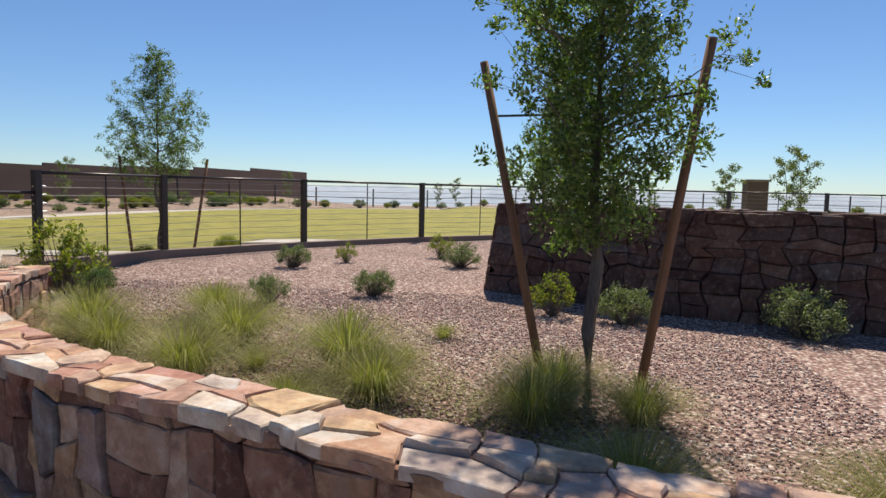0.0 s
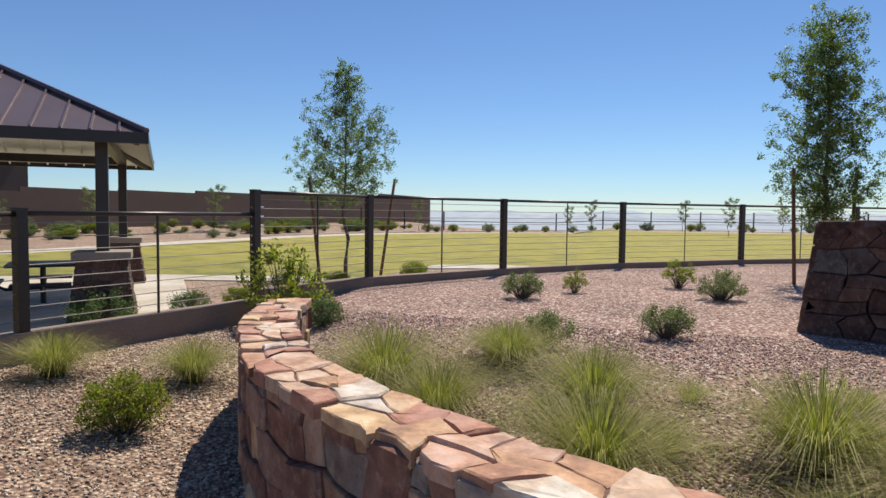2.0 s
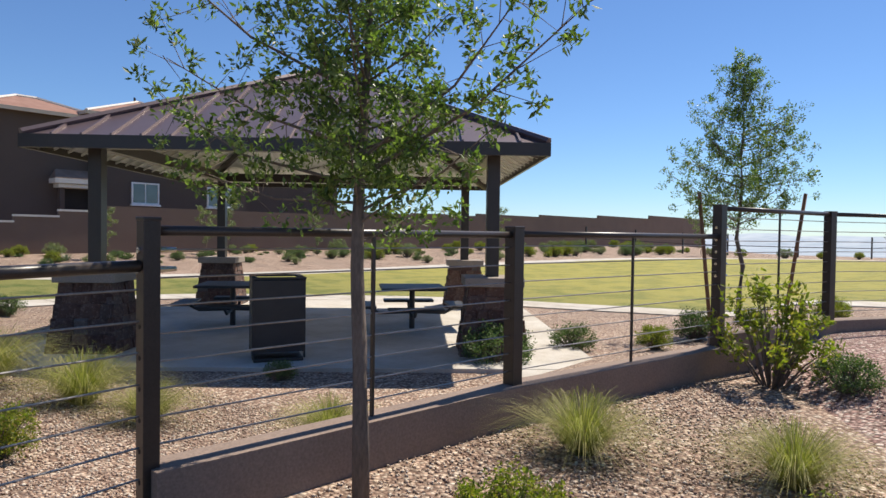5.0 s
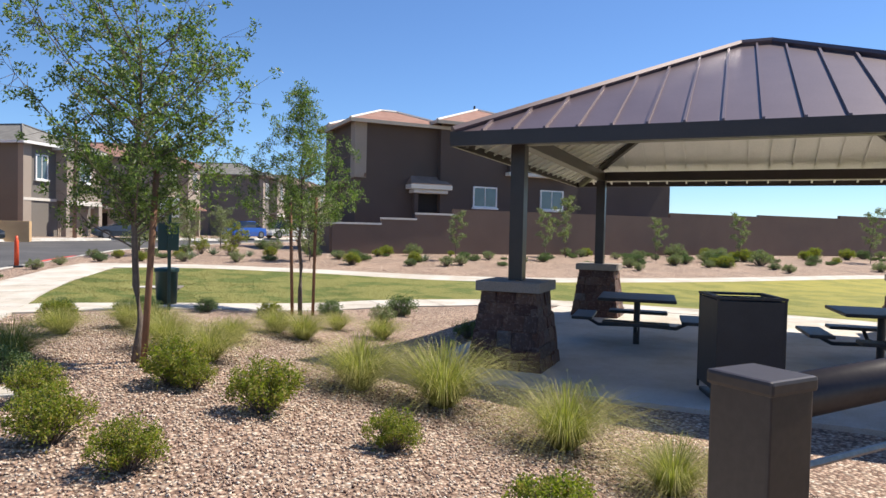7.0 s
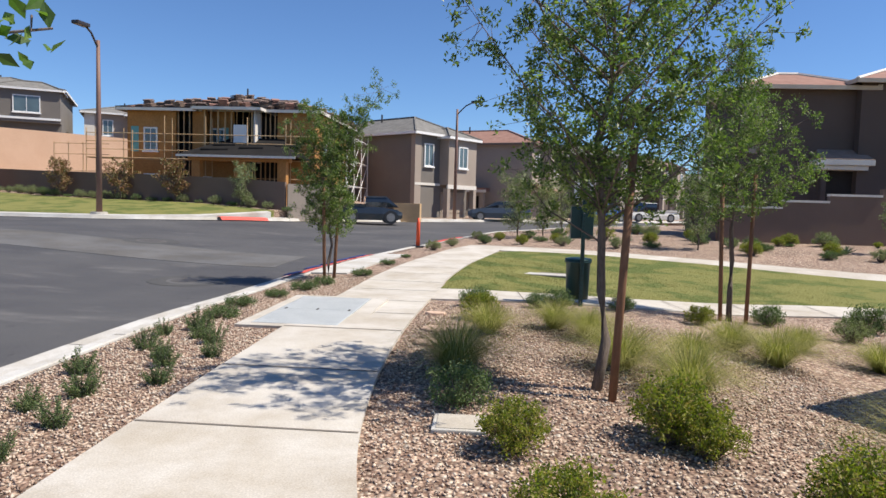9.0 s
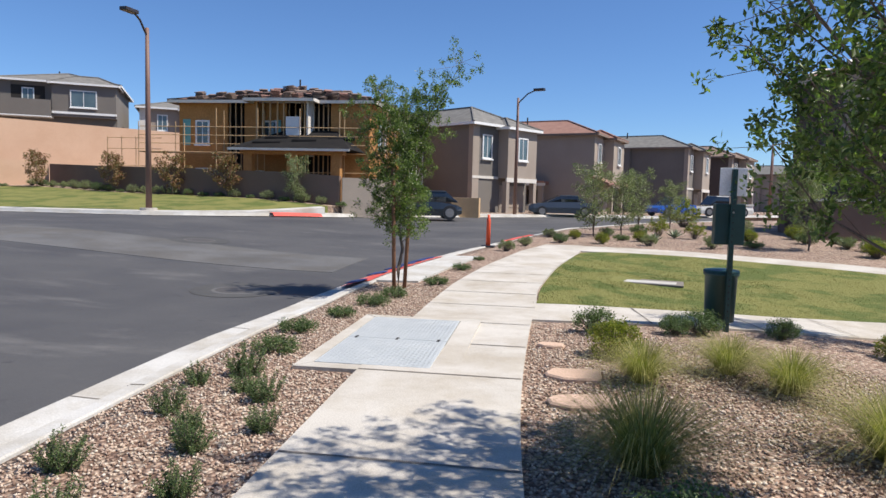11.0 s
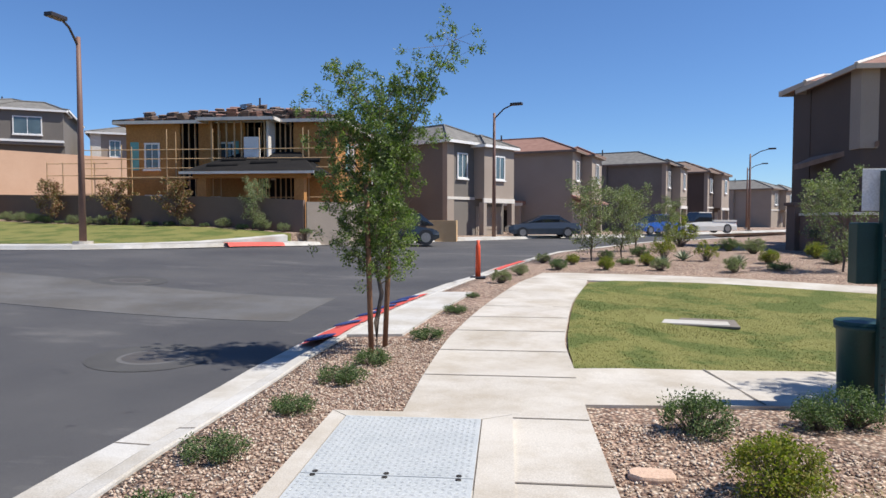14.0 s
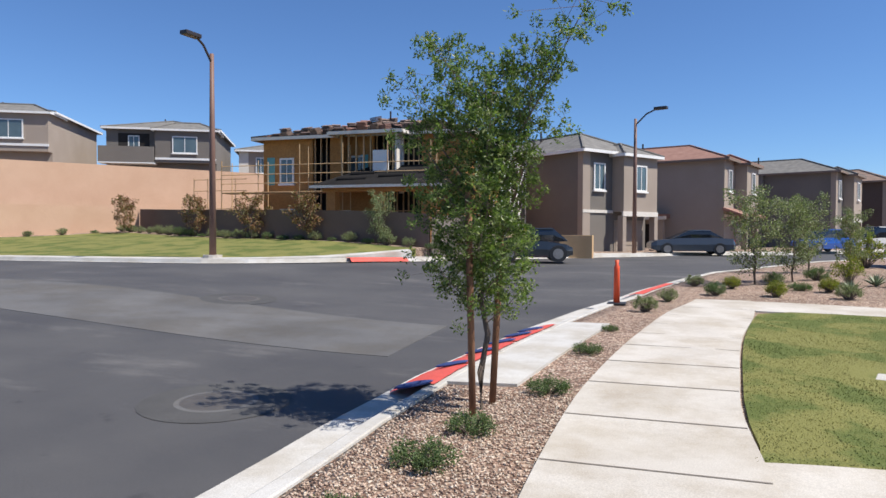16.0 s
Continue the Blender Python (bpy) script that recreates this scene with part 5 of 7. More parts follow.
# brown house behind the block wall
def brown_house():
    h = thing("house", "two-storey dark brown stucco house with terracotta tile roof", "house", "houses")
    m = Matrix.Translation((9.346, 35.64, 0.2545)) @ Matrix.Scale(1.037, 4)
    part("wall", box(bmn(), (0.87, 4.3, 0), (4.0, 6.0, 7.05), m), M_STUCCO, h)
    part("wall", box(bmn(), (0.90, 0.25, 0), (5.55, 4.3, 6.85), m), M_STUCCO, h)
    part("wall", box(bmn(), (5.55, -0.15, 0), (14.6, 9.5, 7.1), m), M_STUCCO, h)
    part("wall", box(bmn(), (9.7, -0.45, 4.55), (13.9, -0.15, 7.1), m), M_STUCCO, h)
    part("wall", box(bmn(), (14.6, 0.6, 0), (22.6, 11, 6.1), m), M_STUCCO, h)
    part("pilaster", box(bmn(), (0.82, 0.15, 3.9), (1.45, 0.9, 6.82), m), M_TAN, h, "tan stucco corner pier")
    hip_roof(h, 0.87, 4.0, 4.3, 6.0, 7.05, 0.5, m, M_TILE_RED, 0.45, M_EAVE, M_PALE)
    hip_roof(h, 0.90, 5.9, 0.25, 4.3, 6.85, 0.95, m, M_TILE_RED, 0.45, M_EAVE, M_PALE)
    hip_roof(h, 5.55, 14.6, -0.15, 9.5, 7.1, 1.75, m, M_TILE_RED, 0.45, M_EAVE, M_PALE)
    hip_roof(h, 9.7, 13.9, -0.45, 4.0, 7.1, 0.95, m, M_TILE_RED, 0.45, M_EAVE, M_PALE)
    hip_roof(h, 14.6, 22.6, 0.6, 11, 6.1, 1.5, m, M_TILE_RED, 0.45, M_EAVE, M_PALE)
    # lean-to roof rising towards the house
    bm = bmn()
    vs = [bm.verts.new(m @ Vector(p)) for p in ((0.20, 3.45, 3.62), (1.40, -0.02, 4.15), (1.40, 4.2, 4.20), (0.20, 4.2, 3.62), (0.20, 3.45, 3.42), (1.40, -0.02, 3.95), (1.40, 4.2, 3.98), (0.20, 4.2, 3.42))]
    for f in ((0, 1, 2, 3), (7, 6, 5, 4), (0, 4, 5, 1), (2, 6, 7, 3), (0, 3, 7, 4), (1, 5, 6, 2)):
        bm.faces.new([vs[i] for i in f])
    part("lean_to_roof", bm, M_TILE_BROWN, h, "brown tiled lean-to roof")
    # door canopy: pale slab, smaller slab below, sloping tiles above
    part("awning", box(bmn(), (3.7, -0.55, 3.42), (6.1, 0.25, 3.66), m, 0.02), M_PALE, h, "pale door canopy")
    part("awning", box(bmn(), (3.9, -0.42, 3.22), (5.9, 0.25, 3.40), m, 0.02), M_PALE, h, "smaller pale slab below the canopy")
    bm = bmn()
    vs = [bm.verts.new(m @ Vector(p)) for p in ((3.7, -0.55, 3.67), (6.1, -0.55, 3.67), (5.8, 0.25, 4.15), (4.0, 0.25, 4.15), (3.7, 0.25, 3.67), (6.1, 0.25, 3.67))]
    for f in ((0, 1, 2, 3), (0, 3, 4), (1, 5, 2)):
        bm.faces.new([vs[i] for i in f])
    part("canopy_roof", bm, M_TILE_BROWN, h, "small tiled slope over the canopy")
    # near-black slab on the wall paints the shade of the recess
    part("door_recess", box(bmn(), (4.2, 0.20, 0.2), (5.55, 0.5, 3.22), m), M_DARK, h, "near-black slab painted as the shade of a recessed doorway")
    part("canopy_post", box(bmn(), (4.0, -0.30, 0.0), (4.22, 0.0, 3.22), m), M_STUCCO, h)
    part("belt", box(bmn(), (9.6, -0.60, 4.42), (14.0, -0.15, 4.62), m, 0.02), M_PALE, h, "pale belt course")
    window(h, m @ Matrix.Translation((8.3, -0.17, 3.15)), 1.35, 1.0, "white framed window", 0.08)
    window(h, m @ Matrix.Translation((12.75, -0.17, 3.15)), 1.45, 1.0, "white framed window", 0.08)
    window(h, m @ Matrix.Translation((11.9, -0.47, 5.98)), 1.75, 1.35, "pale framed window", 0.14, M_PALE)
    vent(h, (9.9, 4.4, 8.2), m)
    vent(h, (13.4, 3.4, 7.5), m)


M_EAVE = mottled("eave_cream", (0.42, 0.36, 0.29), (0.50, 0.43, 0.35), 2, 60, 0.85, 0.1)
M_FASCIA_B = mottled("brown_fascia", (0.17, 0.125, 0.10), (0.22, 0.165, 0.13), 2, 60, 0.85, 0.1)
brown_house()


def row_house(corner, facing, width, depth, hgt, wall, roof, garage=True, base=0.3, side_porch=False, label="", wide=False, trim=None, accent=None):
    """A two-storey tract house; corner: its near front corner; facing: degrees of the way its front looks."""
    h = thing("house", label, "house", "houses")
    trim, accent = trim or M_WHITE, accent or wall
    m = Matrix.Translation((*corner, base)) @ Matrix.Rotation(radians(facing + 90), 4, "Z")   # front at y=0 towards -y
    part("wall", box(bmn(), (0, 0, 0), (width, depth, hgt), m), wall, h)
    part("wall", box(bmn(), (width * 0.45, -0.9, 2.7), (width + 0.0, 0, hgt - 0.15), m), accent, h, "lighter stucco front bay")
    part("wall", box(bmn(), (-0.35, depth * 0.45, 0), (0, depth * 0.98, hgt - 0.05), m), wall, h, "side bay of the wall")
    part("corner_pier", box(bmn(), (-0.06, -0.06, 0.0), (width * 0.10, 0.35, hgt - 0.1), m), accent, h)
    hip_roof(h, 0, width, 0, depth, hgt, 1.55, m, roof, 0.45, trim)
    hip_roof(h, width * 0.45, width, -0.9, 2.5, hgt - 0.15, 0.9, m, roof, 0.3, trim)
    window(h, m @ Matrix.Translation((width * 0.24, -0.03, hgt - 1.55)), 0.85, 1.5, "white framed window", 0.09)
    window(h, m @ Matrix.Translation((width * 0.72, -0.93, hgt - 1.6)), 2.1 if wide else 0.9, 1.45, "white framed window", 0.09)
    if wide:
        part("belt", box(bmn(), (width * 0.45, -0.98, hgt - 3.05), (width + 0.05, -0.9, hgt - 2.85), m), M_WHITE, h, "white belt course")
        part("terrace_wall", box(bmn(), (-0.4, -1.5, 2.6), (width * 0.45, -1.3, hgt - 1.9), m), wall, h, "solid balcony front")
        part("terrace_door", box(bmn(), (width * 0.05, -0.05, 2.8), (width * 0.38, 0.02, hgt - 0.5), m), M_DARK, h, "dark glazed balcony door")
        part("terrace_floor", box(bmn(), (-0.4, -1.5, 2.5), (width * 0.45, 0.0, 2.6), m), M_WHITE, h, "white balcony edge")
    if garage:
        g = part("garage_door", box(bmn(), (width * 0.48, -0.05, 0.0), (width * 0.95, 0.02, 2.2), m), M_TAN, h, "panelled garage door")
        for k in range(4):
            part("panel", box(bmn(), (width * 0.50, -0.08, 0.08 + k * 0.53), (width * 0.93, -0.05, 0.53 + k * 0.53), m), M_TAN, g)
        for x in (width * 0.43, width * 0.95):
            part("garage_pier", box(bmn(), (x, -0.95, 0.0), (x + width * 0.055, -0.55, 2.45), m), accent, h, "stucco pier beside the garage")
        part("garage_beam", box(bmn(), (width * 0.43, -0.97, 2.42), (width + 0.02, -0.85, 2.72), m), M_PALE, h, "pale beam over the garage")
    part("belt", box(bmn(), (-0.05, -0.08, 2.62), (width * 0.45, 0.0, 2.80), m), M_PALE, h, "pale belt course")
    if side_porch:
        part("porch_roof", box(bmn(), (-1.3, depth * 0.30, 2.55), (0, depth * 0.50, 2.85), m), roof, h)
        part("porch_fascia", box(bmn(), (-1.36, depth * 0.29, 2.42), (-1.28, depth * 0.51, 2.66), m), M_PALE, h)
        part("porch_post", box(bmn(), (-1.2, depth * 0.31, 0), (-0.85, depth * 0.34, 2.5), m), accent, h)
        part("porch_door", box(bmn(), (-0.04, depth * 0.38, 0.0), (0.02, depth * 0.46, 2.1), m), M_DARK, h, "dark entry door")
        bm = bmn()                                            # tiled skirt sloping down along the front bay
        vs = [bm.verts.new(m @ Vector(p)) for p in ((-0.5, -0.05, 3.3), (-0.5, -1.5, 2.75), (width + 0.2, -1.5, 2.75), (width + 0.2, -0.05, 3.3), (-0.5, -1.5, 2.60), (width + 0.2, -1.5, 2.60), (-0.5, -0.05, 3.1))]
        for f in ((0, 1, 2, 3), (1, 4, 5, 2), (0, 6, 4, 1)):
            bm.faces.new([vs[i] for i in f])
        part("skirt_roof", bm, roof, h, "tiled skirt roof over the garage")
    vent(h, (width * 0.4, depth * 0.55, hgt + 1.0), m)
    return h


# front faces look down-right to the street: the row bends with the kerb
row_house((-6.9, 52.0), -37, 6.0, 11, 6.4, M_GREY_STUCCO, M_TILE_GREY, label="two-storey dark grey house with grey tile roof and garage", accent=M_WARM_STUCCO)
row_house((2.2, 64.0), -20, 7.0, 13, 6.9, M_WARM_STUCCO, M_TILE_RED, side_porch=True, label="two-storey warm grey house with terracotta tile roof", trim=M_FASCIA_B, accent=M_TAN)
row_house((12.6, 77.0), -24, 7.0, 13, 6.9, M_GREY_STUCCO, M_TILE_GREY, label="two-storey grey house with flat grey tile roof", trim=M_FASCIA_B, accent=M_WARM_STUCCO)
row_house((20.4, 90.0), -30, 7.0, 12, 6.9, M_STUCCO, M_TILE_BROWN, label="two-storey tan and brown house further up the street", trim=M_FASCIA_B, accent=M_WARM_STUCCO)
row_house((36.0, 112.0), -40, 8.0, 12, 5.9, M_TAN, M_TILE_GREY, label="pale house at the end of the street", trim=M_FASCIA_B)
row_house((-52.5, 62.5), -62, 10.0, 11, 6.0, M_GREY_STUCCO, M_TILE_GREY, False, 5.6, label="two-storey grey house above the retaining wall", wide=True)
row_house((-44.0, 71.5), -62, 9.0, 11, 5.4, M_WARM_STUCCO, M_TILE_GREY, False, 4.8, label="two-storey pale grey house behind scaffolding", accent=M_PALE)
row_house((-62.5, 51.5), -62, 11.0, 12, 6.2, M_WARM_STUCCO, M_TILE_GREY, False, 5.8, label="two-storey tan house above the retaining wall", wide=True)


# house under construction
def framed_house():
    h = thing("house", "two-storey timber house under construction with orange sheathing", "house", "houses")
    m = Matrix.Translation((-24.7, 45.4, 0.9)) @ Matrix.Rotation(radians(0), 4, "Z")
    W, D, H = 12.2, 11.0, 6.2
    # sheathing with openings: front in bays
    bays = [(0.0, 1.1, "osb"), (1.1, 2.0, "win"), (2.0, 3.2, "osb"), (3.2, 4.3, "gap"), (4.3, 5.4, "osb"), (5.4, 6.4, "win"), (6.4, 7.0, "osb"), (7.0, 8.6, "gap"), (8.6, 9.8, "gap"), (9.8, 12.2, "osb")]
    for x0, x1, k in bays:
        if k == "osb":
            part("sheathing_panel", box(bmn(), (x0, 0, 0), (x1, 0.15, H), m), M_OSB, h)
        elif k == "win":
            part("sheathing_panel", box(bmn(), (x0, 0, 0), (x1, 0.15, 3.6), m), M_OSB, h)
            part("sheathing_panel", box(bmn(), (x0, 0, 5.0), (x1, 0.15, H), m), M_OSB, h)
            window(h, m @ Matrix.Translation(((x0 + x1) / 2, 0.0, 4.3)), (x1 - x0) * 0.8, 1.3, "new window with white frame")
        else:
            n = int((x1 - x0) / 0.4) + 1
            for j in range(n):
                x = x0 + (x1 - x0) * (j + 0.3) / n
                part("stud", box(bmn(), (x, 0.02, 0), (x + 0.05, 0.14, H), m), M_LUMBER, h)
    part("sheathing_panel", box(bmn(), (W - 0.15, 0.15, 0), (W, D, H), m), M_OSB, h)
    part("sheathing_panel", box(bmn(), (0, 0.15, 0), (0.15, D, H), m), M_OSB, h)
    # near-black block stands in for the shade behind the studs
    part("inside_shade", box(bmn(), (0.3, 1.4, 0), (W - 0.3, D - 0.3, H - 0.1), m), M_DARK, h, "near-black block painted as the shade of the unfinished interior")
    window(h, m @ Matrix.Translation((W + 0.03, 3.2, 4.3)) @ Matrix.Rotation(radians(90), 4, "Z"), 1.2, 1.3)
    window(h, m @ Matrix.Translation((1.6, -0.02, 1.4)), 0.8, 1.2)
    window(h, m @ Matrix.Translation((4.9, -0.02, 1.3)), 1.2, 1.2)
    # central bay stands forward, open studs round a white door
    for x in (5.45, 5.85, 6.3, 6.75, 7.15, 8.45):
        part("stud", box(bmn(), (x, -0.95, 3.2), (x + 0.06, -0.83, H), m), M_LUMBER, h)
    part("sheathing_panel", box(bmn(), (5.35, -0.95, 3.2), (5.45, 0.0, H), m), M_OSB, h)
    part("sheathing_panel", box(bmn(), (8.6, -0.95, 3.2), (8.7, 0.0, H), m), M_PALE, h, "pale corner sheathing")
    part("top_plate", box(bmn(), (5.35, -0.97, H - 0.12), (8.7, -0.80, H), m), M_LUMBER, h)
    hip_roof(h, 5.35, 8.7, -0.95, 4.5, H, 0.75, m, M_FELT, 0.5)
    roof = hip_roof(h, 0, W, 0, D, H, 1.5, m, M_FELT, 0.5)
    # stacks of loose tiles laid out over the roof
    rng = random.Random(8)
    spots = []
    for row in range(7):                                   # courses of stacks up the front slope
        t = 0.07 + row * 0.145
        k = (D + 1) / 2
        x0, x1 = -0.4 + t * k * 0.95, W + 0.4 - t * k * 0.95
        n = int((x1 - x0) / 0.62)
        for q in range(n):
            x, y = x0 + (x1 - x0) * (q + 0.5) / n, -0.5 + t * k
            if row < 3 and 4.9 < x < 9.2:
                continue
            spots.append((x, y, H + 1.5 * t))
    for row in range(3):                                   # and on the bay and the side slope
        for q in range(5 - row):
            spots.append((5.5 + 0.4 * row + q * 0.68, -1.1 + row * 0.75, H + 0.12 + row * 0.25))
    for row in range(5):
        for q in range(13 - 2 * row):
            spots.append((W + 0.2 - row * 1.1, 0.4 + row * 1.0 + q * 0.8, H + 0.12 + row * 0.27))
    for x, y, z in spots:
        mm = m @ Matrix.Translation((x + rng.uniform(-0.12, 0.12), y + rng.uniform(-0.12, 0.12), z - 0.05)) @ Matrix.Rotation(rng.uniform(-0.5, 0.5), 4, "Z") @ Matrix.Rotation(0.26, 4, "X")
        bm = bmn()
        zz = 0.0
        for lay in range(rng.randint(2, 6)):
            dx, dy = rng.uniform(-0.05, 0.05), rng.uniform(-0.04, 0.04)
            box(bm, (-0.26 + dx, -0.21 + dy, zz), (0.26 + dx, 0.21 + dy, zz + 0.06), mm)
            zz += 0.075
        part("roof_tile", bm, rng.choice((M_TILE_RED, M_TILE_BROWN, M_TILE_BROWN, M_TILE_DARK)), roof, "stack of loose roof tiles")
    # porch
    for x in (5.6, 8.2, 10.8):
        part("porch_post", box(bmn(), (x, -3.0, 0), (x + 0.5, -2.5, 2.85), m), M_OSB, h)
    part("porch_beam", box(bmn(), (5.4, -3.05, 2.85), (11.5, -2.45, 3.15), m), M_OSB, h)
    bm = bmn()
    vs = [bm.verts.new(m @ Vector(p)) for p in ((4.9, -3.5, 3.15), (12.0, -3.5, 3.15), (12.0, 0, 3.15), (4.9, 0, 3.15), (6.9, -0.1, 4.45), (10.2, -0.1, 4.45))]
    for f in ((0, 1, 5, 4), (1, 2, 5), (3, 0, 4), (2, 3, 4, 5), (0, 3, 2, 1)):
        bm.faces.new([vs[i] for i in f])
    part("porch_roof", bm, M_FELT, h, "low porch roof under felt")
    part("fascia", box(bmn(), (4.9, -3.56, 3.03), (12.0, -3.5, 3.16), m), M_PALE, h)
    part("door_panel", box(bmn(), (7.35, -1.02, 3.3), (8.25, -0.94, 5.2), m), M_WHITE, h, "white door slab")
    for x, y, z, L in ((6.0, -2.6, 3.42, 1.6), (8.2, -2.2, 3.58, 1.4), (10.2, -1.6, 3.75, 1.5), (6.4, -1.7, 3.78, 1.3)):
        part("felt_roll", tube(bmn(), [m @ Vector((x, y, z + 0.1)), m @ Vector((x + L, y + 0.15, z + 0.12))], 0.12, 10), M_FELT, h, "black roll of roofing felt")
    part("vent_pipe", tube(bmn(), [m @ Vector((6, 5, 7.3)), m @ Vector((6, 5, 8.4))], 0.06), M_STEEL, h)
    for x0, x1 in ((6.2, 6.65), (0.25, 0.75)):
        part("weather_wrap", box(bmn(), (x0, -0.02, 3.5), (x1, -0.005, 5.1), m), M_WRAP, h, "teal weather wrap beside a window")
    part("weather_wrap", box(bmn(), (W + 0.005, 2.2, 3.5), (W + 0.02, 4.2, 5.2), m), M_WRAP, h, "teal weather wrap round a window")
    part("corner_board", box(bmn(), (8.5, -0.06, 2.9), (8.75, 0.0, 6.0), m), M_PALE, h, "pale corner board")
    # scaffold round the front and the right side
    s = thing("scaffold", "pale tubular scaffold with guard rails", "scaffold")
    m2 = m
    for x in (-1.8, 0.6, 3.2, 5.8, 8.4, 10.8, 13.4):
        for y in (-1.5, -0.5):
            part("standard", tube(bmn(), [m2 @ Vector((x, y, 0)), m2 @ Vector((x, y, 5.6 if x > 3 else 4.8))], 0.03, 6), M_LUMBER, s)
    for z in (1.9, 3.0, 3.5, 4.0, 4.5):
        for y in (-1.5,):
            part("ledger", tube(bmn(), [m2 @ Vector((-1.8, y, z)), m2 @ Vector((13.4, y, z))], 0.025, 6), M_LUMBER, s)
    part("plank_deck", box(bmn(), (-1.8, -1.5, 2.95), (4.6, -0.6, 3.0), m2), M_LUMBER, s)
    for x in (-5.6, -4.6, -3.6, -2.6):
        part("standard", tube(bmn(), [m2 @ Vector((x, 1.0, -0.4)), m2 @ Vector((x, 1.0, 4.1))], 0.03, 6), M_LUMBER, s)
    for z in (1.0, 2.2, 3.3, 4.0):
        part("ledger", tube(bmn(), [m2 @ Vector((-5.6, 1.0, z)), m2 @ Vector((-1.8, 1.0, z))], 0.025, 6), M_LUMBER, s)
    for y in (1.5, 4.0, 6.5, 9.0):
        for x in (12.9, 13.9):
            part("standard", tube(bmn(), [m2 @ Vector((x, y, 0)), m2 @ Vector((x, y, 5.5))], 0.03, 6), M_WHITE, s)
        for z in (1.7, 3.4, 5.0):
            part("ledger", tube(bmn(), [m2 @ Vector((12.9, y, z)), m2 @ Vector((13.9, y, z))], 0.025, 6), M_WHITE, s)
    for z in (1.7, 3.4, 5.0):
        for x in (12.9, 13.9):
            part("ledger", tube(bmn(), [m2 @ Vector((x, 1.5, z)), m2 @ Vector((x, 9, z))], 0.025, 6), M_WHITE, s)
    for a, b in ((1.5, 4.0), (4.0, 6.5), (6.5, 9.0)):
        for z in (0, 1.7, 3.4):
            part("brace", tube(bmn(), [m2 @ Vector((13.9, a, z)), m2 @ Vector((13.9, b, z + 1.7))], 0.02, 6), M_WHITE, s)


framed_house()

# slope across the street: lawn, low wall, tan retaining walls
def far_z(x, y):
    return ground_z(x, y) + 0.5 * smooth(33, 41, y) + 0.5 * smooth(41, 50, y)


fl_near = resample([(-70, 30.2), (-40, 31.2), (-22.0, 32.0), (-17.6, 32.5), (-15.0, 34.8), (-13.0, 38.0)], 30)
fl_far = resample([(-70, 31.5), (-50, 31.5), (-39.5, 40.0), (-35.5, 45.5), (-24.0, 41.2), (-14.5, 38.6), (-12.8, 38.5)], 30)
sheet("far_lawn", fl_near, fl_far, 0.02, M_LAWN, "mown lawn strip across the street", "lawn", 10, 0.6, far_z)
sheet("far_gravel", fl_far, resample([(-80, 60.0), (-50, 62.0), (-36, 64.0), (-24.0, 60.0), (-12.0, 52.0), (-8.5, 46.5)], 30), 0.0, M_GRAVEL, "gravel planting strip across the street", "ground", 8, 0.6, far_z)
fw = resample([(-70, 29.6), (-40, 30.7), (-22.0, 31.4), (-17.4, 31.9), (-14.7, 34.3), (-12.7, 37.7)], 30)
sheet("far_footway", fw, fl_near, 0.03, M_CONCRETE_W, "pale concrete footway across the street", "footway", 2, 0.4, far_z)
sheet("row_yards", resample(curved(FAR_KERB[5:], 8), 40), resample([(-16, 46), (-14, 56), (-6, 66), (6, 80), (30, 112), (90, 190)], 40), 0.02, M_GRAVEL, "gravel front yards of the row houses", "ground", 8, 0.4)
sheet("row_footway", resample(curved(FAR_KERB[5:], 8), 40), [p + Vector((-1.0, 0.9)) for p in resample(curved(FAR_KERB[5:], 8), 40)], 0.045, M_CONCRETE_W, "pale concrete footway along the row houses", "footway", 2, 0.2)
wall_run("wall_west", [(-35.2, 47.4), (-30.0, 44.6), (-22, 41.4), (-15.5, 39.7), (-12.4, 39.2)], 0.3, lambda t: 3.15 - 0.65 * t, M_BLOCK, "low brown block wall before the unfinished house")
# same wall as above; the lighter tan stands in for sun on its end
wall_run("wall_corner", [(-12.3, 39.2), (-10.6, 40.2), (-10.0, 42.0)], 0.3, 2.42, M_TAN, "end of the low block wall, sunlight painted in as tan colour")
wall_run("wall_far", [(-52, 28), (-40.3, 41.0), (-35.4, 47.4)], 0.3, 3.3, M_BLOCK_TAN, "lower tan block retaining wall")
wall_run("wall_far", [(-55, 28), (-42.8, 43.2), (-31.5, 57.8)], 0.3, 6.25, M_BLOCK_TAN, "tall tan block retaining wall")


# ---- street furniture ----
def street_lamp(x, y, z, h, arm):
    l = thing("street_lamp", "tall brown steel street lamp with a flat head", "street lamp", "street lamps")
    part("footing", tube(bmn(), [(x, y, z - 0.3), (x, y, z + 0.08)], 0.35, 14), M_CONCRETE, l)
    part("pole", tube(bmn(), [(x, y, z), (x, y, z + h * 0.6), (x, y, z + h)], [0.13, 0.10, 0.075], 10), M_RUST, l, "", True)
    a = Vector(arm)
    part("arm", tube(bmn(), [(x, y, z + h - 0.35), (x + a.x * 0.55, y + a.y * 0.55, z + h + 0.22), (x + a.x, y + a.y, z + h + 0.42)], 0.045, 8), M_STEEL, l)
    m = Matrix.Translation((x + a.x, y + a.y, z + h + 0.42)) @ Matrix.Rotation(math.atan2(a.y, a.x), 4, "Z")
    part("lamp_head", box(bmn(), (-0.1, -0.17, -0.05), (0.62, 0.17, 0.10), m, 0.03), M_STEEL, l)


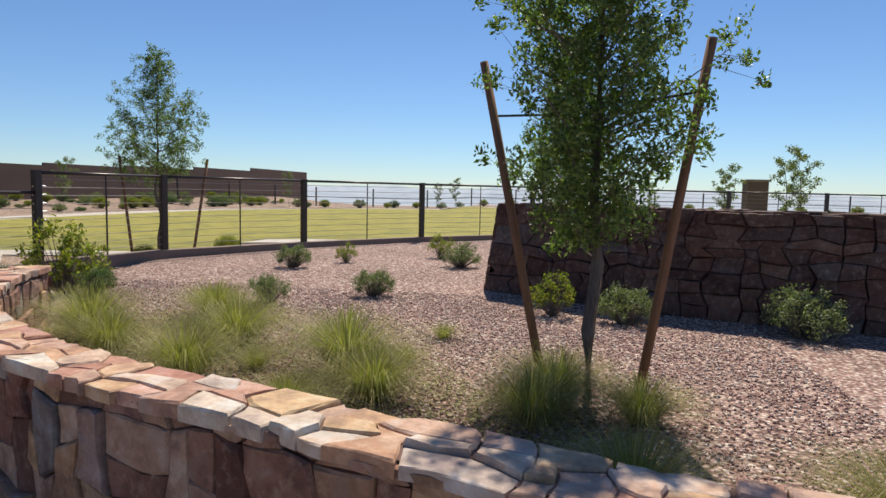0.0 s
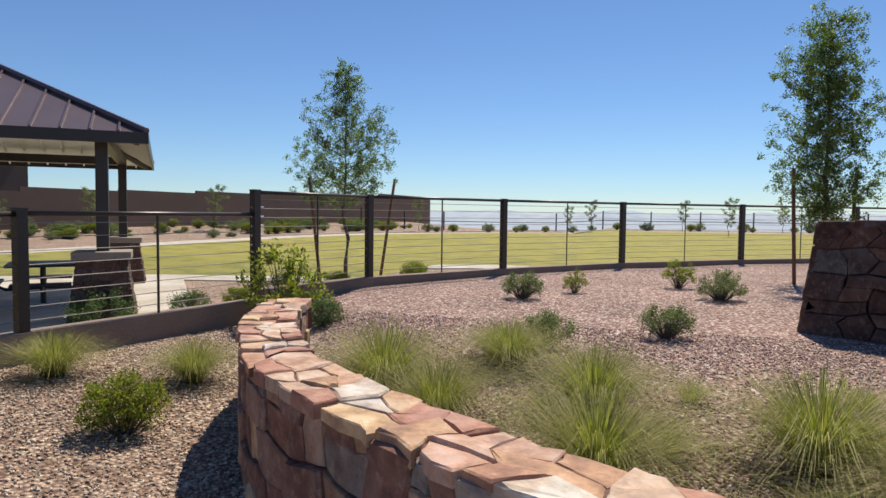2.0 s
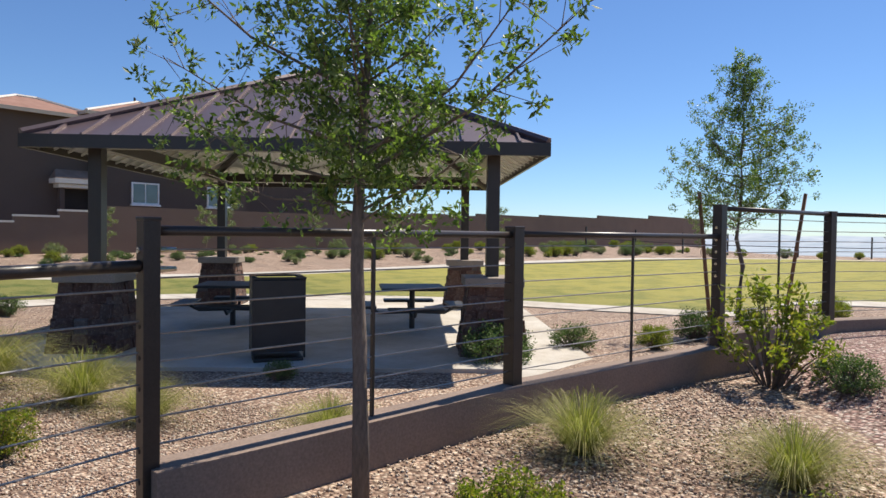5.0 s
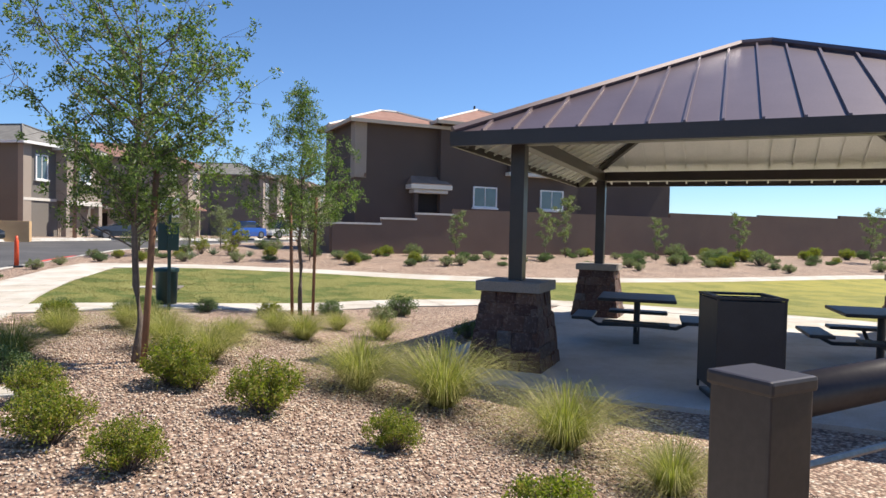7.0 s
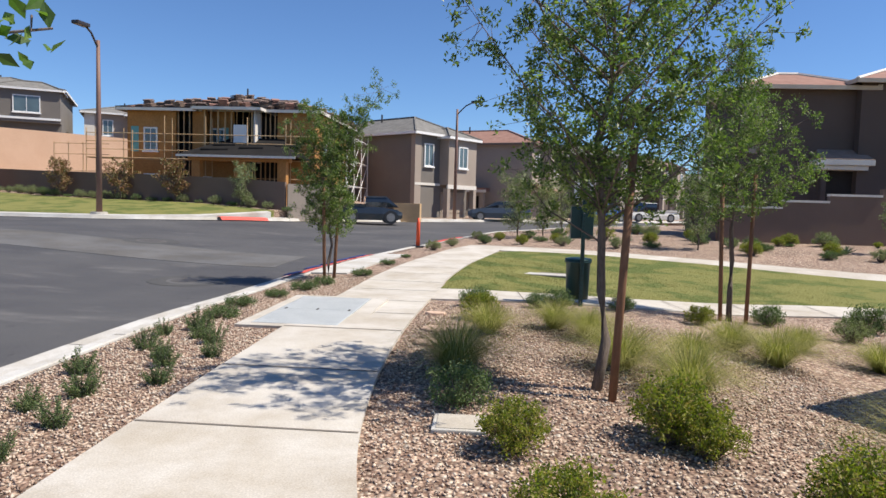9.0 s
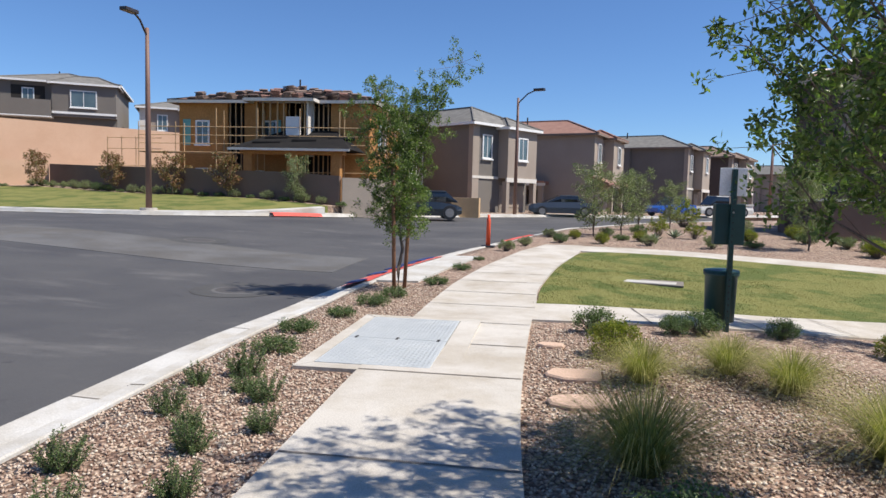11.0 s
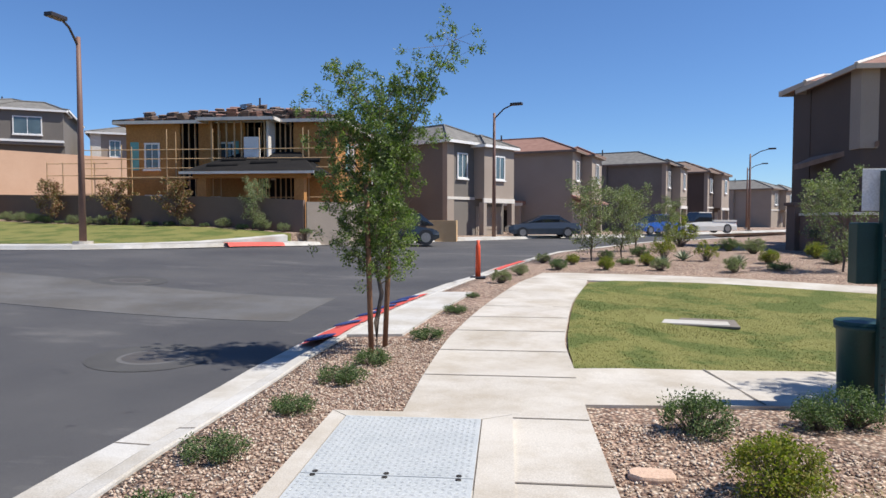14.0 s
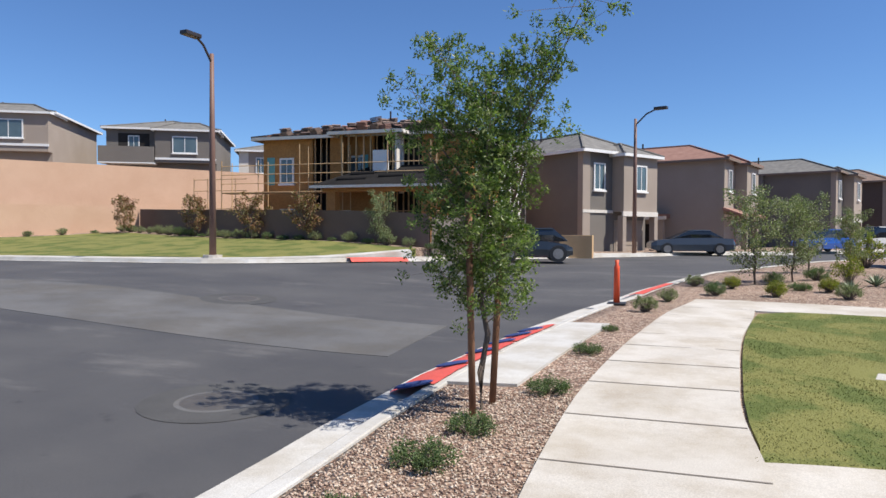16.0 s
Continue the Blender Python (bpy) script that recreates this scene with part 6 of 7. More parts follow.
street_lamp(-18.7, 32.4, 0.72, 7.55, (-0.10, -0.75))
street_lamp(-3.85, 50.3, 0.42, 7.7, (1.1, -0.4))
street_lamp(21.0, 78.0, 0.5, 7.6, (1.6, -0.5))
street_lamp(27.0, 96.0, 0.5, 7.6, (1.6, -0.5))


def delineator(x, y):
    z = ground_z(x, y)
    d = thing("delineator_post", "orange plastic traffic delineator post", "delineator")
    part("post", tube(bmn(), [(x, y, z), (x, y, z + 0.78), (x, y, z + 0.84), (x, y, z + 0.88), (x, y, z + 0.98)], [0.07, 0.06, 0.06, 0.035, 0.045], 14), M_ORANGE, d, "", True)
    part("base", box(bmn(), (x - 0.2, y - 0.2, z), (x + 0.2, y + 0.2, z + 0.05), None, 0.02), M_BLACK, d, "black rubber base")


delineator(-3.80, 26.2)


def bag_station(x, y):
    z = ground_z(x, y)
    s = thing("pet_waste_station", "dark green pet waste station with bag box and bin", "waste station")
    post = part("post", box(bmn(), (x - 0.03, y - 0.03, z - 0.3), (x + 0.03, y + 0.03, z + 2.10)), M_GREEN, s)
    for k in range(24):
        # near-black chips on the post paint the shade in its holes
        part("post_hole", box(bmn(), (x - 0.008, y - 0.0325, z + 0.10 + k * 0.082), (x + 0.008, y - 0.028, z + 0.116 + k * 0.082)), M_DARK, post)
    part("sign", box(bmn(), (x - 0.17, y + 0.032, z + 1.76), (x + 0.17, y + 0.042, z + 2.12), None, 0.004), M_WHITE, s, "plain white back of a sign")
    bb = part("bag_box", box(bmn(), (x - 0.20, y + 0.032, z + 1.13), (x + 0.17, y + 0.19, z + 1.66), None, 0.012), M_GREEN, s)
    part("bolt", tube(bmn(), [(x, y - 0.045, z + 1.55), (x, y - 0.03, z + 1.55)], 0.012, 8), M_STEELW, bb)
    b = bmn()
    cx, cy = x - 0.03, y + 0.25
    tube(b, [(cx, cy, z + 0.10), (cx, cy, z + 0.70), (cx, cy, z + 0.715), (cx, cy, z + 0.76)], [0.185, 0.205, 0.225, 0.225], 24)
    bn = part("bin", b, M_GREEN, s, "", True)
    part("lid", tube(bmn(), [(cx, cy, z + 0.76), (cx, cy, z + 0.785), (cx, cy, z + 0.80)], [0.23, 0.22, 0.12], 24), M_GREEN, bn)


bag_station(0.12, 15.18)


def trash_can(p):
    m = P0 @ Matrix.Translation(p) @ Matrix.Rotation(0.30, 4, "Z") @ Matrix.Diagonal((0.88, 0.88, 1.0, 1.0))
    t = thing("trash_can", "square black steel litter bin with open rim on a base plate", "litter bin")
    for k in range(4):
        r = m @ Matrix.Rotation(k * math.pi / 2, 4, "Z")
        pan = part("side_panel", box(bmn(), (-0.40, -0.42, 0.14), (0.40, -0.405, 1.17), r, 0.004), M_BLACK, t)
        part("edge_bar", box(bmn(), (-0.425, -0.425, 0.05), (-0.395, -0.395, 1.19), r, 0.004), M_BLACK, pan)
        part("rim", box(bmn(), (-0.43, -0.435, 1.185), (0.43, -0.34, 1.215), r, 0.006), M_BLACK, t)
    part("liner", tube(bmn(), [m @ Vector((0, 0, 0.15)), m @ Vector((0, 0, 1.10))], 0.36, 16), M_BLACK, t)
    part("base_plate", box(bmn(), (-0.40, -0.40, 0.0), (0.40, 0.40, 0.05), m, 0.015), M_BLACK, t)


def picnic_table(p, turn):
    m = P0 @ Matrix.Translation(p) @ Matrix.Rotation(turn, 4, "Z") @ Matrix.Scale(1.08, 4)
    t = thing("picnic_table", "square black coated steel picnic table with four seats", "picnic table", "picnic tables")
    part("pedestal", tube(bmn(), [m @ Vector((0, 0, 0)), m @ Vector((0, 0, 0.72))], 0.055, 12), M_BLACK, t)
    part("tabletop", box(bmn(), (-0.58, -0.58, 0.72), (0.58, 0.58, 0.77), m, 0.02), M_BLACK, t)
    for k in range(4):
        r = m @ Matrix.Rotation(k * math.pi / 2, 4, "Z")
        part("arm", tube(bmn(), [r @ Vector((0, 0, 0.3)), r @ Vector((0.6, 0, 0.28)), r @ Vector((0.82, 0, 0.40))], 0.03, 8), M_BLACK, t)
        part("seat", box(bmn(), (0.66, -0.48, 0.40), (0.98, 0.48, 0.45), r, 0.015), M_BLACK, t)


FL = FLOOR + 0.04
trash_can((2.93, -0.66, FL))
picnic_table((1.35, 2.7, FL), 0.1)
picnic_table((4.9, 2.5, FL), 0.1)


# cars
def car(name, at, turn, L, W, H, col, label, truck=False):
    p = paint(name + "_paint", col)
    c = thing(name, label, "car", "parked cars")
    m = Matrix.Translation(at) @ Matrix.Rotation(turn, 4, "Z")

    def loft(sections, material, nm, lab=""):
        """Cross sections (x, half width, z low, z high) joined along the car."""
        bm = bmn()
        rings = []
        for x, hw, z0, z1 in sections:
            rings.append([bm.verts.new(m @ Vector(q)) for q in ((x, -hw, z0), (x, -hw * 1.0, (z0 + z1) / 2), (x, -hw * 0.9, z1), (x, hw * 0.9, z1), (x, hw, (z0 + z1) / 2), (x, hw, z0))])
        for a, b in zip(rings, rings[1:]):
            for k in range(6):
                bm.faces.new((a[k], a[(k + 1) % 6], b[(k + 1) % 6], b[k]))
        bm.faces.new(rings[0][::-1])
        bm.faces.new(rings[-1])
        return part(nm, bm, material, c, lab)
    h, w = L / 2, W / 2
    loft([(-h, w * 0.85, 0.40, 0.72), (-h + 0.12, w * 0.96, 0.25, 0.92), (-h * 0.5, w, 0.22, 0.98), (h * 0.35, w, 0.22, 0.95), (h - 0.3, w * 0.95, 0.24, 0.82), (h, w * 0.82, 0.35, 0.66)], p, "body")
    if truck:
        loft([(-0.35, w * 0.84, 0.95, 1.0), (-0.3, w * 0.80, 0.95, H - 0.04), (0.9, w * 0.80, 0.95, H), (1.55, w * 0.84, 0.95, 1.0)], M_CARGLASS, "cabin", "dark glazed cabin")
        loft([(-0.3, w * 0.78, H - 0.06, H), (0.9, w * 0.78, H - 0.06, H + 0.02)], p, "roof")
        part("bed_rail", box(bmn(), (-h + 0.1, -w * 0.95, 0.95), (-0.35, -w * 0.85, 1.12), m), p, c)
        part("bed_rail", box(bmn(), (-h + 0.1, w * 0.85, 0.95), (-0.35, w * 0.95, 1.12), m), p, c)
    else:
        loft([(-h * 0.72, w * 0.86, 0.93, 0.97), (-h * 0.42, w * 0.76, 0.93, H - 0.05), (h * 0.05, w * 0.76, 0.93, H - 0.01), (h * 0.5, w * 0.86, 0.9, 0.95)], M_CARGLASS, "cabin", "dark glazed cabin")
        loft([(-h * 0.44, w * 0.70, H - 0.07, H - 0.02), (-h * 0.2, w * 0.72, H - 0.06, H + 0.01), (h * 0.08, w * 0.70, H - 0.07, H - 0.01)], p, "roof")
    for x in (-h * 0.62, h * 0.62):
        for s in (-1, 1):
            r = 0.34 if not truck else 0.39
            wh = part("wheel", tube(bmn(), [m @ Vector((x, s * (w - 0.20), r)), m @ Vector((x, s * (w + 0.01), r))], r, 18), M_BLACK, c, "black tyre")
            part("rim", tube(bmn(), [m @ Vector((x, s * (w - 0.05), r)), m @ Vector((x, s * (w + 0.02), r))], r * 0.62, 14), M_STEELW, wh, "grey alloy rim")
    for s in (-1, 1):
        part("tail_light", box(bmn(), (-h + 0.0, s * w * 0.62 - 0.15, 0.72), (-h + 0.10, s * w * 0.62 + 0.15, 0.86), m), M_RED, c, "red tail light")


car("sedan", (-0.8, 52.0, 0.45), radians(190), 4.6, 1.8, 1.42, (0.045, 0.055, 0.07), "dark grey-blue parked sedan by the kerb")
car("compact_car", (8.4, 62.4, 0.45), radians(215), 4.2, 1.8, 1.55, (0.02, 0.08, 0.32), "bright blue parked compact car")
car("pickup_truck", (13.4, 66.9, 0.45), radians(200), 5.4, 1.9, 1.75, (0.62, 0.60, 0.55), "white parked pickup truck", True)
car("roadster_buggy", (-8.3, 42.0, 0.33), radians(15), 3.6, 1.7, 1.55, (0.02, 0.025, 0.03), "dark open off-road vehicle parked on the street", True)


# ---- distance ----
def valley():
    """Valley floor and low ridges beyond the edge of the park, air haze painted into their colour."""
    m, nt, b = shader("haze_tinted_distance", 1.0)
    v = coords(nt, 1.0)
    # pale blue-grey base colour stands in for aerial haze
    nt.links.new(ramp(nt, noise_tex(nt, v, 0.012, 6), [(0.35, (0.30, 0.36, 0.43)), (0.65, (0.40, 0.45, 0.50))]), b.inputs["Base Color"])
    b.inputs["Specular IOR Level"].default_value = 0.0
    V, F = [], []
    n = 140
    rad = [420, 900, 1700, 2600, 2900, 3100]
    for i in range(n + 1):
        a = radians(-100 + 200 * i / n)
        for k, r in enumerate(rad):
            z = -34 + 4 * k
            if k == 4:
                z = 8 + 26 * abs(noise.fractal(Vector((math.cos(a) * 6, math.sin(a) * 6, 2.0)), 0.7, 2.0, 6))
            if k == 5:
                z = -60
            V.append((r * math.cos(a), r * math.sin(a) * 1.0, z))
    w = len(rad)
    for i in range(n):
        for k in range(w - 1):
            F.append((i * w + k, i * w + k + 1, (i + 1) * w + k + 1, (i + 1) * w + k))
    tagged(new("backdrop", raw_mesh("backdrop", V, F, m, True)), "distant valley and low ridges with blue haze painted into the colour", "backdrop", "", "structure")


valley()


def edge_fence():
    f = thing("edge_fence", "low dark metal fence along the far edge of the park", "fence")
    pts = refine([(58, 29), (72, 20), (78, 8), (80, -8), (80, -30), (78, -50)], 4.5)
    prev = None
    for p in pts:
        z = ground_z(p.x, p.y)
        part("post", box(bmn(), (p.x - 0.07, p.y - 0.07, z - 0.6), (p.x + 0.07, p.y + 0.07, z + 2.1)), M_STEEL, f)
        if prev is not None:
            part("top_rail", tube(bmn(), [(prev.x, prev.y, ground_z(prev.x, prev.y) + 1.0), (p.x, p.y, z + 1.0)], 0.04, 6), M_STEEL, f)
        prev = p
    c = thing("fence_pillar", "square brown masonry pillar on the park edge", "pillar")
    part("shaft", box(bmn(), (40.9, -19.7, -0.6), (42.1, -18.5, 2.62), None, 0.02), M_BLOCK, c)
    part("cap", box(bmn(), (40.8, -19.8, 2.62), (42.2, -18.4, 2.76), None, 0.02), M_CAP, c)


edge_fence()


# ---- fittings in the footway and street ----
M_PLATE = mottled("galvanised_plate", (0.42, 0.45, 0.46), (0.54, 0.56, 0.56), 3, 120, 0.6, 0.4, 0.003, 0.15)


def vault():
    v = thing("utility_vault", "flush utility vault with two steel tread plates in concrete collar", "utility cover")
    z = 0.035 + ground_z(-3.8, 13.2)
    x0, x1, y0, y1 = -4.50, -3.02, 11.85, 14.53
    px0, px1, py0, py1 = -4.36, -3.26, 12.02, 14.38
    # collar in four mitred lengths
    co = [(x0, y0), (x1, y0), (x1, y1), (x0, y1)]
    ci = [(px0, py0), (px1, py0), (px1, py1), (px0, py1)]
    for k in range(4):
        a, b, c, d = co[k], co[(k + 1) % 4], ci[(k + 1) % 4], ci[k]
        mid = Vector(((a[0] + b[0] + c[0] + d[0]) / 4, (a[1] + b[1] + c[1] + d[1]) / 4))
        bm = bmn()
        ring = []
        for p in (a, b, c, d):
            q = Vector(p) + (mid - Vector(p)).normalized() * 0.006
            ring.append(q)
        lo = [bm.verts.new((q.x, q.y, z - 0.25)) for q in ring]
        hi = [bm.verts.new((q.x, q.y, z + 0.012)) for q in ring]
        bm.faces.new(hi)
        for q in range(4):
            bm.faces.new((lo[q], lo[(q + 1) % 4], hi[(q + 1) % 4], hi[q]))
        part("collar", bm, M_CONCRETE, v, "pale concrete collar")
    part("pit", box(bmn(), (x0 + 0.03, y0 + 0.03, z - 0.2), (x1 - 0.03, y1 - 0.03, z + 0.003)), M_JOINT, v, "dark joint round the plates")
    ym = 13.16
    for a, b in ((py0 + 0.006, ym - 0.005), (ym + 0.005, py1 - 0.006)):
        plate = part("cover_plate", box(bmn(), (px0 + 0.01, a, z + 0.0), (px1 - 0.01, b, z + 0.016), None, 0.003), M_PLATE, v, "galvanised tread plate")
        bm = bmn()
        n = int((b - a) / 0.044)
        for i in range(25):
            for j in range(n):
                x, y = px0 + 0.04 + i * 0.042, a + 0.03 + j * 0.044
                s = 0.015
                d = (1, 1) if (i + j) % 2 else (1, -1)
                t = z + 0.0165
                vs = [bm.verts.new((x + d[0] * s, y + d[1] * s, t)), bm.verts.new((x - d[1] * s * 0.4, y + d[0] * s * 0.4, t + 0.0025)), bm.verts.new((x - d[0] * s, y - d[1] * s, t)), bm.verts.new((x + d[1] * s * 0.4, y - d[0] * s * 0.4, t + 0.0025))]
                bm.faces.new(vs)
        part("tread", bm, M_PLATE, plate, "raised diamond tread")
        for x in (px0 + 0.10, (px0 + px1) / 2, px1 - 0.10):
            y = ym + (0.03 if a > ym else -0.03)
            part("bolt", tube(bmn(), [(x, y, z + 0.01), (x, y, z + 0.021)], 0.018, 10), M_DARK, plate, "dark recessed bolt")


vault()
gz = lambda x, y: ground_z(x, y)
# concrete landing by the kerb
sheet("kerb_landing", [Vector((-5.33, 18.35)), Vector((-5.03, 20.2)), Vector((-4.62, 22.6)), Vector((-4.52, 23.2))], [Vector((-4.54, 18.45)), Vector((-4.28, 20.2)), Vector((-3.90, 22.5)), Vector((-3.79, 23.25))], 0.036, M_CONCRETE_W, "pale concrete landing between kerb and footway", "pavement", 3)


def mats():
    rng = random.Random(4)
    ys = [18.15, 19.26, 20.15, 20.9, 21.6, 22.2, 22.85]
    for i, (a, b) in enumerate(zip(ys, ys[1:])):
        V, F = [], []
        n = 6
        for j in range(n + 1):
            y = a + (b - a - 0.05) * j / n
            ex = edge_x(y)
            for k, (d, h) in enumerate(((-0.06, 0.048), (-0.20, 0.035), (-0.42, -0.03), (-0.60, -0.085))):
                V.append((ex + d, y, gz(ex, y) + h + rng.uniform(0, 0.008)))
        for j in range(n):
            for k in range(3):
                F.append((j * 4 + k, j * 4 + k + 1, (j + 1) * 4 + k + 1, (j + 1) * 4 + k))
        tagged(new("gutter_mat", raw_mesh("gutter_mat", V, F, M_RED, True)), "red storm-water mat laid along the gutter", "drain mat", "gutter mats")
        y = a - 0.02
        ex = edge_x(y)
        bm = bmn()
        bmesh.ops.create_icosphere(bm, subdivisions=2, radius=1.0)
        L = 0.13 if i == 0 else 0.09
        for v in bm.verts:
            v.co = Vector((v.co.x * 0.24, v.co.y * L, max(-0.3, v.co.z) * 0.028 + 0.006 * noise.noise(v.co * 3)))
        bmesh.ops.transform(bm, matrix=Matrix.Translation((ex - 0.30, y, gz(ex, y) + 0.030)) @ Matrix.Rotation(0.10, 4, "Z") @ Matrix.Rotation(-0.22, 4, "Y"), verts=bm.verts)
        solo("sandbag", bm, M_BLUE, "flat dark blue sandbag on the kerb", "sandbag", "sandbags", smooth=True)
    V = []
    for y in (28.2, 29.2, 30.2, 31.2):
        ex = edge_x(y)
        V += [(ex + 0.02, y, gz(ex, y) + 0.045), (ex - 0.2, y, gz(ex, y) + 0.04), (ex - 0.5, y, gz(ex, y) - 0.07)]
    F = [(i * 3 + k, i * 3 + k + 1, i * 3 + k + 4, i * 3 + k + 3) for i in range(3) for k in range(2)]
    tagged(new("gutter_mat", raw_mesh("gutter_mat", V, F, M_RED)), "red storm-water mat laid along the gutter", "drain mat", "gutter mats")
    pts = resample([(-14.3, 34.6), (-12.9, 37.1)], 6)
    V = []
    for p in pts:
        V += [(p.x, p.y, gz(p.x, p.y) + 0.06), (p.x + 0.3, p.y - 0.25, gz(p.x, p.y) + 0.05), (p.x + 0.42, p.y - 0.35, gz(p.x, p.y) - 0.09)]
    F = [(i * 3 + k, i * 3 + k + 1, i * 3 + k + 4, i * 3 + k + 3) for i in range(5) for k in range(2)]
    tagged(new("painted_kerb", raw_mesh("painted_kerb", V, F, M_RED)), "red painted stretch of the far kerb", "kerb", "", "structure")


mats()


def manhole(x, y, r):
    z = road_z(x, y)
    m = thing("manhole_cover", "round iron manhole cover in an asphalt collar", "manhole cover", "manholes")

    def ring(r0, r1, h, material, name):
        bm = bmn()
        n = 28
        a = [bm.verts.new((x + math.cos(6.2832 * k / n) * r0, y + math.sin(6.2832 * k / n) * r0, road_z(x + math.cos(6.2832 * k / n) * r0, y + math.sin(6.2832 * k / n) * r0) + h)) for k in range(n)]
        b = [bm.verts.new((x + math.cos(6.2832 * k / n) * r1, y + math.sin(6.2832 * k / n) * r1, road_z(x + math.cos(6.2832 * k / n) * r1, y + math.sin(6.2832 * k / n) * r1) + h - 0.003)) for k in range(n)]
        for k in range(n):
            bm.faces.new((a[k], a[(k + 1) % n], b[(k + 1) % n], b[k]))
        if r0 < r * 0.9:
            bm.faces.new(a)
        part(name, bm, material, m)
    ring(r * 0.8, r, 0.016, mottled("cast_iron", (0.06, 0.055, 0.05), (0.10, 0.09, 0.08), 8, 60, 0.6, 0.5), "lid")
    ring(r, r * 1.15, 0.013, M_PATCH, "frame")
    ring(r * 1.15, r * 2.1, 0.010, mottled("patched_asphalt", (0.050, 0.049, 0.049), (0.078, 0.076, 0.074), 2, 90, 0.9, 0.3), "collar")


manhole(-7.6, 17.3, 0.38)
manhole(-12.0, 24.2, 0.40)


def lawn_box():
    b = thing("lawn_utility_box", "pale concrete utility box sunk in the lawn", "utility box")
    z = gz(0, 20.4) + 0.03
    m = Matrix.Translation((-0.02, 20.45, z)) @ Matrix.Rotation(radians(-12), 4, "Z")
    # flat dark plate drawn in place of a sunken pit
    part("pit", box(bmn(), (-0.72, -0.34, -0.02), (0.70, 0.44, 0.014), m), M_JOINT, b, "flat dark border round the box")
    part("lid", box(bmn(), (-0.56, -0.28, -0.03), (0.56, 0.14, 0.026), m, 0.006), M_CONCRETE_W, b)


lawn_box()


def slab_mesh(w, d, h, seed):
    rng = random.Random(seed)
    bm = bmn()
    n = 9
    ring = []
    for k in range(n):
        a = 2 * math.pi * (k + rng.uniform(-0.25, 0.25)) / n
        c, s = math.cos(a), math.sin(a)
        e = 1.0 / max(abs(c), abs(s)) ** 0.8
        ring.append((c * e * w / 2 * rng.uniform(0.9, 1.0), s * e * d / 2 * rng.uniform(0.9, 1.0)))
    lo = [bm.verts.new((x, y, -0.02)) for x, y in ring]
    mi = [bm.verts.new((x * 1.02, y * 1.02, h * 0.7)) for x, y in ring]
    hi = [bm.verts.new((x * 0.95, y * 0.95, h)) for x, y in ring]
    for a, b in ((lo, mi), (mi, hi)):
        for k in range(n):
            bm.faces.new((a[k], a[(k + 1) % n], b[(k + 1) % n], b[k]))
    bm.faces.new(hi)
    return bm


def flat_stone(x, y, w, d, a):
    bm = slab_mesh(w, d, 0.05, int(x * 100 + y * 10) % 999)
    bmesh.ops.transform(bm, matrix=Matrix.Translation((x, y, gz(x, y) - 0.01)) @ Matrix.Rotation(a, 4, "Z"), verts=bm.verts)
    solo("stepping_stone", bm, mottled("flagstone", (0.50, 0.33, 0.24), (0.60, 0.43, 0.32), 4, 60, 0.9, 0.4), "flat tan flagstone set in gravel", "stepping stone", "stepping stones")


for x, y, w, d, a in ((-1.98, 12.15, 0.52, 0.36, 0.1), (-2.17, 13.4, 0.30, 0.20, -0.1), (-1.97, 11.35, 0.55, 0.34, 0.2)):
    flat_stone(x, y, w, d, a)
irr = thing("valve_box", "pale rectangular irrigation valve box in gravel", "valve box")
part("frame", box(bmn(), (-1.80, 8.46, -0.1), (-1.42, 8.82, 0.03), None, 0.01), M_CONCRETE_W, irr)
part("lid", box(bmn(), (-1.77, 8.49, 0.0), (-1.45, 8.79, 0.036), None, 0.004), M_CONCRETE, irr)

# pallet crate by the far kerb and wall pillar with gate
crate = thing("plywood_crate", "tan plywood box standing by the far kerb", "crate")
part("panel", box(bmn(), (-7.6, 46.6, 0.3), (-5.9, 47.6, 1.55), None, 0.01), M_LUMBER, crate)
wall_run("wall_street", [(7.8, WY), (8.3, 36.2)], -0.2, 1.75, M_BLOCK, "brown block wall along the street side", M_PALE)
pil = thing("wall_pillar", "square brown block pillar ending the garden wall", "pillar")
part("shaft", box(bmn(), (8.0, 36.0, 0.0), (8.8, 36.8, 2.15)), M_BLOCK, pil)
part("cap", box(bmn(), (7.92, 35.92, 2.15), (8.88, 36.88, 2.27), None, 0.02), M_BLOCK, pil)

# ---- park plants ----
lowr = random.Random(31)
for i in range(7):
    x, y = lowr.uniform(1.6, 4.8), lowr.uniform(-6.0, -2.2)
    if x > lerp_line([(p.x, p.y) for p in wall_line], y, 1, 0) + 0.4:
        grass(x, y, lowr.uniform(0.6, 0.95), bed_z(x, y), True)
for x, y, s in ((1.70, 8.4, 1.25), (2.35, 7.7, 1.35), (2.85, 6.3, 1.3), (-1.70, 10.1, 1.1), (-1.40, 12.1, 0.85), (0.3, 9.75, 1.0), (-0.10, 10.6, 1.0), (-0.2, 12.05, 0.9), (1.6, 12.4, 0.95), (1.9, 11.8, 1.0), (-0.55, 12.6, 0.85), (3.4, 12.4, 0.8), (3.0, 5.2, 0.9), (3.6, 3.3, 0.85), (4.1, 1.2, 0.95), (4.53, -0.05, 0.85), (0.75, 11.2, 0.8), (2.9, 13.4, 0.8)):
    grass(x, y, s)
